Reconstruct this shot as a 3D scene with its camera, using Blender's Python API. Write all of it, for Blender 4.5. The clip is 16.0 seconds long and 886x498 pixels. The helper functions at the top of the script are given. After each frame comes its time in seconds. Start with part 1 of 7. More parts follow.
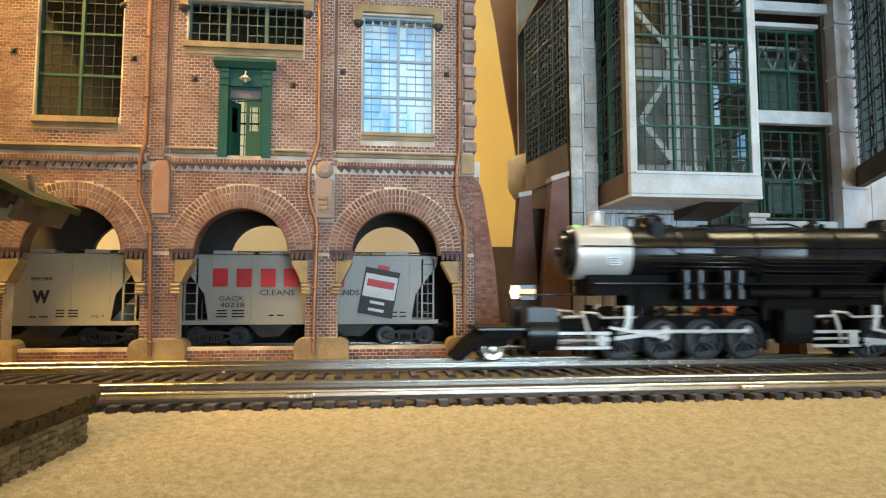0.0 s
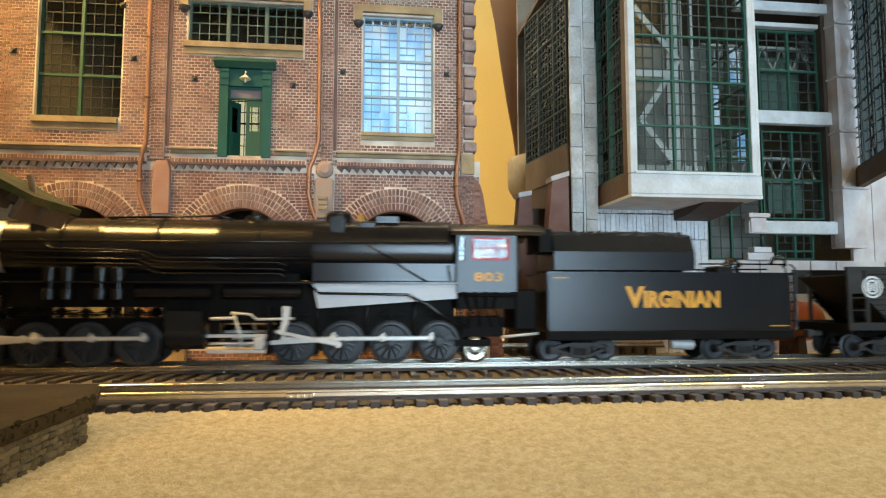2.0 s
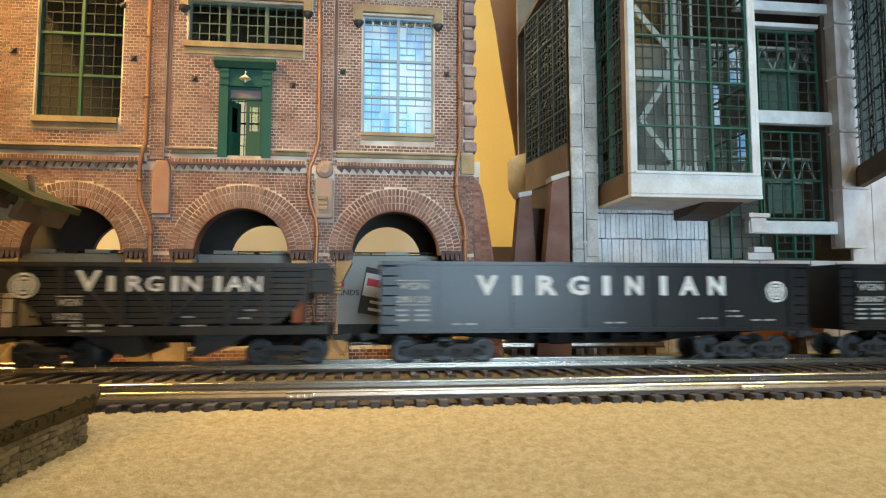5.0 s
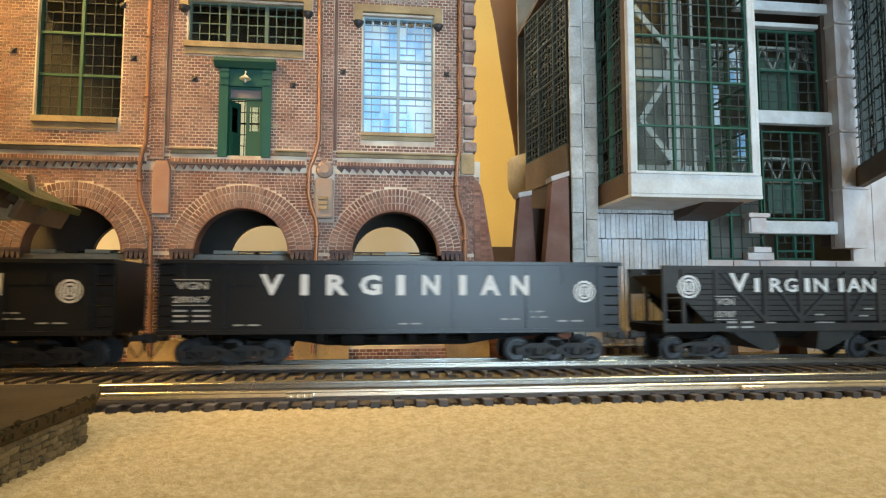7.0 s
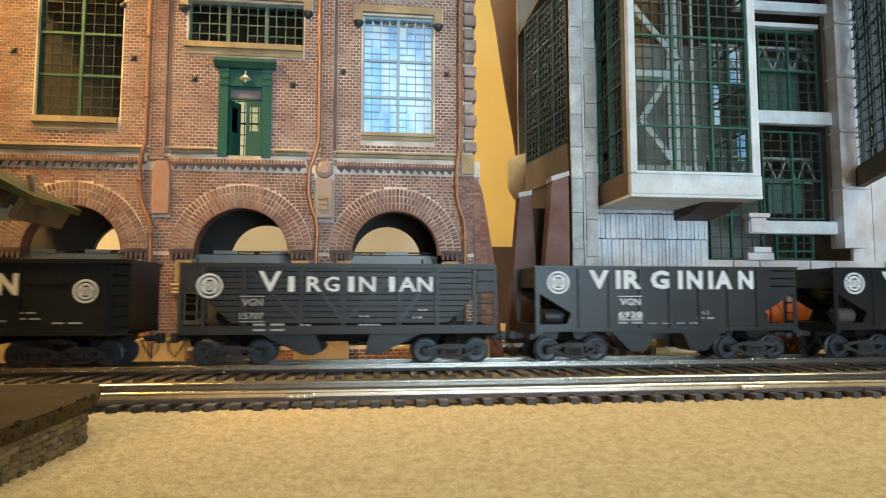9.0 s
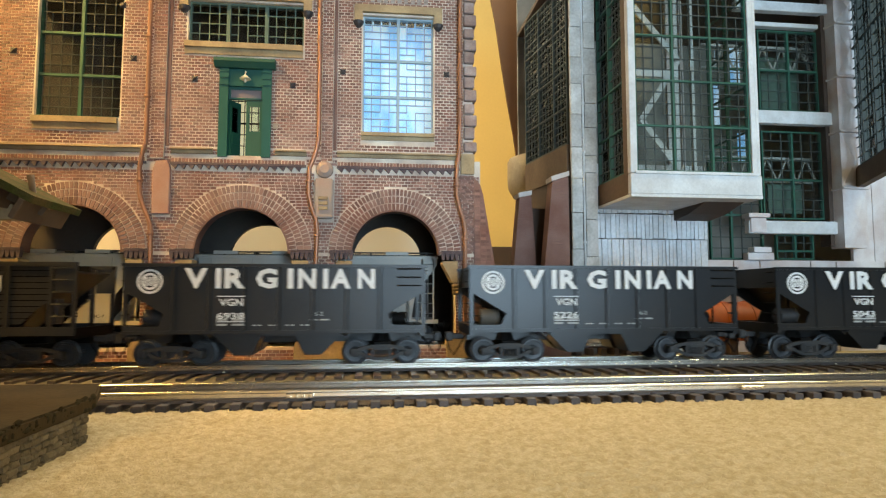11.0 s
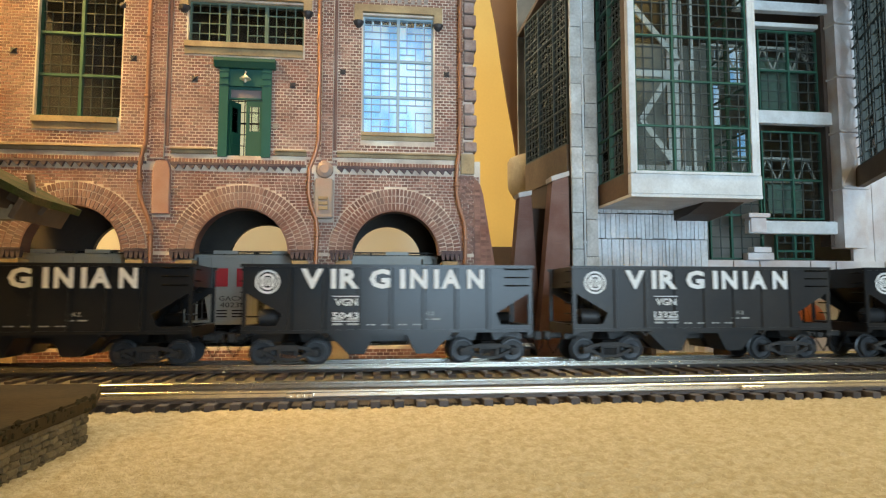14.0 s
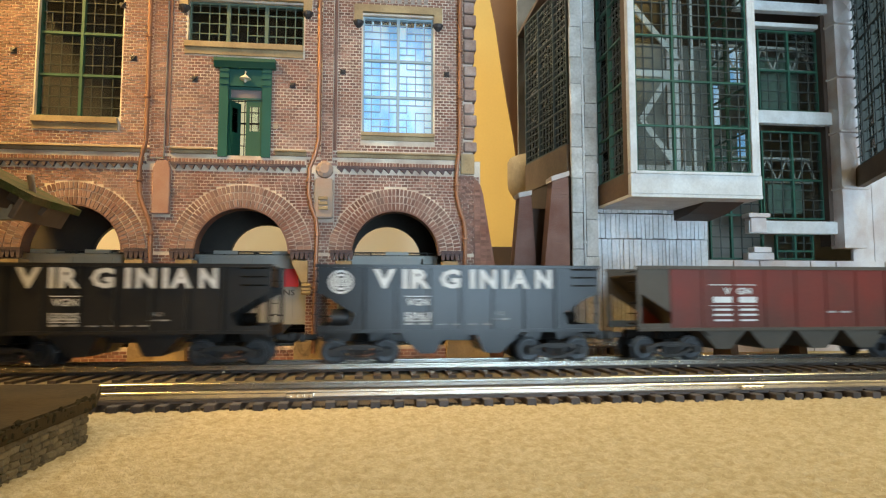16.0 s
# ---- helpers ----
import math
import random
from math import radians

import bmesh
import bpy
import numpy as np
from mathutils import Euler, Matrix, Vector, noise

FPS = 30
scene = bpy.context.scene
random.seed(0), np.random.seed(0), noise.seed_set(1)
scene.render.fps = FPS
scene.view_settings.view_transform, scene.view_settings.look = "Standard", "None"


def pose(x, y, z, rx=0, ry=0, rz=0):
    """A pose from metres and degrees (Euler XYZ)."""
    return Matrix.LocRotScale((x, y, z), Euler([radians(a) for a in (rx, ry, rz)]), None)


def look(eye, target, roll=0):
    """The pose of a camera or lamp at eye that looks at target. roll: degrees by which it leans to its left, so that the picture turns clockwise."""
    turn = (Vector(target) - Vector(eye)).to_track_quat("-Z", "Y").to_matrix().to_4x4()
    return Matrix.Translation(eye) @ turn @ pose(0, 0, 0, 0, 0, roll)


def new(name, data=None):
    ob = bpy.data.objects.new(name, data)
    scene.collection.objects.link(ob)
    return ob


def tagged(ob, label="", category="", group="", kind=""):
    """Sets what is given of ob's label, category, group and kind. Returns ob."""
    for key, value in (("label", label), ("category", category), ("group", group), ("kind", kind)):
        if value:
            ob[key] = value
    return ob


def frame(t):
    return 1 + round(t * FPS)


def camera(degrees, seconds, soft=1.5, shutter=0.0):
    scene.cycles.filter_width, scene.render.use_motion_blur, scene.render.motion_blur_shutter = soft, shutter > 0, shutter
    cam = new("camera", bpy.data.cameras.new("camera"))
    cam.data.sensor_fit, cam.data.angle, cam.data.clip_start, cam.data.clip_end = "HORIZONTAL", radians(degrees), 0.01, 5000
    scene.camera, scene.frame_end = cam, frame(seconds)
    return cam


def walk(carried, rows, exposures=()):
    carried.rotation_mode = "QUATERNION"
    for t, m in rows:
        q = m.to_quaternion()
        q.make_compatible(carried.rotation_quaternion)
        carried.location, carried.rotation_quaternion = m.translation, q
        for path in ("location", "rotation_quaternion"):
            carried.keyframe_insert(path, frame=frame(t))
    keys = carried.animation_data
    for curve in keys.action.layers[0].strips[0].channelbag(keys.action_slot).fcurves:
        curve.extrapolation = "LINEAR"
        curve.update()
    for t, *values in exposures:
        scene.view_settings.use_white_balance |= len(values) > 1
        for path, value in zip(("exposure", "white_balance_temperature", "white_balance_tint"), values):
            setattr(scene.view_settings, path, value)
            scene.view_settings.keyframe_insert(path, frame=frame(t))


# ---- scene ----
cam = camera(72, 16.0, soft=1.2, shutter=0.5)
CAM_POSE = pose(0, -0.475, 0.0592, 94.45, 0, -6.6)
walk(cam, [(0.0, CAM_POSE), (16.0, CAM_POSE)])
scene.view_settings.exposure = 0.0

# World: a dim warm room, so almost no sky reaches it.
world = bpy.data.worlds.new("world")
scene.world = world
world.use_nodes = True
world.node_tree.nodes["Background"].inputs[0].default_value = (0.9, 0.75, 0.55, 1)
world.node_tree.nodes["Background"].inputs[1].default_value = 0.01


def area_lamp(name, eye, target, w, h, power, colour, spread=180):
    data = bpy.data.lights.new(name, "AREA")
    data.shape, data.size, data.size_y, data.energy, data.color = "RECTANGLE", w, h, power, colour
    data.spread = radians(spread)
    ob = new(name, data)
    ob.matrix_world = look(eye, target)
    return ob


# Daylight from the window behind the camera; the others are added warm lights.
# Unseen warm light added low on the left to wash the bricks.
area_lamp("ceiling_lamp_light", (-0.5, -0.13, 0.66), (-0.26, 0.09, 0.22), 0.3, 0.1, 1.8, (1.0, 0.61, 0.19), 66)
# Unseen warm strip added in place of the lit wall over the window.
area_lamp("light_strip", (0.4, -1.1, 0.8), (0.25, 0.0, 0.1), 0.8, 0.36, 1.6, (1.0, 0.68, 0.22))
# Unseen warm fill added high over the table for the carpet.
area_lamp("table_lamp_light", (0.82, -0.25, 1.1), (0.56, -0.16, 0.0), 0.3, 0.3, 3.0, (1.0, 0.85, 0.5), 120)
area_lamp("room_window_light", (0.31, -1.6, 0.12), (0.34, 0.0, 0.16), 0.76, 0.85, 35.0, (0.57, 0.8, 1.0))
# Unseen fills added over the table's back, for yellow wall and cream backdrop.
area_lamp("rear_ceiling_lamp_light", (0.25, 0.6, 1.5), (0.2, 0.8, 0.1), 0.8, 0.3, 6.5, (1.0, 0.8, 0.5))
area_lamp("arcade_back_light", (-0.12, 0.31, 0.8), (-0.12, 0.43, 0.1), 0.7, 0.06, 9.0, (1.0, 0.86, 0.62))
# ---- mesh helpers ----
def box(bm, x0, y0, z0, x1, y1, z1):
    v = [bm.verts.new(p) for p in ((x0, y0, z0), (x1, y0, z0), (x1, y1, z0), (x0, y1, z0), (x0, y0, z1), (x1, y0, z1), (x1, y1, z1), (x0, y1, z1))]
    for f in ((3, 2, 1, 0), (4, 5, 6, 7), (0, 1, 5, 4), (1, 2, 6, 5), (2, 3, 7, 6), (3, 0, 4, 7)):
        bm.faces.new([v[i] for i in f])


def prism(bm, pts, y0, y1, plane="xz"):
    """A polygon of (a, b) points, extruded along the third axis."""
    def at(a, b, c):
        return {"xz": (a, c, b), "yz": (c, a, b), "xy": (a, b, c)}[plane]
    n = len(pts)
    f = [bm.verts.new(at(a, b, y0)) for a, b in pts]
    k = [bm.verts.new(at(a, b, y1)) for a, b in pts]
    faces = [bm.faces.new(f), bm.faces.new(list(reversed(k)))]
    for i in range(n):
        faces.append(bm.faces.new((f[i], k[i], k[(i + 1) % n], f[(i + 1) % n])))
    bmesh.ops.recalc_face_normals(bm, faces=faces)
    if n > 4:
        bmesh.ops.triangulate(bm, faces=faces[:2])


def rect_wall(bm, x0, x1, z0, z1, y0, y1, holes):
    """A flat slab with rectangular openings, as one joined shell."""
    xs = sorted({x0, x1, *(x for h in holes for x in h[:2] if x0 < x < x1)})
    zs = sorted({z0, z1, *(z for h in holes for z in h[2:] if z0 < z < z1)})
    made = {}

    def vert(x, y, z):
        if (x, y, z) not in made:
            made[x, y, z] = bm.verts.new((x, y, z))
        return made[x, y, z]

    def solid(i, j):
        if not (0 <= i < len(xs) - 1 and 0 <= j < len(zs) - 1):
            return False
        mx, mz = (xs[i] + xs[i + 1]) / 2, (zs[j] + zs[j + 1]) / 2
        return not any(h[0] < mx < h[1] and h[2] < mz < h[3] for h in holes)
    for i in range(len(xs) - 1):
        for j in range(len(zs) - 1):
            if not solid(i, j):
                continue
            a, b, c, d = xs[i], xs[i + 1], zs[j], zs[j + 1]
            bm.faces.new([vert(a, y0, c), vert(b, y0, c), vert(b, y0, d), vert(a, y0, d)])
            bm.faces.new([vert(a, y1, d), vert(b, y1, d), vert(b, y1, c), vert(a, y1, c)])
            for di, dj, p, q in ((-1, 0, (a, c), (a, d)), (1, 0, (b, d), (b, c)), (0, -1, (b, c), (a, c)), (0, 1, (a, d), (b, d))):
                if not solid(i + di, j + dj):
                    bm.faces.new([vert(p[0], y0, p[1]), vert(q[0], y0, q[1]), vert(q[0], y1, q[1]), vert(p[0], y1, p[1])])


def tube(bm, points, r, seg=8, caps=True):
    """A round bar along a path; r is one radius or one for each point."""
    pts = [Vector(p) for p in points]
    rs = r if isinstance(r, (list, tuple)) else [r] * len(pts)
    rings = []
    side = None
    for i, p in enumerate(pts):
        d = (pts[min(i + 1, len(pts) - 1)] - pts[max(i - 1, 0)]).normalized()
        if side is None:
            side = d.orthogonal().normalized()
        else:
            side = (side - d * side.dot(d)).normalized()
        up = d.cross(side)
        rings.append([bm.verts.new(p + rs[i] * (math.cos(2 * math.pi * k / seg) * side + math.sin(2 * math.pi * k / seg) * up)) for k in range(seg)])
    for a, b in zip(rings, rings[1:]):
        for k in range(seg):
            bm.faces.new((a[k], a[(k + 1) % seg], b[(k + 1) % seg], b[k])).smooth = True
    if caps:
        bm.faces.new(list(reversed(rings[0])))
        bm.faces.new(rings[-1])


def lathe(bm, profile, centre, axis, seg=20):
    """A turned body: profile of (distance along the axis, radius)."""
    c, a = Vector(centre), Vector(axis).normalized()
    side = a.orthogonal().normalized()
    up = a.cross(side)
    rings = []
    for d, r in profile:
        rings.append([bm.verts.new(c + a * d + r * (math.cos(2 * math.pi * k / seg) * side + math.sin(2 * math.pi * k / seg) * up)) for k in range(seg)])
    for p, q in zip(rings, rings[1:]):
        for k in range(seg):
            bm.faces.new((p[k], p[(k + 1) % seg], q[(k + 1) % seg], q[k]))
    bm.faces.new(list(reversed(rings[0])))
    bm.faces.new(rings[-1])


def bevelled(bm, width, seg=1):
    bmesh.ops.bevel(bm, geom=[e for e in bm.edges], offset=width, segments=seg, affect="EDGES", clamp_overlap=True)
    return bm


def smooth_by_angle(me, degrees=35):
    for p in me.polygons:
        p.use_smooth = True
    me.set_sharp_from_angle(angle=radians(degrees))


def mesh_of(name, bm, material, smooth=False):
    me = bpy.data.meshes.new(name)
    bm.to_mesh(me)
    bm.free()
    me.materials.append(material)
    if smooth:
        smooth_by_angle(me)
    return me


def part(name, bm, material, parent=None, label="", smooth=False):
    ob = new(name, mesh_of(name, bm, material, smooth))
    if parent:
        ob.parent = parent
    return tagged(ob, label)


def again(name, ob, parent, m):
    """Another part on the same mesh."""
    o = new(name, ob.data)
    o.parent = parent
    o.matrix_basis = m
    return o


def thing(name, label, category, x=0, y=0, z=0, group="", kind=""):
    ob = new(name)
    ob.location = (x, y, z)
    ob.empty_display_size = 0.02
    return tagged(ob, label, category, group, kind)


def structure(name, bm, material, label, category, smooth=False):
    return tagged(part(name, bm, material, None, "", smooth), label, category, "", "structure")


def text(name, words, material, parent, x, y, z, height, width=0.0, depth=0.0002, rz=0.0, weight=0.0, ry=0.0):
    """Raised lettering in the built-in font, turned into a mesh, that faces -y, with its lower left corner at x, z."""
    cu = bpy.data.curves.new(name, "FONT")
    cu.body, cu.size, cu.extrude, cu.resolution_u, cu.offset = words, 1.0, 0.01, 2, weight
    tmp = bpy.data.objects.new(name, cu)
    scene.collection.objects.link(tmp)
    me = bpy.data.meshes.new_from_object(tmp.evaluated_get(bpy.context.evaluated_depsgraph_get()))
    bpy.data.objects.remove(tmp)
    me.name = name
    xs = [v.co.x for v in me.vertices]
    ys = [v.co.y for v in me.vertices]
    x0, y0, w, h = min(xs), min(ys), max(xs) - min(xs), max(ys) - min(ys)
    k = height / h
    kx = width / w if width else k
    for v in me.vertices:
        v.co = ((v.co.x - x0) * kx, -(v.co.z / 0.01) * depth, (v.co.y - y0) * k)
    me.materials.clear()
    me.materials.append(material)
    ob = new(name, me)
    ob.parent = parent
    ob.matrix_basis = pose(x, y, z, 0, ry, rz)
    return ob


# ---- materials ----
def make(name, colour, rough=0.6, metal=0.0, spots=None, spot_scale=60.0, spot_amount=0.5, grain=0.1, grain_scale=900.0, bump=0.1, random=0.0, island=0.0, clear=0.0, spec=0.5, spread=0.15):
    """Base colour with large stains towards `spots`, fine grain and relief; random: shift from object to object, island: from piece to piece."""
    m = bpy.data.materials.new(name)
    m.use_nodes = True
    nt = m.node_tree
    nd, ln = nt.nodes, nt.links
    b = nd["Principled BSDF"]
    b.inputs["Roughness"].default_value = rough
    b.inputs["Metallic"].default_value = metal
    b.inputs["Coat Weight"].default_value = clear
    b.inputs["Specular IOR Level"].default_value = spec
    tc = nd.new("ShaderNodeTexCoord")
    geo = nd.new("ShaderNodeNewGeometry")
    n1 = nd.new("ShaderNodeTexNoise")
    n1.inputs["Scale"].default_value, n1.inputs["Detail"].default_value = spot_scale, 6
    n2 = nd.new("ShaderNodeTexNoise")
    n2.inputs["Scale"].default_value, n2.inputs["Detail"].default_value = grain_scale, 3
    ln.new(geo.outputs["Position"] if island or random else tc.outputs["Object"], n1.inputs["Vector"])
    ln.new(geo.outputs["Position"] if island or random else tc.outputs["Object"], n2.inputs["Vector"])
    ramp = nd.new("ShaderNodeMapRange")
    ramp.inputs["From Min"].default_value, ramp.inputs["From Max"].default_value = 0.5 - spread, 0.5 + spread
    ramp.inputs["To Max"].default_value = spot_amount
    ln.new(n1.outputs["Fac"], ramp.inputs["Value"])
    mix = nd.new("ShaderNodeMix")
    mix.data_type = "RGBA"
    mix.inputs["A"].default_value = (*colour, 1)
    mix.inputs["B"].default_value = (*(spots or [c * 0.6 for c in colour]), 1)
    ln.new(ramp.outputs["Result"], mix.inputs["Factor"])
    hsv = nd.new("ShaderNodeHueSaturation")
    ln.new(mix.outputs["Result"], hsv.inputs["Color"])
    val = nd.new("ShaderNodeMath")
    val.operation = "MULTIPLY_ADD"
    val.inputs[1].default_value, val.inputs[2].default_value = grain * 2, 1 - grain
    ln.new(n2.outputs["Fac"], val.inputs[0])
    out = val.outputs[0]
    if random or island:
        amount = random or island
        src = geo.outputs["Random Per Island"]
        if random:
            info = nd.new("ShaderNodeObjectInfo")
            src = info.outputs["Random"]
        r = nd.new("ShaderNodeMath")
        r.operation = "MULTIPLY_ADD"
        r.inputs[1].default_value, r.inputs[2].default_value = amount * 2, 1 - amount
        ln.new(src, r.inputs[0])
        mul = nd.new("ShaderNodeMath")
        mul.operation = "MULTIPLY"
        ln.new(out, mul.inputs[0])
        ln.new(r.outputs[0], mul.inputs[1])
        out = mul.outputs[0]
    ln.new(out, hsv.inputs["Value"])
    ln.new(hsv.outputs["Color"], b.inputs["Base Color"])
    if bump:
        bp = nd.new("ShaderNodeBump")
        bp.inputs["Strength"].default_value, bp.inputs["Distance"].default_value = bump, 0.0006
        ln.new(n2.outputs["Fac"], bp.inputs["Height"])
        ln.new(bp.outputs["Normal"], b.inputs["Normal"])
    return m


def glow(name, colour, strength):
    m = bpy.data.materials.new(name)
    m.use_nodes = True
    b = m.node_tree.nodes["Principled BSDF"]
    b.inputs["Base Color"].default_value = (*colour, 1)
    b.inputs["Emission Color"].default_value = (*colour, 1)
    b.inputs["Emission Strength"].default_value = strength
    return m


def glass(name, tint=(0.9, 0.95, 0.93), rough=0.03):
    """A thin pane: mostly clear, with a gloss that grows at grazing angles and some grime."""
    m = bpy.data.materials.new(name)
    m.use_nodes = True
    nd, ln = m.node_tree.nodes, m.node_tree.links
    nd.remove(nd["Principled BSDF"])
    clear = nd.new("ShaderNodeBsdfTransparent")
    clear.inputs[0].default_value = (*tint, 1)
    gloss = nd.new("ShaderNodeBsdfGlossy")
    gloss.inputs["Roughness"].default_value = rough
    fr = nd.new("ShaderNodeFresnel")
    mix = nd.new("ShaderNodeMixShader")
    ln.new(fr.outputs[0], mix.inputs[0])
    ln.new(clear.outputs[0], mix.inputs[1])
    ln.new(gloss.outputs[0], mix.inputs[2])
    ln.new(mix.outputs[0], nd["Material Output"].inputs[0])
    return m


CARPET = make("carpet", (0.56, 0.455, 0.275), 0.95, spots=(0.4, 0.3, 0.15), spot_scale=55, spot_amount=0.6, grain=0.25, grain_scale=700, bump=0.8, spec=0.1)
WALL_YELLOW = make("yellow_wall_paint", (0.74, 0.52, 0.16), 0.8, spots=(0.68, 0.46, 0.14), spot_scale=6, grain=0.05, grain_scale=200, bump=0.05)
RAIL = make("rail_metal", (0.84, 0.8, 0.71), 0.27, 1.0, spots=(0.58, 0.5, 0.38), spot_scale=40, spot_amount=0.6, grain=0.1, bump=0.05)
TIE = make("tie_plastic", (0.045, 0.035, 0.032), 0.6, spots=(0.09, 0.07, 0.06), spot_scale=120, grain=0.3, grain_scale=600, bump=0.4, random=0.3)
BRICK = make("brick", (0.175, 0.074, 0.052), 0.85, spots=(0.31, 0.2, 0.165), spot_scale=24, spot_amount=0.8, grain=0.3, grain_scale=1200, bump=0.5, island=0.35, spread=0.2)
MORTAR = make("mortar", (0.78, 0.7, 0.58), 0.95, spots=(0.34, 0.25, 0.21), spot_scale=32, spot_amount=0.8, grain=0.2, bump=0.5)
BLACK = make("black_car_paint", (0.016, 0.017, 0.019), 0.5, spots=(0.036, 0.032, 0.028), spot_scale=25, spot_amount=0.5, grain=0.15, bump=0.05)
WHITE_LETTER = make("white_lettering", (0.72, 0.73, 0.72), 0.6, grain=0.06, bump=0)
ROOM_WALL = make("room_plaster", (0.3, 0.25, 0.18), 0.85, spot_scale=4, grain=0.05, grain_scale=150, bump=0.05)
CREAM = make("cream_board", (0.85, 0.78, 0.62), 0.8, spots=(0.78, 0.7, 0.54), spot_scale=8, grain=0.05, bump=0.05)
STONE_TRIM = make("tan_stone", (0.4, 0.31, 0.18), 0.9, spots=(0.2, 0.14, 0.08), spot_scale=45, spot_amount=0.7, grain=0.25, grain_scale=600, bump=0.4)
COPPER = make("copper_pipe", (0.36, 0.19, 0.12), 0.5, 0.6, spots=(0.22, 0.12, 0.08), spot_scale=60, grain=0.15, bump=0.1)
IRON = make("cast_iron", (0.03, 0.03, 0.035), 0.6, 0.3, spots=(0.1, 0.09, 0.09), spot_scale=200, grain=0.2, bump=0.3)
ZIGZAG = make("dark_brick_trim", (0.07, 0.05, 0.06), 0.8, spots=(0.14, 0.1, 0.1), spot_scale=90, grain=0.2, bump=0.4)
PATINA = make("grey_weathered_metal", (0.3, 0.27, 0.23), 0.75, spots=(0.42, 0.2, 0.14), spot_scale=60, spot_amount=0.4, grain=0.15, bump=0.2)
DARK_MUNTIN = make("dark_glazing_bar", (0.03, 0.042, 0.036), 0.6, spots=(0.05, 0.06, 0.05), spot_scale=80, grain=0.15, bump=0)
GREEN_PAINT = make("green_paint", (0.014, 0.085, 0.05), 0.5, spots=(0.01, 0.06, 0.045), spot_scale=60, grain=0.15, bump=0.1)
TEAL_PAINT = make("teal_paint", (0.018, 0.1, 0.085), 0.35, spots=(0.012, 0.07, 0.055), spot_scale=50, grain=0.15, bump=0.1)
DULL_GREEN = make("dull_green_frame", (0.1, 0.16, 0.125), 0.6, spots=(0.06, 0.1, 0.08), spot_scale=60, grain=0.15, bump=0.1)
PALE_BLUE_FRAME = make("pale_blue_frame", (0.3, 0.42, 0.5), 0.6, spots=(0.22, 0.32, 0.38), spot_scale=60, grain=0.1, bump=0.1)
WHITE_WOOD = make("white_weathered_wood", (0.64, 0.66, 0.66), 0.75, spots=(0.42, 0.4, 0.38), spot_scale=45, spot_amount=0.55, grain=0.15, grain_scale=500, bump=0.25)
GREY_BOARD = make("grey_weathered_board", (0.56, 0.56, 0.54), 0.85, spots=(0.24, 0.22, 0.18), spot_scale=38, spot_amount=0.6, grain=0.3, grain_scale=380, bump=0.4, random=0.18)
PINK_WOOD = make("rust_washed_white_wood", (0.68, 0.66, 0.66), 0.8, spots=(0.46, 0.33, 0.28), spot_scale=38, spot_amount=0.55, grain=0.15, bump=0.25)
BROWN_WOOD = make("brown_wood", (0.13, 0.085, 0.048), 0.75, spots=(0.08, 0.045, 0.025), spot_scale=40, grain=0.25, grain_scale=300, bump=0.2)
DARK_WOOD = make("dark_brown_wood", (0.06, 0.035, 0.022), 0.7, spots=(0.035, 0.022, 0.015), spot_scale=30, grain=0.2, bump=0.2)
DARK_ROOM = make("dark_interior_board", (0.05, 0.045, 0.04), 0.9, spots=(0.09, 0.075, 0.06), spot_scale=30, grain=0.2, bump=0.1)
GREY_ROOM = make("grey_green_interior_board", (0.34, 0.33, 0.29), 0.9, spots=(0.14, 0.135, 0.12), spot_scale=18, spot_amount=0.8, grain=0.2, bump=0.1)
FIELD_STONE = make("grey_field_stone", (0.19, 0.15, 0.09), 0.9, spots=(0.10, 0.078, 0.045), spot_scale=70, grain=0.3, grain_scale=900, bump=0.6, random=0.35, spec=0.2)
PLATFORM_TOP = make("brown_platform_board", (0.068, 0.046, 0.02), 0.9, spots=(0.035, 0.024, 0.012), spot_scale=40, grain=0.25, grain_scale=500, bump=0.4, spec=0.12)
MOSS = make("mossy_roof", (0.06, 0.065, 0.018), 0.95, spots=(0.13, 0.085, 0.035), spot_scale=110, spot_amount=0.8, grain=0.4, bump=0.8, spec=0.15)
BALLAST = make("tan_track_bed", (0.19, 0.165, 0.125), 0.95, spots=(0.08, 0.066, 0.05), spot_scale=120, grain=0.35, grain_scale=700, bump=0.6)
DARK_GLASS = glass("dark_window_glass", (0.82, 0.85, 0.82), 0.12)
CLEAR_GLASS = glass("clear_window_glass", (0.9, 0.95, 0.95), 0.04)


def sky_glow(name, strength):
    """Daylight behind a window: pale blue with soft white folds."""
    m = glow(name, (0.4, 0.68, 1.0), strength)
    nd, ln = m.node_tree.nodes, m.node_tree.links
    tc, mp = nd.new("ShaderNodeTexCoord"), nd.new("ShaderNodeMapping")
    mp.inputs["Scale"].default_value = (55, 10, 16)
    mp.inputs["Rotation"].default_value = (0, 0.35, 0)
    nz, rp = nd.new("ShaderNodeTexNoise"), nd.new("ShaderNodeValToRGB")
    nz.inputs["Scale"].default_value = 1.0
    rp.color_ramp.elements[0].position, rp.color_ramp.elements[0].color = 0.38, (0.14, 0.4, 0.8, 1)
    rp.color_ramp.elements[1].position, rp.color_ramp.elements[1].color = 0.62, (0.85, 0.95, 1.0, 1)
    ln.new(tc.outputs["Object"], mp.inputs["Vector"])
    ln.new(mp.outputs["Vector"], nz.inputs["Vector"])
    ln.new(nz.outputs["Fac"], rp.inputs["Fac"])
    ln.new(rp.outputs["Color"], nd["Principled BSDF"].inputs["Emission Color"])
    return m


DAYLIGHT = sky_glow("daylight_backdrop", 0.8)
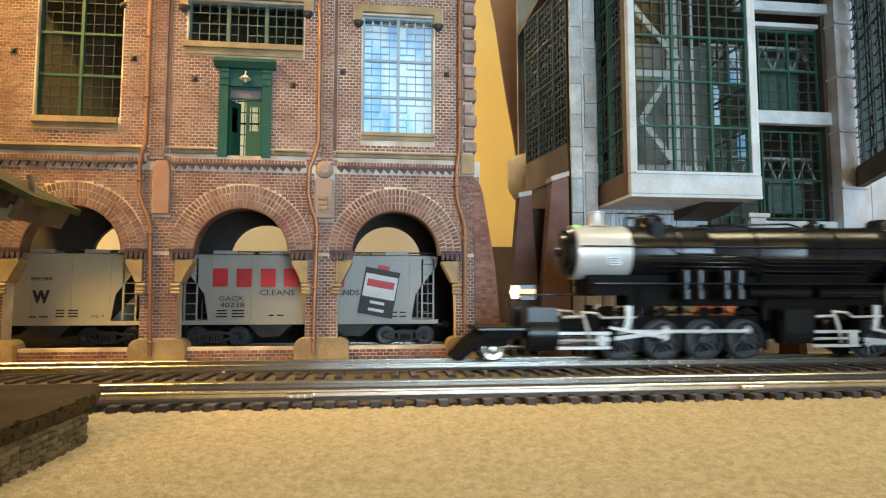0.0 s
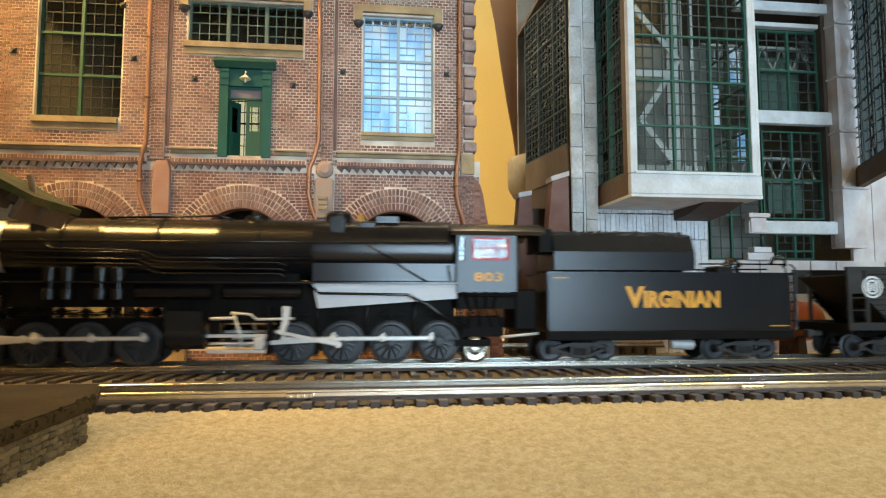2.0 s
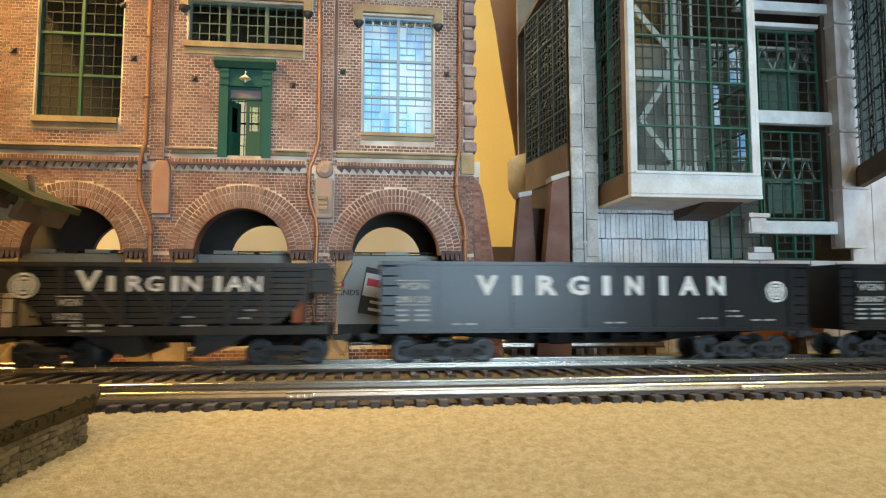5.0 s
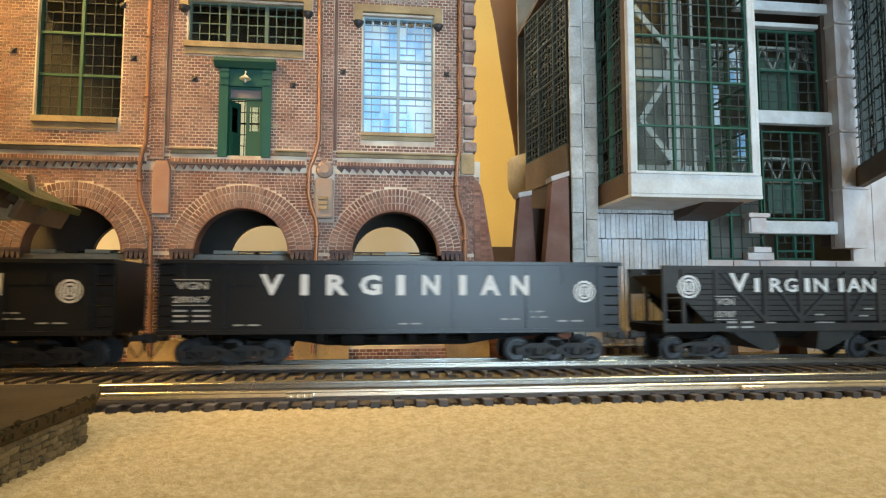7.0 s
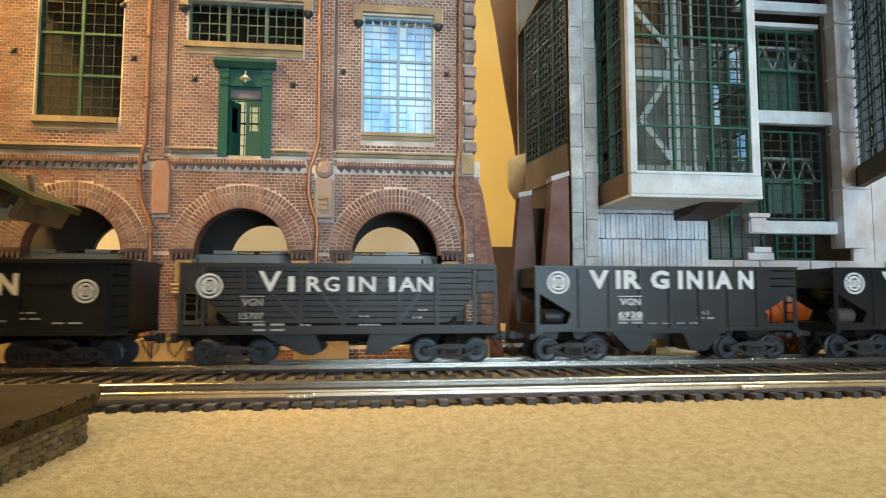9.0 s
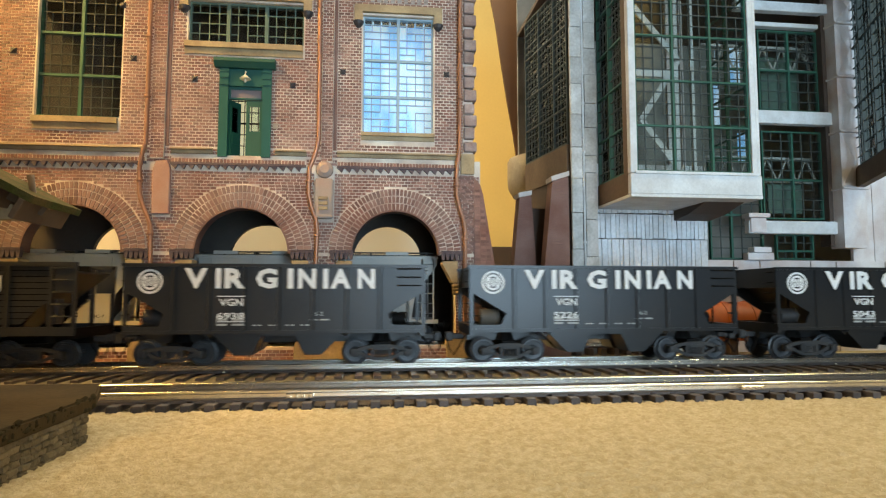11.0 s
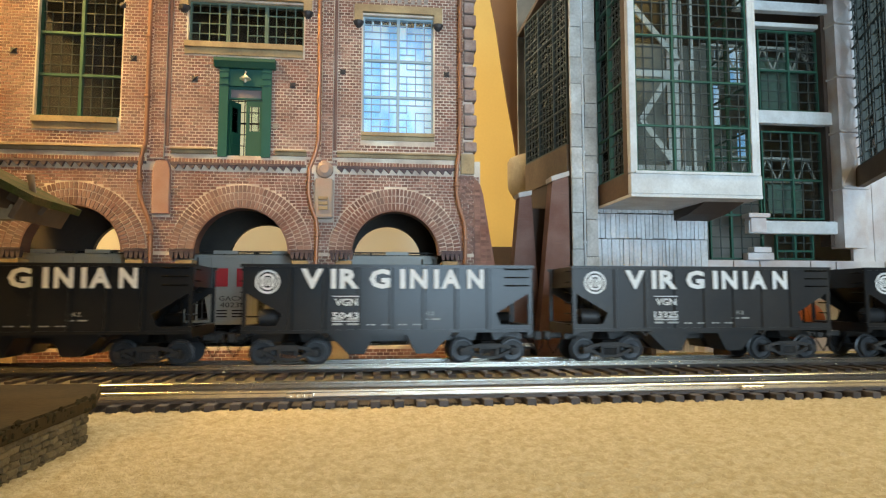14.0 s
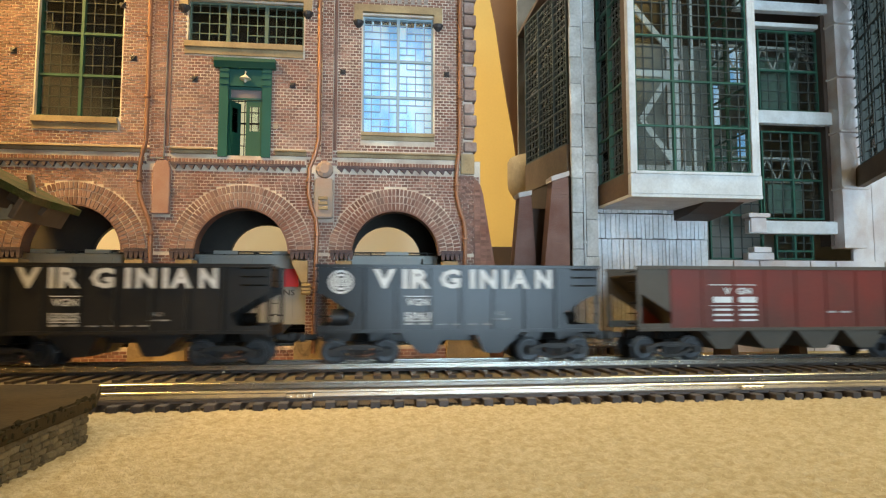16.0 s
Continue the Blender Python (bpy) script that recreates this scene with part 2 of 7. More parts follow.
# ---- ground, room and tracks ----
bm = bmesh.new()
box(bm, -1.6, -0.53, -0.03, 2.6, 0.85, 0.0)
structure("ground", bm, CARPET, "tan short-pile carpet covering the layout table", "ground")

# Tufted pile in front of the track: a soft lumpy sheet with short loose fibres on it.
rng = np.random.default_rng(3)
WAVES = list(zip(rng.uniform(500, 2600, 18), rng.uniform(0, 6.3, 18), rng.uniform(0, 6.3, 18)))


def tufts(x, y):
    """Height of the pile, in irregular clumps two to ten millimetres across."""
    return sum(np.sin(x * a * np.cos(b) + y * a * np.sin(b) + c) for a, b, c in WAVES) / 18 ** 0.5


PILE = make("carpet_pile", (0.56, 0.465, 0.29), 0.95, spots=(0.37, 0.28, 0.145), spot_scale=330, spot_amount=0.7, grain=0.25, grain_scale=1300, bump=1.0, spec=0.1)
gx, gy = np.meshgrid(np.linspace(-0.2, 0.44, 560), np.linspace(-0.43, -0.1485, 250))
gz = 0.0014 + 0.00045 * tufts(gx, gy) + rng.uniform(-0.00022, 0.00022, gx.shape)
gi = np.arange(gx.size).reshape(gx.shape)
faces = np.stack([gi[:-1, :-1], gi[:-1, 1:], gi[1:, 1:], gi[1:, :-1]], -1).reshape(-1, 4)
me = bpy.data.meshes.new("carpet_tufts")
me.from_pydata(np.stack([gx, gy, gz], -1).reshape(-1, 3).tolist(), [], faces.tolist())
me.polygons.foreach_set("use_smooth", [True] * len(faces))
me.materials.append(PILE)
tagged(new("carpet_tufts", me), "soft tufted tan carpet surface on the table", "carpet pile", "", "stuff")
n = 45000
fx = rng.uniform(-0.2, 0.42, n)
fy = -0.146 - 0.265 * rng.uniform(0, 1, n) ** 1.6
keep = np.abs(fx) < 0.02 + 0.98 * (fy + 0.475)
fx, fy = fx[keep], fy[keep]
n = len(fx)
fl, fa, fr = rng.uniform(0.0014, 0.0029, n), rng.uniform(0, 2 * np.pi, n), rng.uniform(0.0001, 0.00024, n)
lean = rng.uniform(0.2, 1.1, n)
v = np.zeros((n, 4, 3))
for k in range(3):
    v[:, k] = np.stack([fx + fr * np.cos(fa + k * 2.094), fy + fr * np.sin(fa + k * 2.094), np.zeros(n) - 0.0002], 1)
v[:, 3] = np.stack([fx + fl * np.sin(lean) * np.cos(fa), fy + fl * np.sin(lean) * np.sin(fa), fl * np.cos(lean)], 1)
i = np.arange(n)[:, None] * 4
faces = np.concatenate([i + [0, 1, 3], i + [1, 2, 3], i + [2, 0, 3]], 0)
me = bpy.data.meshes.new("carpet_pile")
me.from_pydata(v.reshape(-1, 3).tolist(), [], faces.tolist())
FIBRE = make("carpet_fibre", (0.66, 0.55, 0.36), 0.95, spots=(0.5, 0.39, 0.22), spot_scale=70, spot_amount=0.5, grain=0.1, bump=0, island=0.08, spec=0.1)
me.materials.append(FIBRE)
tagged(new("carpet_pile", me), "short tan carpet fibres standing on the table", "carpet pile", "", "stuff")

# Room: yellow wall behind, plain walls and ceiling around, a window behind the camera.
bm = bmesh.new()
box(bm, -1.7, 0.9, -0.9, 2.7, 1.0, 2.0)
structure("wall_north", bm, WALL_YELLOW, "warm yellow painted room wall", "wall")
for name, dims in (("wall_west", (-1.8, -2.3, -0.9, -1.7, 1.0, 2.0)), ("wall_east", (2.7, -2.3, -0.9, 2.8, 1.0, 2.0))):
    bm = bmesh.new()
    box(bm, *dims)
    structure(name, bm, ROOM_WALL, "plain cream plastered room wall", "wall")
bm = bmesh.new()
for d in ((-1.7, -1.75, -0.9, -0.27, -1.65, 2.0), (0.69, -1.75, -0.9, 2.7, -1.65, 2.0), (-0.27, -1.75, -0.9, 0.69, -1.65, -0.33), (-0.27, -1.75, 0.57, 0.69, -1.65, 2.0)):
    box(bm, *d)
structure("wall_south", bm, ROOM_WALL, "plain cream room wall with a window opening", "wall")
# Unseen block added behind the camera to keep daylight off the left.
bm = bmesh.new()
box(bm, -1.7, -1.649, -0.9, 0.012, -0.535, 1.999)
structure("wall_pier", bm, ROOM_WALL, "plain cream block added beside the window to shade the left", "wall")
bm = bmesh.new()
box(bm, -1.8, -2.4, 2.0, 2.8, 1.0, 2.05)
structure("ceiling", bm, ROOM_WALL, "plain cream room ceiling", "ceiling")
bm = bmesh.new()
box(bm, -1.8, -1.8, -1.0, 2.8, 1.0, -0.9)
structure("floor", bm, BROWN_WOOD, "plain brown wooden room floor", "floor")
bm = bmesh.new()
box(bm, -1.7, 0.86, 0.0, 2.7, 0.9, 0.17)
structure("baseboard", bm, DARK_WOOD, "dark brown wooden ledge along the room wall", "ledge")
bm = bmesh.new()
box(bm, -0.6, 0.42, 0.0, 0.105, 0.43, 0.6)
structure("backdrop", bm, CREAM, "cream board standing behind the brick arcade", "backdrop")

# Track beds.
bm = bmesh.new()
box(bm, -1.5, -0.0563, 0.0, 2.5, 0.062, 0.0026)
structure("track_bed", bm, BALLAST, "tan sandy bed under the back track", "track bed")


# Dark strip over the carpet: the shade between ties and rails, as colour.
SHADE_BED = make("shaded_track_bed", (0.07, 0.05, 0.034), 0.95, spots=(0.13, 0.095, 0.06), spot_scale=80, grain=0.35, grain_scale=700, bump=0.6)
bm = bmesh.new()
box(bm, -1.5, -0.1505, 0.0, 2.5, -0.0565, 0.0011)
structure("track_bed_front", bm, SHADE_BED, "dark strip for the shade between the front track's ties", "track bed")


def rail_profile():
    """Half-modelled flat-bottom rail, in metres above the tie."""
    h = 0.0053
    return [(-0.0021, 0), (0.0021, 0), (0.0021, 0.0005), (0.0005, 0.0011), (0.0005, 0.0036), (0.0012, 0.0041), (0.0012, h - 0.0003), (0.0009, h), (-0.0009, h), (-0.0012, h - 0.0003), (-0.0012, 0.0041), (-0.0005, 0.0036), (-0.0005, 0.0011), (-0.0021, 0.0005)]


def track(label, y, top, x0, x1, pitch, phase, width, depth, long):
    th = thing("railway_track", label, "railway track", 0, y, 0)
    for r in (-0.01595, 0.01595):
        bm = bmesh.new()
        prism(bm, [(r + a, top - 0.0053 + b) for a, b in rail_profile()], x0, x1, "yz")
        part("rail", bm, RAIL, th, "bright nickel rail with rusty flanks", True)
        bm = bmesh.new()
        prism(bm, [(r - 0.0032, top - 0.0056), (r + 0.0032, top - 0.0056), (r + 0.0028, top - 0.0042), (r + 0.0007, top - 0.0036), (r - 0.0007, top - 0.0036), (r - 0.0028, top - 0.0042)], x0, x1, "yz")
        part("tie_web", bm, TIE, th, "dark plastic web holding the rail foot")
    bm = bmesh.new()
    box(bm, -width / 2, -long / 2, 0.0004, width / 2, long / 2, top - 0.0053)
    bevelled(bm, 0.0003)
    me_tie = mesh_of("tie", bm, TIE)
    bm = bmesh.new()
    for sx in (-1, 1):
        box(bm, -0.0012, -0.0009, 0, 0.0012, 0.0009, 0.0011)
    me_spike = mesh_of("spike", bm, TIE)
    for k in range(int((x1 - x0) / pitch)):
        x = x0 + phase + k * pitch
        if not -0.5 < x < 0.95:
            continue
        ob = new("tie", me_tie)
        ob.parent = th
        ob.matrix_basis = pose(x, random.uniform(-0.0006, 0.0006), 0, 0, 0, random.uniform(-0.8, 0.8))
        for r in (-0.0187, -0.0132, 0.0187):
            sp = new("spike", me_spike)
            sp.parent = ob
            sp.matrix_basis = pose(0, r, top - 0.0055)
    return th


front = track("front track with dark plastic ties and bright rails", -0.125, 0.010, -1.4, 2.4, 0.01185, 0.004, 0.0051, 0.005, 0.054)
back = track("back track carrying the moving freight train", 0.0, 0.010, -1.4, 2.4, 0.0131, 0.002, 0.0055, 0.005, 0.094)
arcade = track("hidden track passing inside the brick arcade", 0.147, 0.0125, -1.0, 0.30, 0.0131, 0.0, 0.0055, 0.005, 0.054)


def rail_joint(parent, x, y, z):
    bm = bmesh.new()
    box(bm, -0.007, -0.0012, 0, 0.007, 0.0012, 0.0026)
    bevelled(bm, 0.0003)
    for k in range(4):
        lathe(bm, [(0, 0.0009), (0.0011, 0.0009), (0.0013, 0.0005)], (-0.0052 + k * 0.0035, -0.0011, 0.0013), (0, -1, 0), 6)
    o = part("joint_bar", bm, RAIL, parent, "pale bolted joint bar")
    o.matrix_basis = pose(x, y, z)


rail_joint(front, -0.0375, -0.0178, 0.0058)
rail_joint(front, 0.217, -0.0178, 0.0058)

# Loose pale stones lying between the tracks.
random.seed(5)
for k in range(26):
    bm = bmesh.new()
    bmesh.ops.create_icosphere(bm, subdivisions=1, radius=random.uniform(0.0007, 0.0016))
    for vert in bm.verts:
        vert.co *= random.uniform(0.7, 1.2)
        vert.co.z *= 0.6
    st = tagged(part("pebble", bm, CREAM, None), "small pale stone lying between the tracks", "stone", "loose stones")
    x = random.choice((-0.19, -0.22, 0.012, 0.22, 0.235, 0.26, 0.245, 0.33, 0.36, -0.15, -0.1, 0.4)) + random.uniform(-0.01, 0.01)
    yy = random.choice((-0.036, -0.04, -0.05, -0.021))
    st.location = (x, yy, 0.0005 if yy < -0.03 else 0.0055)


# ---- stone platform and shelter eave on the left ----
platform = thing("stone_platform", "low platform with grey field-stone wall and brown board top", "platform", -0.1125, -0.21, 0)
bm = bmesh.new()
box(bm, -0.45, -0.35, 0, -0.0015, 0.0, 0.0135)
part("core", bm, MORTAR, platform)
bm = bmesh.new()
prism(bm, [(0.002, -0.35), (0.002, 0.0), (-0.0115, 0.037), (-0.45, 0.037), (-0.45, -0.35)], 0.0137, 0.0192, "xy")
bevelled(bm, 0.0008, 2)
part("board_top", bm, PLATFORM_TOP, platform, "brown board with a dark worn edge")
random.seed(11)
stone_meshes = []
for k in range(8):
    bm = bmesh.new()
    bmesh.ops.create_cube(bm, size=1)
    bevelled(bm, 0.18, 1)
    for vert in bm.verts:
        vert.co += Vector((random.uniform(-0.06, 0.06), random.uniform(-0.08, 0.08), random.uniform(-0.1, 0.1)))
    stone_meshes.append(mesh_of("stone", bm, FIELD_STONE))
for row in range(6):
    y = -0.0015 - random.uniform(0, 0.002)
    while y > -0.12:
        w = random.uniform(0.0035, 0.0075)
        st = new("stone", random.choice(stone_meshes))
        st.parent = platform
        st.matrix_basis = pose(-0.0011, y - w / 2, 0.00125 + row * 0.0023, random.uniform(-6, 6)) @ Matrix.Diagonal((0.0034 + random.uniform(-0.0005, 0.0008), w * 0.97, 0.0024, 1))
        y -= w
for k in range(30):
    st = new("stone", random.choice(stone_meshes))
    st.parent = platform
    st.matrix_basis = pose(-0.004 - (k % 10) * 0.005, 0.0, 0.0022 + (k // 10) * 0.0042) @ Matrix.Diagonal((0.0048, 0.0025, 0.004, 1))

bm = bmesh.new()
for k in range(150):
    y = 0.0 - 0.14 * (k / 150) + random.uniform(-0.002, 0.002)
    q = random.uniform(0.0005, 0.0012)
    m = pose(0.002 + random.uniform(-0.0012, 0.0004), y, 0.0192 + random.uniform(-0.0045, 0.0004), random.uniform(0, 90), random.uniform(0, 90), 0) @ Matrix.Diagonal((q, q * random.uniform(0.8, 2.0), q * 0.7, 1))
    bmesh.ops.create_icosphere(bm, subdivisions=1, radius=1, matrix=m)
tagged(part("edge_moss", bm, make("dry_dark_moss", (0.035, 0.026, 0.012), 0.95, spots=(0.07, 0.055, 0.025), spot_scale=150, grain=0.3, bump=0.5, spec=0.1), platform, "ragged dark moss along the board edge"), kind="stuff")

shelter = thing("platform_shelter", "mossy wooden shelter roof on a post over the platform", "shelter", -0.21, -0.19, 0.0192)
bm = bmesh.new()
box(bm, -0.003, -0.003, 0.0, 0.003, 0.003, 0.118)
part("post", bm, BROWN_WOOD, shelter)


def on_slope(a):
    """Point on the roof slope, a metres down from the ridge."""
    return (-0.036 + a * 0.886, 0.1365 - a * 0.463)


bm = bmesh.new()
p0, p1 = on_slope(0.0), on_slope(0.1175)
prism(bm, [p0, p1, (p1[0] - 0.0012, p1[1] - 0.003), (p0[0] - 0.0012, p0[1] - 0.003)], -0.012, 0.03)
part("roof_slab", bm, MOSS, shelter, "green mossy roof boards")
bm = bmesh.new()
prism(bm, [(p0[0], p0[1] - 0.012), (p1[0] - 0.004, p1[1] - 0.0065), (p1[0] - 0.002, p1[1] - 0.0035), (p0[0], p0[1] - 0.0035)], 0.002, 0.006)
part("rafter", bm, BROWN_WOOD, shelter, "brown rafter")
for k in range(8):
    a = on_slope(0.01 + k * 0.0148)
    bm = bmesh.new()
    box(bm, -0.0013, -0.0125, -0.0125, 0.0013, 0.028, -0.0032)
    bevelled(bm, 0.0004)
    o = part("purlin", bm, BROWN_WOOD, shelter, "brown purlin end")
    o.matrix_basis = pose(a[0], 0, a[1], 0, 27.6, 0)
bm = bmesh.new()
prism(bm, [(p0[0], p0[1] - 0.013), (p1[0] - 0.012, p1[1] - 0.0045), (p1[0] - 0.014, p1[1] - 0.0075), (p0[0], p1[1] - 0.009)], 0.007, 0.012)
part("gable_board", bm, STONE_TRIM, shelter, "tan gable infill board")
bm = bmesh.new()
tube(bm, [(0.058, 0.003, 0.094), (0.06, 0.003, 0.084), (0.066, 0.003, 0.078)], [0.0016, 0.0014, 0.0008], 6)
part("hook", bm, BROWN_WOOD, shelter)
# ---- brick arcade building ----
brick_house = thing("brick_building", "weathered red brick building with arcade and tall windows", "building", 0, 0.085, 0)
ARCHES = ((-0.2588, 0.0419), (-0.1162, 0.0416), (0.0207, 0.0409))
SPRING = 0.0975
PIERS = ((-0.345, -0.312), (-0.201, -0.170), (-0.0596, -0.0312), (0.0764, 0.1045))
WINDOWS = {"left": (-0.2955, -0.2243, 0.2175, 0.352), "middle": (-0.1682, -0.0652, 0.2905, 0.3295), "right": (-0.0107, 0.0557, 0.2112, 0.3235), "door": (-0.1385, -0.0937, 0.1845, 0.2705)}


def arch_points(cx, r, zs, steps=20):
    return [(cx + r * math.cos(math.pi * k / steps), zs + r * math.sin(math.pi * k / steps)) for k in range(steps + 1)]


bm = bmesh.new()
rect_wall(bm, -0.36, 0.093, 0.186, 0.372, 0.0, 0.013, list(WINDOWS.values()))
part("upper_wall", bm, MORTAR, brick_house, "mortar bed of the upper wall")
edges = (-0.345, -0.1875, -0.0455, 0.1)
for (cx, r), x0, x1 in zip(ARCHES, edges, edges[1:]):
    bm = bmesh.new()
    prism(bm, [(cx - r, SPRING), (x0, SPRING), (x0, 0.186), (x1, 0.186), (x1, SPRING), (cx + r, SPRING)] + arch_points(cx, r, SPRING)[1:-1], 0.0, 0.013)
    part("arcade_bay", bm, MORTAR, brick_house, "mortar bed of an arcade bay")
for x0, x1 in PIERS:
    bm = bmesh.new()
    box(bm, x0, 0.0, 0.002, x1, 0.015, SPRING)
    part("pier", bm, MORTAR, brick_house)
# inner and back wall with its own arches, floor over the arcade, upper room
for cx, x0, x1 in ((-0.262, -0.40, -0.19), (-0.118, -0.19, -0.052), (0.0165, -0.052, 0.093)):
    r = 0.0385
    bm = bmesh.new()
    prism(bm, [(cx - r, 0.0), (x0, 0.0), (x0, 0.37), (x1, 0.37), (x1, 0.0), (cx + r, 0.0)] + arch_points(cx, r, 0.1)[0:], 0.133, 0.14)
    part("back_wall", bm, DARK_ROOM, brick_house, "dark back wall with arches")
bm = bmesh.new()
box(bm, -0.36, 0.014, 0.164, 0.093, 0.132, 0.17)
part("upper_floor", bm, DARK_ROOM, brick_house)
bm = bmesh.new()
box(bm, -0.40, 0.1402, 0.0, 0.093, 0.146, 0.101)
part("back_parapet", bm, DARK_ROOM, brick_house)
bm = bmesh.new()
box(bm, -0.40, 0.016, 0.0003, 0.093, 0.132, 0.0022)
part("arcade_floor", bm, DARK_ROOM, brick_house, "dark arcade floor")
for cx, r in ARCHES:
    bm = bmesh.new()
    prism(bm, arch_points(cx, r + 0.0001, SPRING, 28) + arch_points(cx, r - 0.0012, SPRING, 28)[::-1], -0.0026, 0.0131)
    part("arch_soffit", bm, BRICK, brick_house, "brick underside of the arch")
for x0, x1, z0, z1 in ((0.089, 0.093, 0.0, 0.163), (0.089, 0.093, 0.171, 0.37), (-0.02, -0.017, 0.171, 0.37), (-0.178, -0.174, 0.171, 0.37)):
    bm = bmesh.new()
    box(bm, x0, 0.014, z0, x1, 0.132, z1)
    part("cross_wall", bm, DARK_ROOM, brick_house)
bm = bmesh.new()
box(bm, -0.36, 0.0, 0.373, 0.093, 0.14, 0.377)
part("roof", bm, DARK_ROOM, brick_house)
# low brick kerbs between the piers
for (a, b), (c, d) in zip(PIERS, PIERS[1:]):
    bm = bmesh.new()
    box(bm, b, 0.003, 0.0, c, 0.011, 0.0145)
    part("kerb", bm, MORTAR, brick_house)
# footings
for x0, x1 in ((-0.352, -0.300), (-0.2085, -0.1610), (-0.0687, -0.0203), (0.0678, 0.1075)):
    bm = bmesh.new()
    r = 0.008
    pts = [(x0, 0.0015), (x1, 0.0015)] + [(x1 - r + r * math.cos(a), 0.0145 + r * math.sin(a)) for a in (0, 0.5, 1.0, 1.57)] + [(x0 + r + r * math.cos(a), 0.0145 + r * math.sin(a)) for a in (1.57, 2.1, 2.6, 3.14)]
    prism(bm, pts, -0.0045, 0.016)
    bevelled(bm, 0.0005)
    part("footing", bm, STONE_TRIM, brick_house, "rounded tan stone footing")


def corbel(x_pier, side):
    """A scrolled bracket that carries the arch; side -1 leans to the left."""
    bm = bmesh.new()
    w = 0.0125
    prof = [(-0.002, 0.0915), (w, 0.0915), (w, 0.0885), (w * 0.75, 0.083), (w * 0.45, 0.0755), (w * 0.3, 0.0715), (-0.002, 0.0715)]
    prism(bm, [(x_pier + side * a, b) for a, b in prof], -0.0035, 0.013)
    bevelled(bm, 0.0004)
    part("corbel", bm, STONE_TRIM, brick_house, "tan stone corbel")
    for z in (0.069, 0.0655, 0.0625):
        bm = bmesh.new()
        lathe(bm, [(0, 0.0012), (0.001, 0.0019), (0.0075, 0.0019), (0.0085, 0.0012)], (x_pier - side * 0.005, -0.0028, z), (side, 0, 0), 10)
        part("scroll", bm, STONE_TRIM, brick_house)
    bm = bmesh.new()
    x0 = x_pier - side * 0.007
    for k in range(5):
        a = x0 + side * k * 0.0042
        prism(bm, [(a, 0.0982), (a + side * 0.004, 0.0982), (a + side * 0.003, 0.0925), (a + side * 0.001, 0.0925)], -0.0042, 0.001)
    for k in range(3):
        box(bm, min(x0, x0 + side * 0.0206), -0.0046, 0.0982 + k * 0.0011, max(x0, x0 + side * 0.0206), 0.001, 0.0989 + k * 0.0011)
    part("impost_band", bm, ZIGZAG, brick_house, "dark moulded brick impost")


for k, (x0, x1) in enumerate(PIERS):
    if k > 0:
        corbel(x0, -1)
    if k < 3:
        corbel(x1, 1)

# string courses: zigzag band, ledge, sills
for x0, x1 in ((-0.36, -0.2), (-0.179, -0.061), (-0.033, 0.08)):
    bm = bmesh.new()
    box(bm, x0, -0.003, 0.1765, x1, 0.0005, 0.1785)
    k = 0
    while x0 + k * 0.0072 + 0.006 < x1:
        a = x0 + k * 0.0072
        prism(bm, [(a, 0.1764), (a + 0.0062, 0.1764), (a + 0.0042, 0.1722)], -0.0026, 0.0005)
        k += 1
    part("zigzag_band", bm, ZIGZAG, brick_house, "dark zigzag brick band")
for x0, x1 in ((-0.36, -0.2), (-0.179, -0.1432), (-0.0888, -0.061), (-0.033, 0.08)):
    bm = bmesh.new()
    prism(bm, [(0.001, 0.1865), (-0.0018, 0.1868), (-0.0022, 0.1895), (-0.0042, 0.1902), (-0.0042, 0.1915), (0.001, 0.1925)], x0, x1, "yz")
    part("ledge", bm, STONE_TRIM, brick_house, "tan moulded stone ledge")


def anchor(x, z):
    bm = bmesh.new()
    lathe(bm, [(0, 0.0026), (0.0006, 0.0028), (0.0012, 0.0012), (0.0026, 0.0009)], (x, 0, z), (0, -1, 0), 8)
    for k in range(4):
        a = math.pi / 4 + k * math.pi / 2
        tube(bm, [(x, -0.0008, z), (x + 0.0034 * math.cos(a), -0.0008, z + 0.0034 * math.sin(a))], [0.0011, 0.0006], 5)
    part("wall_anchor", bm, IRON, brick_house, "black iron wall anchor")


for x, z in ((-0.3142, 0.2743), (-0.2141, 0.2718), (-0.1915, 0.2728), (-0.161, 0.2553), (-0.0744, 0.2526), (-0.1893, 0.1973), (-0.0430, 0.2753), (-0.0445, 0.199), (-0.0289, 0.2673), (0.068, 0.2688), (-0.1744, 0.3215), (-0.2251, 0.3205)):
    anchor(x, z)

# pilasters on the upper and lower wall
PILASTERS = ((-0.1965, -0.1848), (-0.0475, -0.0372))
for x0, x1 in PILASTERS:
    bm = bmesh.new()
    box(bm, x0, -0.003, 0.181, x1, 0.001, 0.372)
    part("pilaster", bm, MORTAR, brick_house)
    bm = bmesh.new()
    box(bm, x1 + 0.0004, -0.0014, 0.193, x1 + 0.0034, 0.001, 0.372)
    part("pilaster_edge", bm, BRICK, brick_house)
bm = bmesh.new()
prism(bm, [(-0.1935, 0.1315), (-0.1785, 0.1315), (-0.1785, 0.172), (-0.181, 0.1795), (-0.191, 0.1795), (-0.1935, 0.172)], -0.0035, 0.001)
bevelled(bm, 0.0008)
PLAQUE = make("worn_red_plaster", (0.3, 0.17, 0.14), 0.9, spots=(0.4, 0.3, 0.26), spot_scale=70, grain=0.2, bump=0.4)
part("plaque", bm, PLAQUE, brick_house, "worn red-brown plaster plaque")
bm = bmesh.new()
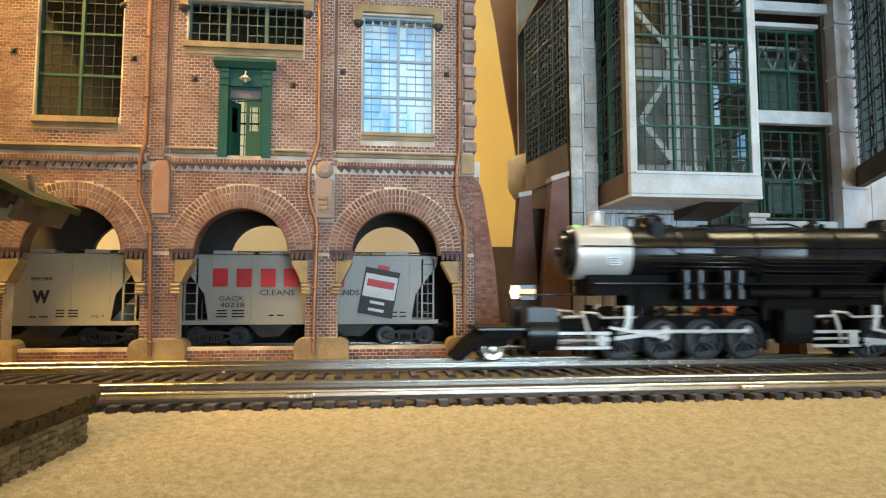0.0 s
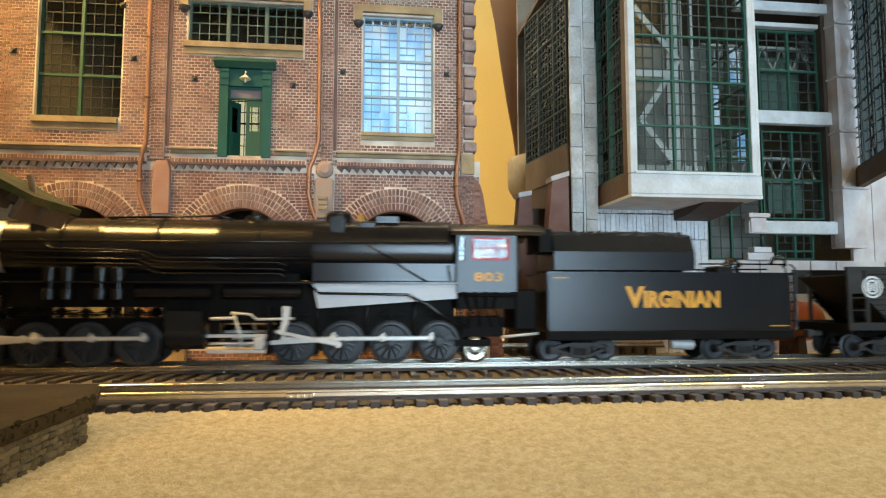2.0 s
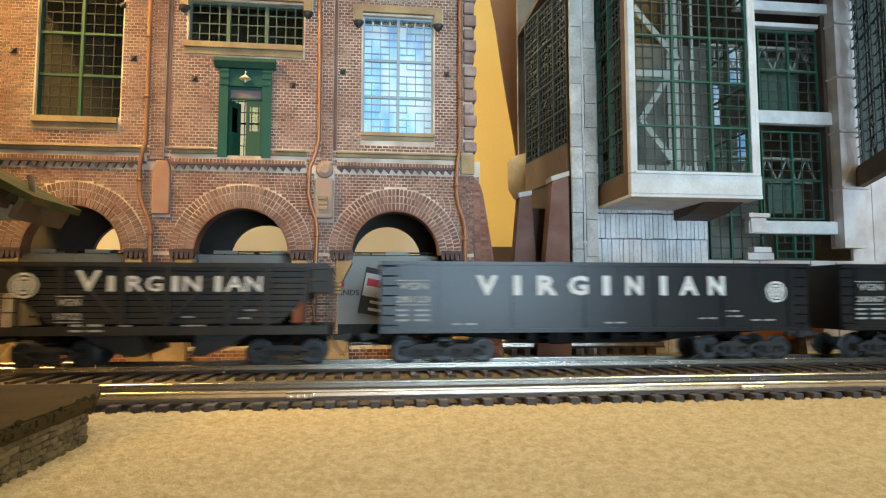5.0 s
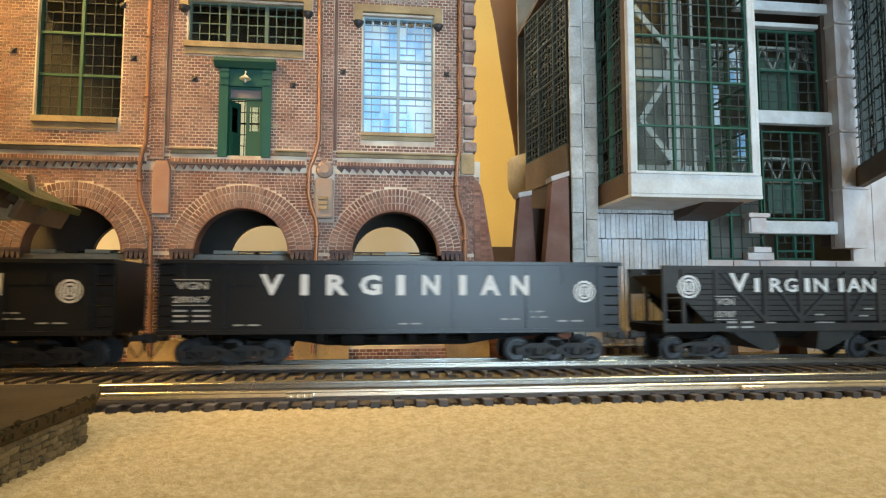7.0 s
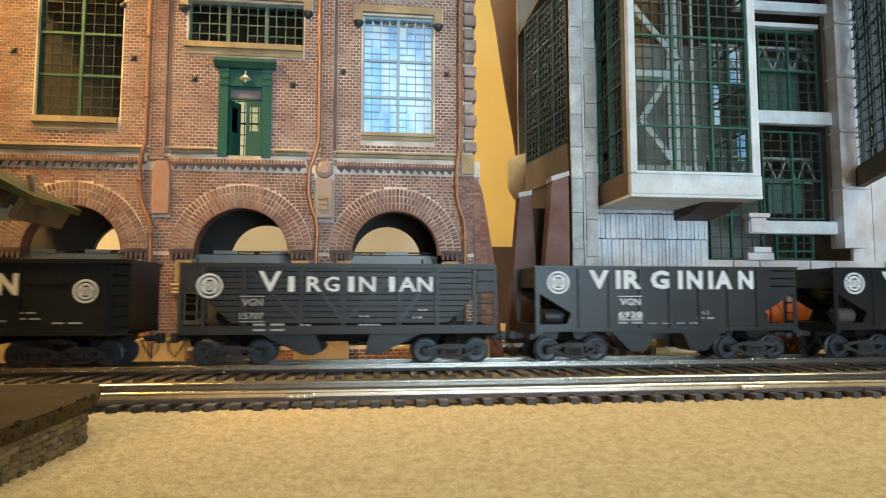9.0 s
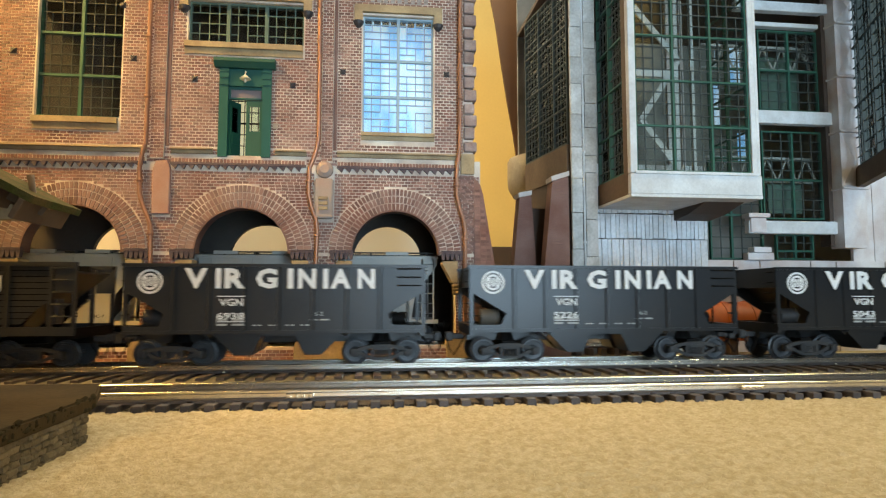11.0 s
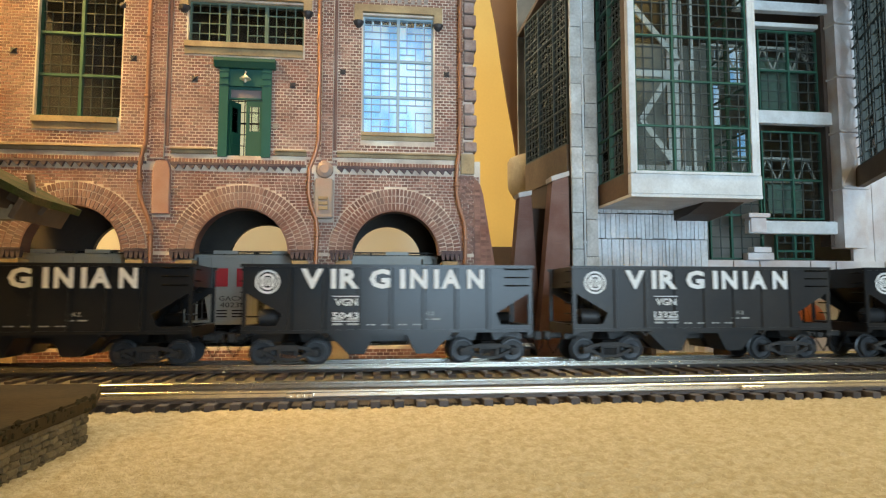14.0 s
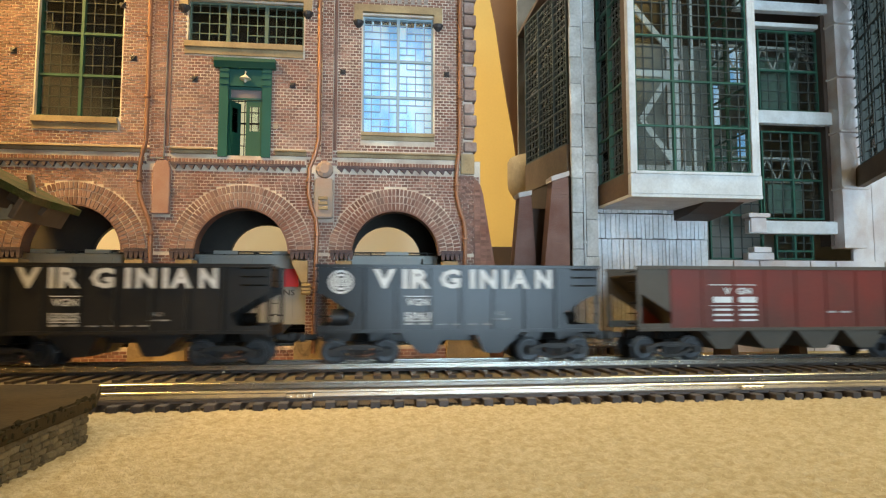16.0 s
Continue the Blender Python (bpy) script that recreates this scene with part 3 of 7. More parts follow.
box(bm, -0.0527, -0.006, 0.1296, -0.036, 0.001, 0.166)
bevelled(bm, 0.0012, 2)
cabinet = part("junction_box", bm, PATINA, brick_house, "grey-tan metal junction box")
bm = bmesh.new()
lathe(bm, [(0, 0.0075), (0.002, 0.008), (0.005, 0.0075), (0.007, 0.004)], (-0.044, -0.0, 0.1745), (0, -1, 0), 12)
part("cap", bm, PATINA, cabinet, "rusty round cap")
for z in (0.137, 0.1415, 0.146):
    bm = bmesh.new()
    box(bm, -0.049, -0.0078, z, -0.0405, -0.0061, z + 0.003)
    bevelled(bm, 0.0004)
    part("hatch", bm, STONE_TRIM, cabinet)


def drainpipe(points, clamps):
    bm = bmesh.new()
    tube(bm, [(x, -0.0045, z) for x, z in points], 0.0019, 10)
    p = part("drainpipe", bm, COPPER, brick_house, "brown copper drainpipe", True)
    for x, z in clamps:
        bm = bmesh.new()
        lathe(bm, [(-0.0012, 0.0024), (-0.0006, 0.003), (0.0006, 0.003), (0.0012, 0.0024)], (x, -0.0045, z), (0, 0, 1), 10)
        part("clamp", bm, COPPER, p)


drainpipe([(-0.2, 0.372), (-0.1995, 0.195), (-0.2025, 0.184), (-0.204, 0.172), (-0.2035, 0.15), (-0.2, 0.138), (-0.195, 0.127), (-0.193, 0.119), (-0.1905, 0.04), (-0.1898, 0.0085)], ((-0.2, 0.291), (-0.1997, 0.236), (-0.2035, 0.161), (-0.193, 0.114), (-0.1908, 0.062), (-0.19, 0.02)))
drainpipe([(-0.0505, 0.372), (-0.0495, 0.202), (-0.0525, 0.188), (-0.0575, 0.175), (-0.058, 0.152), (-0.0555, 0.14), (-0.051, 0.129), (-0.0498, 0.118), (-0.051, 0.06), (-0.0517, 0.009)], ((-0.0578, 0.163), (-0.0498, 0.114), (-0.0508, 0.067), (-0.0514, 0.022)))
drainpipe([(0.0806, 0.372), (0.0798, 0.196), (0.0785, 0.188), (0.0772, 0.175), (0.077, 0.154), (0.0795, 0.141), (0.0838, 0.129), (0.085, 0.119), (0.0846, 0.03)], ((0.0803, 0.29), (0.08, 0.245), (0.0772, 0.162), (0.085, 0.112), (0.0847, 0.07)))


def grid_window(name, parent, x0, x1, z0, z1, cols, rows, col_majors, row_majors, frame_mat, glass_mat, bar=0.0011, thin=0.00035, depth=0.004, skip=0.0, y=0.004, grid_mat=None, glazed=True):
    """A metal window: frame, thick bars, thin bars and one pane for each field between thick bars."""
    bm = bmesh.new()
    f = 0.0016
    for d in ((x0, z0, x1, z0 + f), (x0, z1 - f, x1, z1), (x0, z0 + f, x0 + f, z1 - f), (x1 - f, z0 + f, x1, z1 - f)):
        box(bm, d[0], y, d[1], d[2], y + depth, d[3])
    win = part(name, bm, frame_mat, parent)
    xs = [x0 + (x1 - x0) * k / cols for k in range(cols + 1)]
    zs = [z0 + (z1 - z0) * k / rows for k in range(rows + 1)]
    for k in col_majors:
        bm = bmesh.new()
        box(bm, xs[k] - bar, y - 0.0006, z0 + f, xs[k] + bar, y + depth * 0.8, z1 - f)
        part("mullion", bm, frame_mat, win)
    for k in row_majors:
        bm = bmesh.new()
        box(bm, x0 + f, y - 0.0003, zs[k] - bar * 0.85, x1 - f, y + depth * 0.7, zs[k] + bar * 0.85)
        part("transom", bm, frame_mat, win)
    bm = bmesh.new()
    for k in range(1, cols):
        if k not in col_majors:
            for j in range(rows):
                if random.random() > skip:
                    box(bm, xs[k] - thin, y + 0.0008, zs[j], xs[k] + thin, y + 0.002, zs[j + 1])
    for j in range(1, rows):
        if j not in row_majors:
            for k in range(cols):
                if random.random() > skip:
                    box(bm, xs[k], y + 0.0007, zs[j] - thin, xs[k + 1], y + 0.0021, zs[j] + thin)
    part("glazing_grid", bm, grid_mat or frame_mat, win)
    cx, cz = [0, *col_majors, cols], [0, *row_majors, rows]
    for a, b in zip(cx, cx[1:]):
        for c, d in zip(cz, cz[1:]):
            if not glazed:
                continue
            bm = bmesh.new()
            box(bm, xs[a] + 0.0002, y + 0.0024, zs[c] + 0.0002, xs[b] - 0.0002, y + 0.0029, zs[d] - 0.0002)
            o = part("pane", bm, glass_mat, win)
            o.visible_shadow = False
    return win


random.seed(21)
w = WINDOWS["left"]
grid_window("window", brick_house, *w, 8, 14, (4,), (4, 8, 12), GREEN_PAINT, DARK_GLASS, 0.0013, 0.00022, skip=0.02, grid_mat=DARK_MUNTIN)
w = WINDOWS["middle"]
grid_window("window", brick_house, *w, 12, 4, (4, 8), (), DULL_GREEN, DARK_GLASS, 0.0016, 0.0004, skip=0.04)
w = WINDOWS["right"]
grid_window("window", brick_house, *w, 8, 16, (4,), (5, 10), PALE_BLUE_FRAME, CLEAR_GLASS, 0.0014, 0.00042, skip=0.12)
bm = bmesh.new()
for k in range(8):
    box(bm, -0.009 + k * 0.0081, 0.0072, 0.3165, -0.0025 + k * 0.0081, 0.0078, 0.3215)
part("blind", bm, IRON, brick_house, "row of dark small panes")
# sills, lintels
for x0, x1, z0, z1 in ((-0.296, -0.2255, 0.2055, 0.2165), (-0.1705, -0.0655, 0.2785, 0.2895), (-0.0115, 0.0565, 0.2035, 0.2105)):
    bm = bmesh.new()
    prism(bm, [(0.004, z0), (-0.0015, z0), (-0.002, z0 + (z1 - z0) * 0.5), (-0.0042, z0 + (z1 - z0) * 0.55), (-0.0045, z1), (0.004, z1)], x0, x1, "yz")
    part("sill", bm, STONE_TRIM, brick_house, "tan moulded stone sill")


def lintel(x0, x1, zt, zb, th, name="lintel"):
    bm = bmesh.new()
    box(bm, x0, -0.0035, zt - th, x1, 0.001, zt)
    box(bm, x0, -0.0035, zb, x0 + 0.0075, 0.001, zt - th)
    box(bm, x1 - 0.0075, -0.0035, zb, x1, 0.001, zt - th)
    l = part(name, bm, STONE_TRIM, brick_house, "tan stone hood over the window")
    for x in (x0 + 0.0037, x1 - 0.0037):
        bm = bmesh.new()
        lathe(bm, [(0, 0.0052), (0.003, 0.0042), (0.006, 0.0015)], (x, -0.0005, zb), (0, 0, -1), 10)
        part("stop", bm, IRON, l, "dark carved hood stop")


lintel(-0.0187, 0.0637, 0.3325, 0.3165, 0.007)
lintel(-0.1755, -0.0580, 0.3385, 0.3225, 0.007)
# painted lettering above, too far cut off to be read
bm = bmesh.new()
for k in range(9):
    box(bm, -0.004 + k * 0.0063, -0.0009, 0.3362, -0.0001 + k * 0.0063, -0.0006, 0.342)
part("sign_lettering", bm, make("faded_sign_paint", (0.36, 0.34, 0.32), 0.8, spots=(0.22, 0.17, 0.15), spot_scale=200, spot_amount=0.9, grain=0.2, bump=0), brick_house, "faded white painted sign marks")
QUOIN = make("rough_quoin_stone", (0.24, 0.165, 0.145), 0.9, spots=(0.4, 0.34, 0.32), spot_scale=90, spot_amount=0.6, grain=0.3, grain_scale=700, bump=0.6, random=0.2)
# quoins
for k in range(15):
    bm = bmesh.new()
    wdt = 0.0105 if k % 2 else 0.0125
    box(bm, 0.0843, -0.0042, 0.1945 + k * 0.0122, 0.0838 + wdt, 0.013, 0.2045 + k * 0.0122 + (0.0008 if k % 3 else -0.0008))
    bevelled(bm, 0.0009)
    part("quoin", bm, QUOIN, brick_house, "rough red-grey corner stone")
bm = bmesh.new()
box(bm, 0.0815, -0.004, 0.1735, 0.094, 0.013, 0.192)
part("corner_block", bm, STONE_TRIM, brick_house)
# battered buttress on the corner
bm = bmesh.new()
prism(bm, [(0.0938, 0.002), (0.121, 0.002), (0.1135, 0.088), (0.1025, 0.155), (0.1, 0.1635), (0.0938, 0.171)], -0.001, 0.02)
part("buttress", bm, BRICK, brick_house, "battered corner buttress")

# green doorway with one leaf ajar
door_case = new("door")
door_case.parent = brick_house
door_case.location = (-0.116, 0, 0.1845)
bm = bmesh.new()
for s in (-1, 1):
    box(bm, s * 0.019 - 0.004, -0.0025, 0, s * 0.019 + 0.004, 0.008, 0.082)
    for z in (0.066, 0.072, 0.078):
        box(bm, s * 0.0185 - 0.004, -0.0035, z, s * 0.0185 + 0.004, -0.001, z + 0.0022)
part("door_frame", bm, TEAL_PAINT, door_case, "teal fluted door frame")
bm = bmesh.new()
prism(bm, [(0.001, 0.0815), (-0.004, 0.0815), (-0.006, 0.0845), (-0.0075, 0.0865), (-0.0075, 0.0895), (0.001, 0.0905)], -0.0275, 0.0265, "yz")
part("canopy", bm, GREEN_PAINT, door_case, "dark green door canopy")
bm = bmesh.new()
box(bm, -0.015, 0.0, 0.0685, 0.015, 0.006, 0.0815)
box(bm, -0.015, -0.001, 0.0655, 0.015, 0.006, 0.0685)
part("frieze", bm, TEAL_PAINT, door_case)
bm = bmesh.new()
rect_wall(bm, -0.015, 0.015, 0.054, 0.0655, 0.002, 0.005, [(-0.0135, 0.0135, 0.0555, 0.063)])
part("fanlight_frame", bm, TEAL_PAINT, door_case)
bm = bmesh.new()
box(bm, -0.0135, 0.003, 0.0555, 0.0135, 0.0035, 0.063)
part("fanlight", bm, make("dusty_fanlight_glass", (0.22, 0.17, 0.17), 0.25, spots=(0.3, 0.26, 0.26), spot_scale=60, grain=0.1, bump=0), door_case)


def leaf():
    """One glazed door leaf, hinged at x = 0."""
    bm = bmesh.new()
    rect_wall(bm, 0, 0.0148, 0.0005, 0.0535, -0.0008, 0.0008, [(0.003, 0.0118, 0.025, 0.048)])
    for z0, z1 in ((0.004, 0.012), (0.014, 0.022)):
        box(bm, 0.003, -0.0014, z0, 0.0118, -0.0008, z1)
    return bm


right = part("door_leaf", leaf(), GREEN_PAINT, door_case, "closed green door leaf with glass")
right.matrix_basis = pose(0.0148, 0.004, 0, 0, 0, 180)
left = part("door_leaf", leaf(), GREEN_PAINT, door_case, "green door leaf standing ajar")
left.matrix_basis = pose(-0.0148, 0.003, 0, 0, 0, 62)
for l in (right, left):
    bm = bmesh.new()
    box(bm, 0.003, -0.0002, 0.025, 0.0118, 0.0002, 0.048)
    part("pane", bm, CLEAR_GLASS, l)
bm = bmesh.new()
tube(bm, [(0, 0.0, 0.079), (0, -0.004, 0.0785), (0, -0.0045, 0.074)], 0.0006, 6)
lathe(bm, [(0, 0.0012), (0.001, 0.002), (0.0035, 0.0052), (0.004, 0.005)], (0, -0.0045, 0.0748), (0, 0, -1), 14)
lathe(bm, [(0, 0.001), (0.002, 0.0014), (0.003, 0.0008)], (0, -0.0045, 0.071), (0, 0, -1), 8)
part("door_lamp", bm, CREAM, door_case, "small white enamel lamp shade")
bm = bmesh.new()
box(bm, 0.0245, -0.0012, 0.027, 0.0295, -0.0003, 0.032)
o = part("notice", bm, PATINA, door_case, "small pale paper notice")
# glowing sheets for daylight in the right-hand room and light through the open door
bm = bmesh.new()
box(bm, -0.0165, 0.05, 0.2, 0.0885, 0.052, 0.34)
tagged(part("window_backdrop", bm, DAYLIGHT), "pale blue daylight behind the tall window", "backdrop", "", "structure").location = (0, 0.085, 0)
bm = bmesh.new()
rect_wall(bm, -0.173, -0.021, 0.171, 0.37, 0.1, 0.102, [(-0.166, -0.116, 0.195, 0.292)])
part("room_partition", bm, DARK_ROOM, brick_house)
grid_window("inner_window", brick_house, -0.166, -0.116, 0.195, 0.292, 7, 8, (), (4,), DARK_WOOD, CLEAR_GLASS, 0.0008, 0.0004, y=0.099)
# emissive cream panel added for the light seen past the door leaf
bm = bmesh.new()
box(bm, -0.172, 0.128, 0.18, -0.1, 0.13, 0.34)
part("inner_screen", bm, glow("cream_panel_glow", (1.0, 0.82, 0.5), 0.75), brick_house, "self-glowing cream panel in place of a lit interior")
# ---- grey industrial building on the right ----
mill = thing("industrial_building", "weathered white timber works building with green gridded glazing", "building", 0, 0.14, 0)
# board column with a conduit
bm = bmesh.new()
box(bm, 0.2065, -0.004, 0, 0.2315, 0.02, 0.40)
part("corner_post", bm, DARK_WOOD, mill)
random.seed(31)
for x0, x1, joints in ((0.2052, 0.2170, (0.0, 0.062, 0.108, 0.146, 0.182, 0.215, 0.25, 0.283, 0.312, 0.345, 0.4)), (0.2198, 0.2328, (0.0, 0.06, 0.1, 0.139, 0.188, 0.206, 0.236, 0.262, 0.293, 0.322, 0.35, 0.4))):
    for a, b in zip(joints, joints[1:]):
        bm = bmesh.new()
        d = random.uniform(0, 0.0012)
        box(bm, x0 + random.uniform(-0.0004, 0.0004), -0.0075 - d, a + 0.0003, x1 + random.uniform(-0.0006, 0.0006), -0.0042, b - 0.0003)
        bevelled(bm, 0.0003)
        part("board", bm, GREY_BOARD, mill)
bm = bmesh.new()
tube(bm, [(0.2184, -0.0075, 0), (0.2184, -0.0075, 0.4)], 0.0012, 8)
c = part("conduit", bm, WHITE_WOOD, mill, "thin pale conduit", True)
for z in (0.115, 0.21, 0.262):
    bm = bmesh.new()
    lathe(bm, [(-0.0015, 0.0014), (-0.001, 0.002), (0.001, 0.002), (0.0015, 0.0014)], (0.2184, -0.0075, z), (0, 0, 1), 8)
    part("coupling", bm, WHITE_WOOD, c)

PALE_BOARD = make("pale_weathered_board", (0.66, 0.68, 0.7), 0.85, spots=(0.4, 0.38, 0.36), spot_scale=45, spot_amount=0.55, grain=0.25, grain_scale=380, bump=0.4, random=0.1)
# lower board wall
for z0, z1 in ((0.0, 0.1195), (0.12, 0.1465), (0.147, 0.2)):
    x = 0.2335
    while x < 0.356:
        wdt = min(random.uniform(0.0036, 0.0068), 0.3575 - x)
        bm = bmesh.new()
        box(bm, x + 0.0003, 0.001 - random.uniform(0, 0.0012), z0 + random.uniform(0.0, 0.0009), x + wdt - 0.0002, 0.006, z1 - 0.0002)
        part("board", bm, PALE_BOARD, mill)
        x += wdt
bm = bmesh.new()
box(bm, 0.2335, 0.0062, 0.0, 0.3575, 0.012, 0.2)
part("lower_wall", bm, DARK_WOOD, mill)
bm = bmesh.new()
box(bm, 0.3578, 0.006, 0.0, 0.72, 0.012, 0.0985)
part("lower_wall", bm, PINK_WOOD, mill, "pinkish white-washed lower wall")
for k in range(12):
    bm = bmesh.new()
    box(bm, 0.3585 + k * 0.03, 0.0035 - 0.0006 * (k % 3), 0.0, 0.3575 + (k + 1) * 0.03, 0.0058, 0.0975)
    part("board", bm, PINK_WOOD, mill)

# bay window standing out from the wall
BX0, BX1, BZ0, BZ1, BY = 0.2361, 0.3660, 0.1540, 0.40, -0.083
bay = new("bay_window")
bay.parent = mill
bm = bmesh.new()
box(bm, BX0, BY, BZ0, BX1, BY + 0.007, BZ0 + 0.019)
bevelled(bm, 0.0006)
part("bottom_rail", bm, WHITE_WOOD, bay, "white painted bottom rail")
bm = bmesh.new()
box(bm, BX0 + 0.004, BY - 0.0016, BZ0 + 0.0187, BX1 - 0.004, BY + 0.007, BZ0 + 0.0212)
part("rail_cap", bm, WHITE_WOOD, bay)
for x0, x1 in ((BX0, BX0 + 0.0068), (BX1 - 0.0092, BX1 - 0.0042), (BX1 - 0.0038, BX1)):
    bm = bmesh.new()
    box(bm, x0, BY + (0.0 if x1 < BX1 else 0.0012), BZ0 + 0.0195, x1, BY + 0.007, BZ1)
    bevelled(bm, 0.0005)
    part("stile", bm, WHITE_WOOD, bay, "white painted stile")
random.seed(33)
grid_window("front_glazing", bay, BX0 + 0.0068, BX1 - 0.0095, BZ0 + 0.0212, BZ0 + 0.0212 + 0.2185, 12, 20, (4, 8), (4, 8, 12, 16), GREEN_PAINT, DARK_GLASS, 0.0010, 0.00033, grid_mat=DARK_MUNTIN, y=BY + 0.002, skip=0.04)
for sx, tag in ((BX0, "left_side"), (BX1 - 0.004, "right_side")):
    bm = bmesh.new()
    box(bm, sx, BY + 0.0072, BZ0, sx + 0.004, 0.0, BZ0 + 0.021)
    part("side_rail", bm, BROWN_WOOD, bay, "brown timber side rail")
    bm = bmesh.new()
    box(bm, sx, BY + 0.0072, BZ0 + 0.0212, sx + 0.004, BY + (0.016 if sx < 0.3 else 0.0095), BZ1)
    part("corner_board", bm, BROWN_WOOD, bay, "brown timber corner board")
    g = grid_window("side_glazing", bay, 0, 0.066, BZ0 + 0.0212, BZ1, *((8, 20, (4,), (4, 8, 12, 16)) if sx < 0.3 else (2, 5, (1,), (1, 2, 3, 4))), GREEN_PAINT, DARK_GLASS, 0.001 if sx < 0.3 else 0.0006, 0.0004, y=0, skip=0.05, grid_mat=DARK_MUNTIN, glazed=sx < 0.3)
    g.matrix_basis = pose(sx + 0.001, 0.0, 0, 0, 0, -90)
bm = bmesh.new()
box(bm, BX0, BY, BZ0 - 0.003, BX1, 0.0, BZ0 - 0.0002)
part("soffit", bm, WHITE_WOOD, bay, "pale underside boards")
for x in (BX1 - 0.046,):
    bm = bmesh.new()
    prism(bm, [(BY + 0.02, BZ0 - 0.0032), (0.0, BZ0 - 0.0032), (0.0, BZ0 - 0.014), (-0.03, BZ0 - 0.011)], x, x + 0.04, "yz")
    part("bracket", bm, DARK_WOOD, bay)

# bracing inside the bay
bm = bmesh.new()
def flat_bar(bm, a, b, y, w=0.0028):
    d = Vector((b[0] - a[0], 0, b[1] - a[1])).normalized()
    n = Vector((-d.z, 0, d.x)) * w
    p = [Vector((q[0], 0, q[1])) for q in (a, b)]
    prism(bm, [((p[0] + n).x, (p[0] + n).z), ((p[1] + n).x, (p[1] + n).z), ((p[1] - n).x, (p[1] - n).z), ((p[0] - n).x, (p[0] - n).z)], y, y + 0.002)


zig = [(0.262, 0.355), (0.309, 0.300), (0.268, 0.237), (0.305, 0.189)]
for a, b in zip(zig, zig[1:]):
    flat_bar(bm, a, b, -0.04)
flat_bar(bm, (0.25, 0.287), (0.309, 0.287), -0.0375, 0.004)
for x in (0.309, 0.326, 0.248):
    box(bm, x - 0.002, -0.035, 0.175, x + 0.002, -0.032, 0.4)
part("bracing", bm, WHITE_WOOD, mill, "white steel lattice bracing")
for x, w in ((0.332, 0.006), (0.348, 0.004), (0.29, 0.003), (0.338, 0.004)):
    bm = bmesh.new()
    box(bm, x, 0.03, 0.17, x + w, 0.034, 0.4)
    part("inner_post", bm, PINK_WOOD, mill)
# inner back wall with slits that let daylight through
bm = bmesh.new()
rect_wall(bm, 0.19, 0.75, 0.0, 0.52, 0.16, 0.164, [(0.4915, 0.5085, 0.3534, 0.4439), (0.4659, 0.4762, 0.2944, 0.3515), (0.4691, 0.472, 0.3839, 0.4405), (0.4985, 0.5125, 0.2434, 0.2852), (0.4151, 0.4195, 0.2432, 0.2846), (0.3536, 0.3558, 0.2377, 0.2764)])
part("inner_wall", bm, GREY_ROOM, mill, "grey-green inner wall with narrow openings")
bm = bmesh.new()
box(bm, 0.3, 0.19, 0.17, 0.58, 0.192, 0.5)
tagged(part("daylight_backdrop", bm, DAYLIGHT), "pale daylight behind the works building", "backdrop", "", "structure").location = (0, 0.14, 0)
bm = bmesh.new()
box(bm, 0.19, -0.09, 0.405, 0.75, 0.16, 0.41)
box(bm, 0.21, 0.021, 0.1, 0.22, 0.16, 0.4)
part("roof", bm, DARK_WOOD, mill)

# wall of green windows beside the bay, with timber beams and a boxed column
random.seed(35)
for x0, x1, z0, z1, c, r in ((0.368, 0.43, 0.1, 0.21, 5, 9), (0.432, 0.505, 0.268, 0.362, 6, 8), (0.432, 0.505, 0.145, 0.245, 6, 9), (0.445, 0.49, 0.1, 0.128, 4, 3), (0.372, 0.43, 0.268, 0.362, 5, 8), (0.372, 0.43, 0.212, 0.25, 5, 3)):
    grid_window("works_window", mill, x0, x1, z0, z1, c, r, (c // 2,), (r // 2,), GREEN_PAINT, DARK_GLASS, 0.0012, 0.0004, y=0.012, skip=0.05, grid_mat=DARK_MUNTIN, glazed=x0 > 0.431)
for x0, x1, z0, z1, y in ((0.419, 0.5095, 0.2500, 0.2645, -0.001), (0.405, 0.5095, 0.1275, 0.1415, -0.001), (0.40, 0.5145, 0.3790, 0.39, -0.001), (0.425, 0.5095, 0.365, 0.37, 0.008)):
    bm = bmesh.new()
    box(bm, x0, y, z0, x1, y + 0.009, z1)
    bevelled(bm, 0.0006)
    part("beam", bm, WHITE_WOOD, mill, "white-washed timber beam")
for zb in (0.188, 0.318):
    bm = bmesh.new()
    box(bm, 0.37, 0.022, zb + 0.027, 0.5, 0.0245, zb + 0.0295)
    box(bm, 0.37, 0.022, zb, 0.5, 0.0245, zb + 0.0028)
    for k in range(5):
        flat_bar(bm, (0.385 + k * 0.024, zb + 0.002), (0.397 + k * 0.024, zb + 0.0275), 0.0222, 0.0008)
        flat_bar(bm, (0.397 + k * 0.024, zb + 0.0275), (0.409 + k * 0.024, zb + 0.002), 0.0222, 0.0008)
    part("truss", bm, GREY_BOARD, mill, "pale steel roof truss")
bm = bmesh.new()
box(bm, 0.5095, -0.010, 0.112, 0.5375, 0.01, 0.4)
col = part("boxed_column", bm, PINK_WOOD, mill, "rust-washed white boxed column")
bands = (0.112, 0.176, 0.239, 0.301, 0.362, 0.4)
for z in bands[1:5]:
    bm = bmesh.new()
    box(bm, 0.5075, -0.0145, z, 0.5395, 0.011, z + 0.0028)
    bevelled(bm, 0.0005)
    part("band", bm, PINK_WOOD, col)
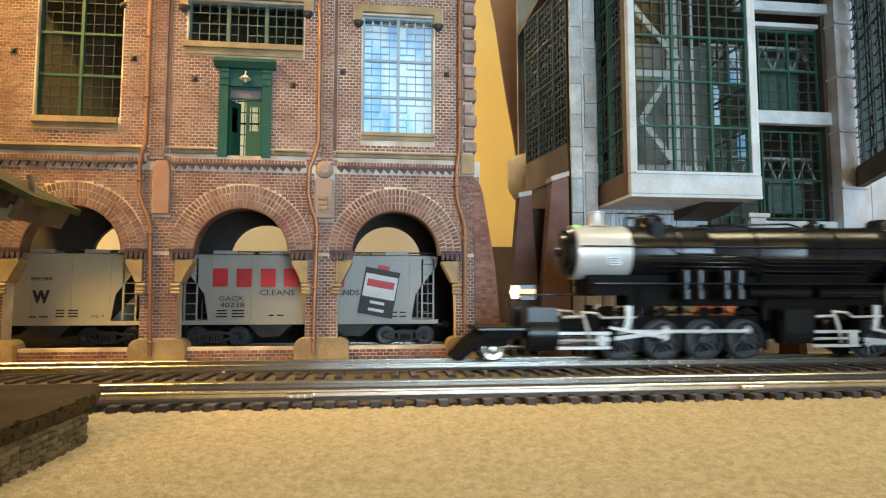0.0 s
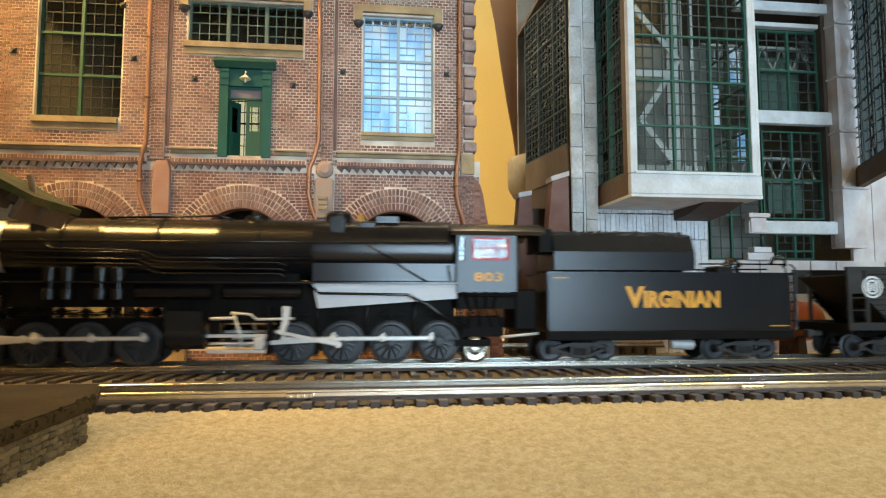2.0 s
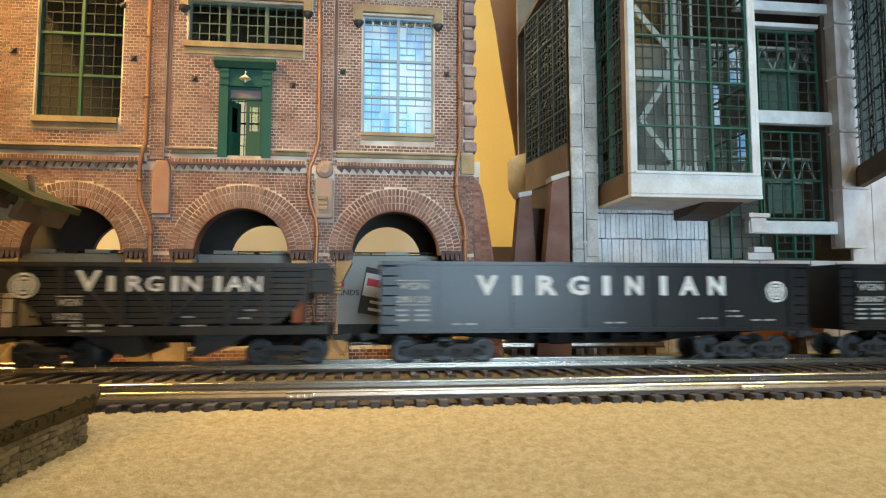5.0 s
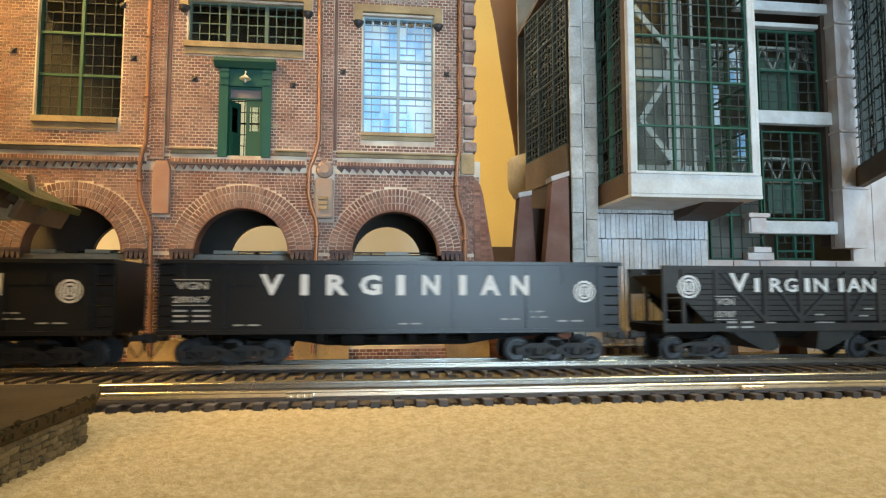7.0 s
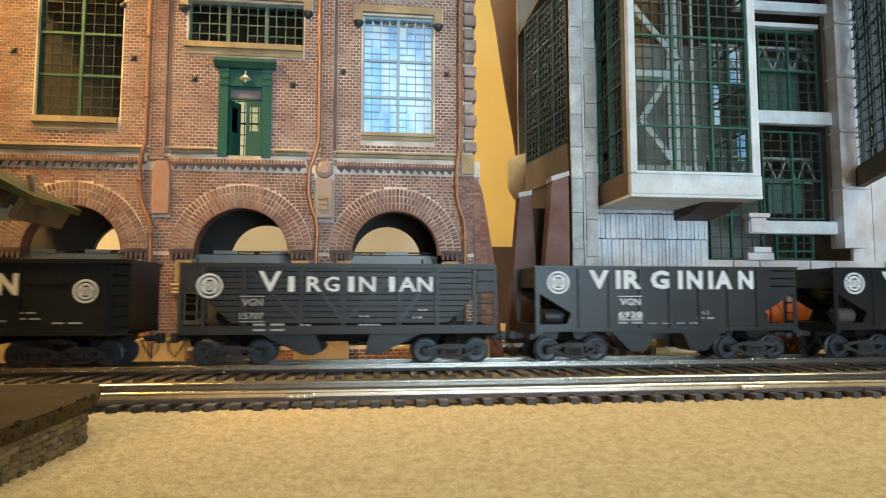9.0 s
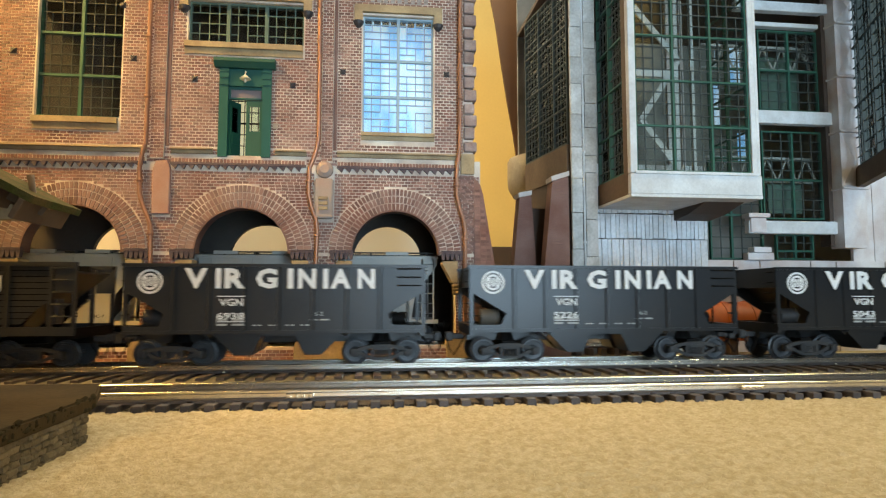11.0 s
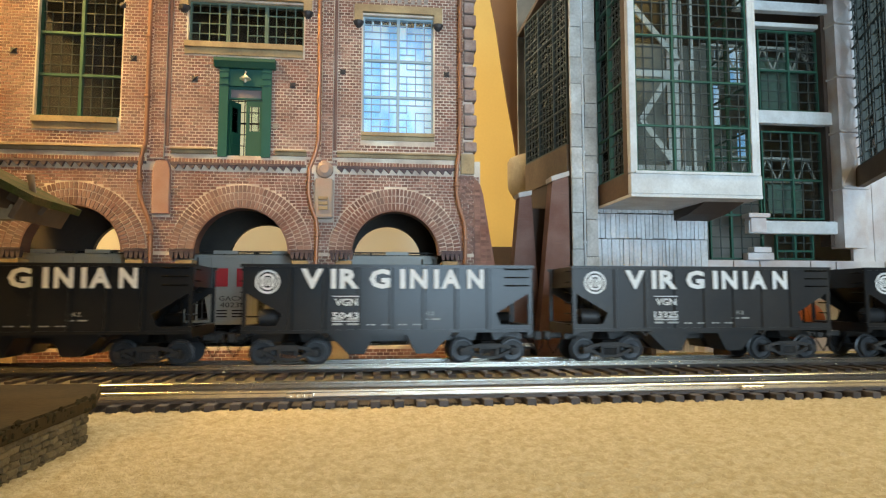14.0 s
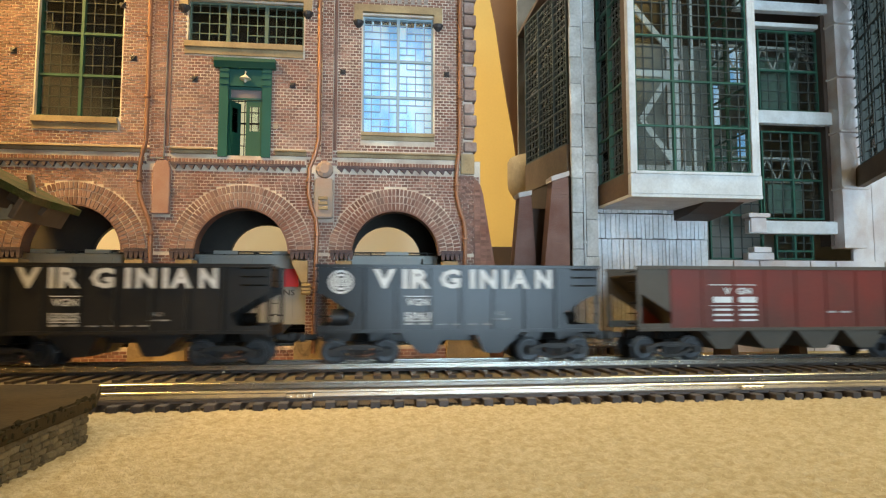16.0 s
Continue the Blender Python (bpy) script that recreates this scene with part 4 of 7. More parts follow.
for z0, z1 in zip(bands, bands[1:]):
    # raised diamond panel: four facets up to a point
    bm = bmesh.new()
    q = [bm.verts.new(p) for p in ((0.5095, -0.0102, z0 + 0.0028), (0.5375, -0.0102, z0 + 0.0028), (0.5375, -0.0102, z1), (0.5095, -0.0102, z1))]
    tip = bm.verts.new((0.5235, -0.0142, (z0 + z1) / 2))
    for k in range(4):
        bm.faces.new((q[k], q[(k + 1) % 4], tip))
    bm.faces.new(q[::-1])
    bmesh.ops.recalc_face_normals(bm, faces=bm.faces[:])
    part("diamond_panel", bm, PINK_WOOD, col, "faceted white-washed panel")
bm = bmesh.new()
box(bm, 0.5045, 0.004, 0.115, 0.5092, 0.02, 0.4)

part("side_board", bm, DARK_WOOD, mill)
for x0, x1, z0, z1 in ((0.447, 0.492, 0.276, 0.338), (0.45, 0.492, 0.154, 0.188)):
    bm = bmesh.new()
    box(bm, x0, 0.03, z0, x1, 0.032, z1)
    bevelled(bm, 0.0004)
    part("shutter", bm, DULL_GREEN, mill, "dull green inside shutter")
for k in range(7):
    bm = bmesh.new()
    box(bm, 0.5338 + k * 0.026, 0.0075 - 0.0006 * (k % 2), 0.098, 0.5334 + (k + 1) * 0.026, 0.0115, 0.2)
    part("board", bm, PINK_WOOD, mill)
for x0, x1, z0, z1, y in ((0.402, 0.427, 0.1445, 0.149, -0.006), (0.406, 0.424, 0.1285, 0.1443, -0.003), (0.408, 0.428, 0.1065, 0.1125, -0.004), (0.402, 0.432, 0.0985, 0.1062, -0.002)):
    bm = bmesh.new()
    box(bm, x0, y, z0, x1, 0.008, z1)
    bevelled(bm, 0.0005)
    part("stepped_block", bm, PINK_WOOD, mill)

# second bay that comes forward at the right
bay2 = new("bay_window")
bay2.parent = mill
bay2.matrix_basis = pose(0.5365, -0.002, 0, 0, 0, -116.0)
grid_window("side_glazing", bay2, 0, 0.12, 0.2, 0.4, 12, 18, (4, 8), (6, 12), DARK_MUNTIN, DARK_GLASS, 0.001, 0.0004, y=-0.004, skip=0.05)
bm = bmesh.new()
box(bm, 0, -0.006, 0.178, 0.12, 0.002, 0.199)
part("side_rail", bm, BROWN_WOOD, bay2, "brown timber side rail")
bm = bmesh.new()
box(bm, 0.535, 0.012, 0.2, 0.8, 0.016, 0.404)
part("inner_wall", bm, GREY_ROOM, mill, "grey-green wall behind the second bay")

# left flank of the works: slanted glazing, beam, brick buttresses, dark doorway
flank = new("flank_wall")
flank.parent = mill
flank.matrix_basis = pose(0.1867, 0.1126, 0, 0, 0, -81)
random.seed(37)
grid_window("flank_glazing", flank, 0.002, 0.112, 0.2205, 0.4, 14, 22, (5, 10), (5, 10, 16), DARK_MUNTIN, DARK_GLASS, 0.0008, 0.0004, y=0, skip=0.05)
bm = bmesh.new()
box(bm, 0.002, -0.001, 0.1865, 0.112, 0.004, 0.22)
part("flank_beam", bm, BROWN_WOOD, flank, "brown timber beam")
bm = bmesh.new()
box(bm, 0.002, 0.026, 0.19, 0.112, 0.028, 0.4)
part("flank_inner_board", bm, DARK_ROOM, flank)
bm = bmesh.new()
box(bm, 0.002, 0.0, 0.0, 0.112, 0.004, 0.1862)
part("flank_base", bm, DARK_WOOD, flank)
CAP = make("pale_cap_stone", (0.55, 0.5, 0.46), 0.85, spot_scale=60, grain=0.15, bump=0.2)
BUTTRESSES = (((0.1395, 0.0), (0.1775, 0.0), (0.1665, 0.1665), (0.1545, 0.1635)), ((0.163, 0.0), (0.1975, 0.0), (0.197, 0.1815), (0.1808, 0.1755)))
for k, q in enumerate(BUTTRESSES):
    y0 = 0.012 if k == 0 else -0.02
    bm = bmesh.new()
    prism(bm, list(q), y0, y0 + 0.018)
    b = part("buttress", bm, BRICK, mill, "battered red brick buttress")
    bm = bmesh.new()
    prism(bm, [(q[3][0] - 0.0015, q[3][1] + 0.0003), (q[2][0] + 0.001, q[2][1] + 0.0003), (q[2][0] + 0.001, q[2][1] + 0.0052), (q[3][0] - 0.0015, q[3][1] + 0.0052)], y0 - 0.0015, y0 + 0.019)
    part("cap_stone", bm, CAP, b, "pale cap stone")
    rows = int(q[2][1] / 0.003) - 1
    for j in range(rows):
        z = 0.003 + j * 0.003
        f0, f1 = z / q[3][1], z / q[2][1]
        x0, x1 = q[0][0] + (q[3][0] - q[0][0]) * f0, q[1][0] + (q[2][0] - q[1][0]) * f1
        bm = bmesh.new()
        box(bm, x0 - 0.0003, y0 - 0.0007, z + 0.0004, x1 + 0.0003, y0, z + 0.0026)
        part("brick_course", bm, BRICK, b)
bm = bmesh.new()
box(bm, 0.158, 0.03, 0.0, 0.2, 0.033, 0.155)
part("doorway", bm, DARK_WOOD, mill, "dark wooden doorway")

# round hopper mouth and brown chute behind the flank
chute = thing("round_chute", "brown curved chute with a rounded tan collar", "chute", 0.19, 0.25, 0.0)
bm = bmesh.new()
lathe(bm, [(0.184, 0.028), (0.19, 0.039), (0.2, 0.045), (0.208, 0.0465), (0.236, 0.0465), (0.241, 0.044)], (0.0335, 0.055, 0), (0, 0, 1), 40)
part("collar", bm, STONE_TRIM, chute, "rounded tan collar", True)
bm = bmesh.new()
pts = [(0.02, 0.0), (0.12, 0.0), (0.12, 0.56), (-0.0351, 0.56)] + [(-0.0231, 0.4891), (-0.0167, 0.4555), (-0.0088, 0.3969), (-0.0001, 0.3388), (0.0086, 0.2895), (0.0117, 0.2649)] + [(0.02, 0.2)]
prism(bm, pts, 0.115, 0.12)
part("panel", bm, make("warm_brown_panel", (0.16, 0.07, 0.022), 0.6, spot_scale=15, grain=0.1, bump=0.1), chute, "warm brown curved panel")
# ---- the train: shared materials and running gear ----
CAR_GREY = make("weathered_grey_black_paint", (0.013, 0.0145, 0.0165), 0.3, spots=(0.027, 0.025, 0.022), spot_scale=22, spot_amount=0.5, grain=0.18, grain_scale=500, bump=0.06, spec=0.28)
CAR_WARM = make("dusty_black_paint", (0.017, 0.017, 0.017), 0.4, spots=(0.042, 0.037, 0.031), spot_scale=30, spot_amount=0.45, grain=0.18, grain_scale=500, bump=0.06, spec=0.36)
LOCO_BLACK = make("satin_black_engine_paint", (0.005, 0.005, 0.006), 0.25, spots=(0.012, 0.0115, 0.011), spot_scale=30, grain=0.1, bump=0.02, spec=0.5)
DUSTY_BOARD = make("dusty_grey_board_paint", (0.034, 0.032, 0.028), 0.5, spots=(0.018, 0.018, 0.017), spot_scale=40, spot_amount=0.7, grain=0.25, grain_scale=420, bump=0.15, spec=0.35)
TENDER_BLACK = make("tender_black_paint", (0.009, 0.01, 0.012), 0.26, spots=(0.016, 0.016, 0.017), spot_scale=25, grain=0.12, bump=0.03, spec=0.34)
FRAME_BLACK = make("frame_black", (0.006, 0.0055, 0.005), 0.55, spots=(0.014, 0.011, 0.008), spot_scale=60, grain=0.2, bump=0.1, spec=0.06)
TRUCK_GREY = make("dusty_truck_metal", (0.03, 0.03, 0.03), 0.55, spots=(0.07, 0.06, 0.05), spot_scale=70, grain=0.2, bump=0.15, spec=0.3)
WHEEL_STEEL = make("wheel_steel", (0.035, 0.037, 0.04), 0.45, 0.1, spots=(0.05, 0.05, 0.05), spot_scale=80, grain=0.1, bump=0.05)
SILVER = make("graphite_silver_paint", (0.7, 0.69, 0.66), 0.32, 0.25, spots=(0.45, 0.44, 0.42), spot_scale=30, grain=0.06, bump=0.03)
PALE_SHEET = make("pale_silver_sheet", (0.8, 0.82, 0.84), 0.32, 0.1, spots=(0.7, 0.7, 0.7), spot_scale=30, grain=0.05, bump=0.02)
ROD = make("bright_rod_metal", (0.68, 0.68, 0.66), 0.4, 0.3, spots=(0.5, 0.47, 0.42), spot_scale=70, grain=0.08, bump=0.03)
YELLOW_LETTER = make("yellow_lettering", (0.78, 0.36, 0.02), 0.5, grain=0.06, bump=0)
RED_PAINT = make("red_window_paint", (0.5, 0.02, 0.03), 0.5, grain=0.08, bump=0)
COAL = make("coal", (0.02, 0.019, 0.018), 0.45, spots=(0.05, 0.047, 0.042), spot_scale=200, grain=0.4, grain_scale=900, bump=0.8)
RED_CAR = make("oxide_red_paint", (0.21, 0.036, 0.026), 0.5, spots=(0.09, 0.045, 0.035), spot_scale=14, spot_amount=0.8, grain=0.15, bump=0.06, spec=0.25)
TAN_GREY = make("dusty_tan_paint", (0.1, 0.085, 0.066), 0.6, spots=(0.06, 0.05, 0.04), spot_scale=30, grain=0.15, bump=0.06, spec=0.25)
ORANGE = make("plain_orange", (0.5, 0.12, 0.02), 0.5, spots=(0.3, 0.08, 0.02), spot_scale=60, grain=0.1, bump=0)
BRASS = make("brass", (0.7, 0.45, 0.1), 0.3, 0.8, grain=0.1, bump=0)
FADED = make("faded_white_lettering", (0.4, 0.4, 0.38), 0.7, spots=(0.25, 0.25, 0.24), spot_scale=200, grain=0.2, bump=0)
SPIN = []   # wheelset, radius, axle x, axle z
TRAIN = []  # vehicle, place in the train

S_ROWS = [(0, -0.645), (0.5, -0.5115), (0.8, -0.4383), (1, -0.3945), (1.5, -0.285), (2, -0.1858), (2.5, -0.0872), (3, 0.0096), (3.5, 0.1043), (4, 0.1993), (4.2, 0.2402), (6.3, 0.8042), (6.5, 0.8522), (7, 0.9599), (7.5, 1.0574), (8, 1.1503), (8.5, 1.2367), (9, 1.313), (9.2, 1.3429), (11.3, 1.6464), (11.5, 1.6738), (12, 1.7402), (12.5, 1.8055), (13, 1.8719), (13.5, 1.9402), (14, 2.0096), (14.5, 2.0893), (15, 2.1895), (15.5, 2.3076), (16, 2.4393)]


def travel(t):
    """How far the train has gone at t seconds, in metres (a smooth curve through S_ROWS)."""
    k = 0
    while k < len(S_ROWS) - 2 and t > S_ROWS[k + 1][0]:
        k += 1

    def slope(i):
        if i == 0:
            return 0.268
        if i == len(S_ROWS) - 1:
            return (S_ROWS[i][1] - S_ROWS[i - 1][1]) / (S_ROWS[i][0] - S_ROWS[i - 1][0])
        (t0, s0), (t1, s1), (t2, s2) = S_ROWS[i - 1], S_ROWS[i], S_ROWS[i + 1]
        a, b = (s1 - s0) / (t1 - t0), (s2 - s1) / (t2 - t1)
        return (a * (t2 - t1) + b * (t1 - t0)) / (t2 - t0)
    (t0, s0), (t1, s1) = S_ROWS[k], S_ROWS[k + 1]
    h = t1 - t0
    u = (t - t0) / h
    return (2 * u ** 3 - 3 * u ** 2 + 1) * s0 + (u ** 3 - 2 * u ** 2 + u) * h * slope(k) + (3 * u ** 2 - 2 * u ** 3) * s1 + (u ** 3 - u ** 2) * h * slope(k + 1)


def wheelset_mesh(r, mat=None):
    bm = bmesh.new()
    lathe(bm, [(-0.022, 0.0011), (0.022, 0.0011)], (0, 0, 0), (0, 1, 0), 8)
    for s in (-1, 1):
        lathe(bm, [(0.0135, r + 0.0012), (0.0147, r + 0.0012), (0.0152, r), (0.0186, r - 0.0002), (0.0187, r - 0.0012), (0.0172, r - 0.0016), (0.0168, r * 0.45), (0.0184, r * 0.3), (0.0186, 0.0012)], (0, 0, 0), (0, s, 0), 26)
        for k in range(5):
            a = k * 2 * math.pi / 5
            lathe(bm, [(0.0168, 0.0007), (0.0173, 0.0006)], (r * 0.6 * math.cos(a), 0, r * 0.6 * math.sin(a)), (0, s, 0), 6)
    return mesh_of("wheelset", bm, mat or WHEEL_STEEL, True)


WHEEL_33 = wheelset_mesh(0.0087)


def sideframe_mesh(base, wide):
    """A cast side frame with its two windows and journal boxes; base: wheelbase."""
    bm = bmesh.new()
    h = base / 2
    y0, y1 = -0.0235, -0.0205
    # top bar, arched; bottom bar; columns
    prism(bm, [(-h - 0.003, 0.0095), (-h + 0.004, 0.0125), (-0.006, 0.0142), (0.006, 0.0142), (h - 0.004, 0.0125), (h + 0.003, 0.0095), (h + 0.003, 0.0078), (h - 0.005, 0.0102), (0.006, 0.0118), (-0.006, 0.0118), (-h + 0.005, 0.0102), (-h - 0.003, 0.0078)], y0, y1)
    prism(bm, [(-h + 0.002, 0.0078), (-0.0065, 0.003), (0.0065, 0.003), (h - 0.002, 0.0078), (h - 0.0035, 0.0098), (0.0058, 0.0049), (-0.0058, 0.0049), (-h + 0.0035, 0.0098)], y0, y1)
    for s in (-1, 1):
        box(bm, s * 0.0062 - 0.0011, y0, 0.0042, s * 0.0062 + 0.0011, y1, 0.0125)
        box(bm, s * h - 0.0026, y0 - 0.0022, 0.0062, s * h + 0.0026, y1 + 0.001, 0.0112)
        lathe(bm, [(0, 0.0021), (0.0009, 0.0021), (0.0011, 0.0012)], (s * h, y0 - 0.0021, 0.0087), (0, -1, 0), 10)
    for k in range(4):
        lathe(bm, [(0, 0.0009), (0.0052, 0.0009)], (-0.0036 + k * 0.0024, -0.0225, 0.0051), (0, 0, 1), 8)
    box(bm, -0.0052, y0 - 0.0008, 0.0103, 0.0052, y1, 0.0122)
    if wide:
        box(bm, -0.0022, y0 - 0.0018, 0.0062, 0.0022, y1 + 0.001, 0.0112)
    return mesh_of("sideframe", bm, TRUCK_GREY, True)


FRAME_FOUR = sideframe_mesh(0.0385, False)
FRAME_TENDER = sideframe_mesh(0.0425, False)
FRAME_HALF = sideframe_mesh(0.0295, True)


def bogie(parent, x, spacing, frame_mesh, count=2, rails=0.0, offset=0.0):
    """A truck under its car: bolster with side frames, brake gear and wheelsets that turn."""
    bm = bmesh.new()
    box(bm, -0.005, -0.02, 0.0095, 0.005, 0.02, 0.016)
    lathe(bm, [(0.0155, 0.009), (0.0215, 0.007)], (0, 0, 0), (0, 0, 1), 12)
    tr = part("truck", bm, FRAME_BLACK, parent)
    tr.location = (x, 0, rails)
    spots = [0.0] if count == 2 else [-spacing / 2, spacing / 2]
    for sx in spots:
        for s in (0, 180):
            o = new("sideframe", frame_mesh)
            o.parent = tr
            o.matrix_basis = pose(sx, 0, 0, 0, 0, s)
    for k in range(count):
        o = new("wheelset", WHEEL_33)
        o.parent = tr
        ax = (k - (count - 1) / 2) * spacing
        o.matrix_basis = pose(ax, 0, 0.0087)
        SPIN.append((o, 0.0087, ax, 0.0087, random.uniform(0, 6), offset))
    return tr


def coupler(parent, x, side, z=0.0185):
    bm = bmesh.new()
    box(bm, min(x, x + side * 0.009), -0.0022, z - 0.0022, max(x, x + side * 0.009), 0.0022, z + 0.0022)
    box(bm, min(x + side * 0.009, x + side * 0.0145), -0.004, z - 0.0035, max(x + side * 0.009, x + side * 0.0145), 0.003, z + 0.0035)
    bevelled(bm, 0.0007)
    c = part("coupler", bm, TRUCK_GREY, parent, "dusty knuckle coupler")
    bm = bmesh.new()
    tube(bm, [(x, -0.009, z + 0.001), (x + side * 0.004, -0.0095, z - 0.006), (x + side * 0.009, -0.0095, z - 0.0135), (x + side * 0.013, -0.009, z - 0.008), (x + side * 0.014, -0.009, z - 0.001)], 0.0006, 6)
    part("air_hose", bm, FRAME_BLACK, c)


def emblem(parent, x, z, r, y, mat):
    """Round badge as plain rings."""
    bm = bmesh.new()
    n = 28
    for r0, r1 in ((r * 0.82, r), (r * 0.5, r * 0.68)):
        a = [bm.verts.new((x + r0 * math.cos(2 * math.pi * k / n), y, z + r0 * math.sin(2 * math.pi * k / n))) for k in range(n)]
        b = [bm.verts.new((x + r1 * math.cos(2 * math.pi * k / n), y, z + r1 * math.sin(2 * math.pi * k / n))) for k in range(n)]
        for k in range(n):
            bm.faces.new((a[k], a[(k + 1) % n], b[(k + 1) % n], b[k]))
    for k in range(-1, 2):
        box(bm, x + k * r * 0.3 - r * 0.09, y - 0.0001, z - r * 0.36, x + k * r * 0.3 + r * 0.09, y, z + r * 0.36)
    part("emblem", bm, mat, parent, "round white painted badge")


def data_bars(parent, x, z, y, w, rows, mat, gap=0.0038, h=0.0014):
    bm = bmesh.new()
    for k in range(rows):
        box(bm, x, y - 0.0001, z - k * gap, x + w * 0.38, y, z - k * gap + h)
        box(bm, x + w * 0.55, y - 0.0001, z - k * gap, x + w, y, z - k * gap + h)
    part("data_block", bm, mat, parent, "lines of small white lettering")


def ruled_number(parent, x, z, y, w, words, number, mat):
    """Reporting marks and number between two rules."""
    bm = bmesh.new()
    box(bm, x, y - 0.0001, z + 0.0135, x + w, y, z + 0.0141)
    box(bm, x, y - 0.0001, z - 0.0042, x + w, y, z - 0.0036)
    part("ruling", bm, mat, parent)
    text("mark", words, mat, parent, x + w * 0.08, y, z + 0.007, 0.0052, w * 0.86, weight=0.02)
    text("number", number, mat, parent, x, y, z - 0.0022, 0.0046, w, weight=0.02)


def spaced_word(parent, letters, y, z, h, mat, name="lettering"):
    """Single letters set at given places: (letter, left, width)."""
    for ch, x, w in letters:
        text(name, ch, mat, parent, x, y, z, h, w, weight=0.04)


def ladder(parent, x, y0, y1, z0, z1, rungs, mat, along="y"):
    bm = bmesh.new()
    for k in range(rungs):
        z = z0 + (z1 - z0) * (k + 0.5) / rungs
        if along == "y":
            tube(bm, [(x, y0, z), (x, y1, z)], 0.0005, 5)
        else:
            tube(bm, [(y0, x, z), (y0, x - 0.0018, z), (y1, x - 0.0018, z), (y1, x, z)], 0.0005, 5)
    part("ladder", bm, mat, parent)


def hopper_car(u, number, mat, label):
    """Steel two-bay open hopper, 0.212 m long, with see-through end triangles."""
    L, H0, H1, W = 0.2095, 0.0242, 0.0722, 0.0305
    car = thing("hopper_car", label, "hopper car", u, 0, 0.01, "open hoppers of the train")
    # side sheets with the two triangular openings at the ends
    for s in (-1, 1):
        bm = bmesh.new()
        y0, y1 = s * W, s * (W - 0.0009)
        prism(bm, [(0.0, H0), (L, H0), (L, H0 + 0.0042), (L - 0.0235, H0 + 0.0042), (L - 0.0275, H0 + 0.0125), (L - 0.003, H0 + 0.0272), (L - 0.003, H1), (0.003, H1), (0.003, H0 + 0.0272), (0.0275, H0 + 0.0125), (0.0235, H0 + 0.0042), (0.0, H0 + 0.0042)], y0, y1)
        part("side_sheet", bm, mat, car)
        for x in (0.0, L - 0.003):
            bm = bmesh.new()
            box(bm, x, min(y0, y1), H0 + 0.0043, x + 0.003, max(y0, y1), H1)
            part("corner_post", bm, mat, car)
        for k in range(7):
            x = 0.0335 + k * 0.0238
            bm = bmesh.new()
            ya, yb = sorted((s * (W + 0.0013), s * W))
            prism(bm, [(x - 0.0016, yb if s < 0 else ya), (x + 0.0016, yb if s < 0 else ya), (x + 0.0009, ya if s < 0 else yb), (x - 0.0009, ya if s < 0 else yb)], H0 + 0.001, H1 - 0.002, "xy")
            part("rib", bm, mat, car)
        bm = bmesh.new()
        ya, yb = sorted((s * (W + 0.0016), s * (W - 0.0012)))
        box(bm, -0.001, ya, H1 - 0.0022, L + 0.001, yb, H1)
        part("top_chord", bm, mat, car)
        bm = bmesh.new()
        ya, yb = sorted((s * (W + 0.001), s * (W - 0.0012)))
        box(bm, 0.0, ya, H0 - 0.0012, L, yb, H0 + 0.0012)
        part("side_sill", bm, mat, car)
    # sloped ends, floor, hoppers
    for a, b in ((0.003, 0.058), (L - 0.003, L - 0.058)):
        bm = bmesh.new()
        prism(bm, [(a, H1 - 0.006), (b, H0 - 0.004), (b, H0 - 0.0052), (a, H1 - 0.0072)], -W + 0.001, W - 0.001)
        part("slope_sheet", bm, mat, car)
        bm = bmesh.new()
        box(bm, min(a, a + (0.0012 if a < 0.1 else -0.0012)), -W + 0.001, H1 - 0.016, max(a, a + (0.0012 if a < 0.1 else -0.0012)), W - 0.001, H1)
        part("end_sheet", bm, mat, car)
    bm = bmesh.new()
    prism(bm, [(0.058, H0 - 0.003), (0.105, H0 + 0.014), (L - 0.058, H0 - 0.003)], -W + 0.001, W - 0.001)
    part("floor_ridge", bm, mat, car)
    for x0, x1, lean in ((0.059, 0.094, 1), (L - 0.094, L - 0.059, -1)):
        bm = bmesh.new()
        m = (x0 + x1) / 2 + lean * 0.004
        for s in (-1, 1):
            prism(bm, [(x0, H0 - 0.001), (x1, H0 - 0.001), (m + 0.006, H0 - 0.0165), (m - 0.006, H0 - 0.0165)], *sorted((s * 0.004, s * (W - 0.003))))
        part("outlet_hopper", bm, mat, car, "tapered outlet hopper")
    bm = bmesh.new()
    box(bm, 0.002, -0.004, 0.0155, L - 0.002, 0.004, 0.0225)
    for x in (0.0, L - 0.004):
        box(bm, x, -W, H0 - 0.0035, x + 0.004, W, H0 + 0.004)
    part("underframe", bm, mat, car)
    for a, b, rad in [((x, -0.016, H0 + 0.002), (x, -0.016, H0 + 0.024 if x > 0.1 else H0 + 0.03), 0.0008) for x in (0.012, 0.02, L - 0.012)] + [((0.002, -0.021, H0 + 0.0105), (0.026, -0.021, H0 + 0.0105), 0.0005)]:
        bm = bmesh.new()
        tube(bm, [a, b], rad, 6)
        part("end_brace", bm, FRAME_BLACK, car)
    # the tan on 5226 colours in the warm light that falls on its reservoir
    bm = bmesh.new()
    lathe(bm, [(0, 0.0035), (0.0006, 0.0062), (0.0125, 0.0062), (0.0132, 0.0068), (0.0142, 0.0068), (0.0148, 0.004)], (0.0095, -0.016, H0 + 0.0095), (1, 0, 0), 16)
    part("brake_reservoir", bm, TAN_GREY if number == "5226" else BLACK, car, "brake reservoir, tan for the warm light on it" if number == "5226" else "black brake reservoir", True)
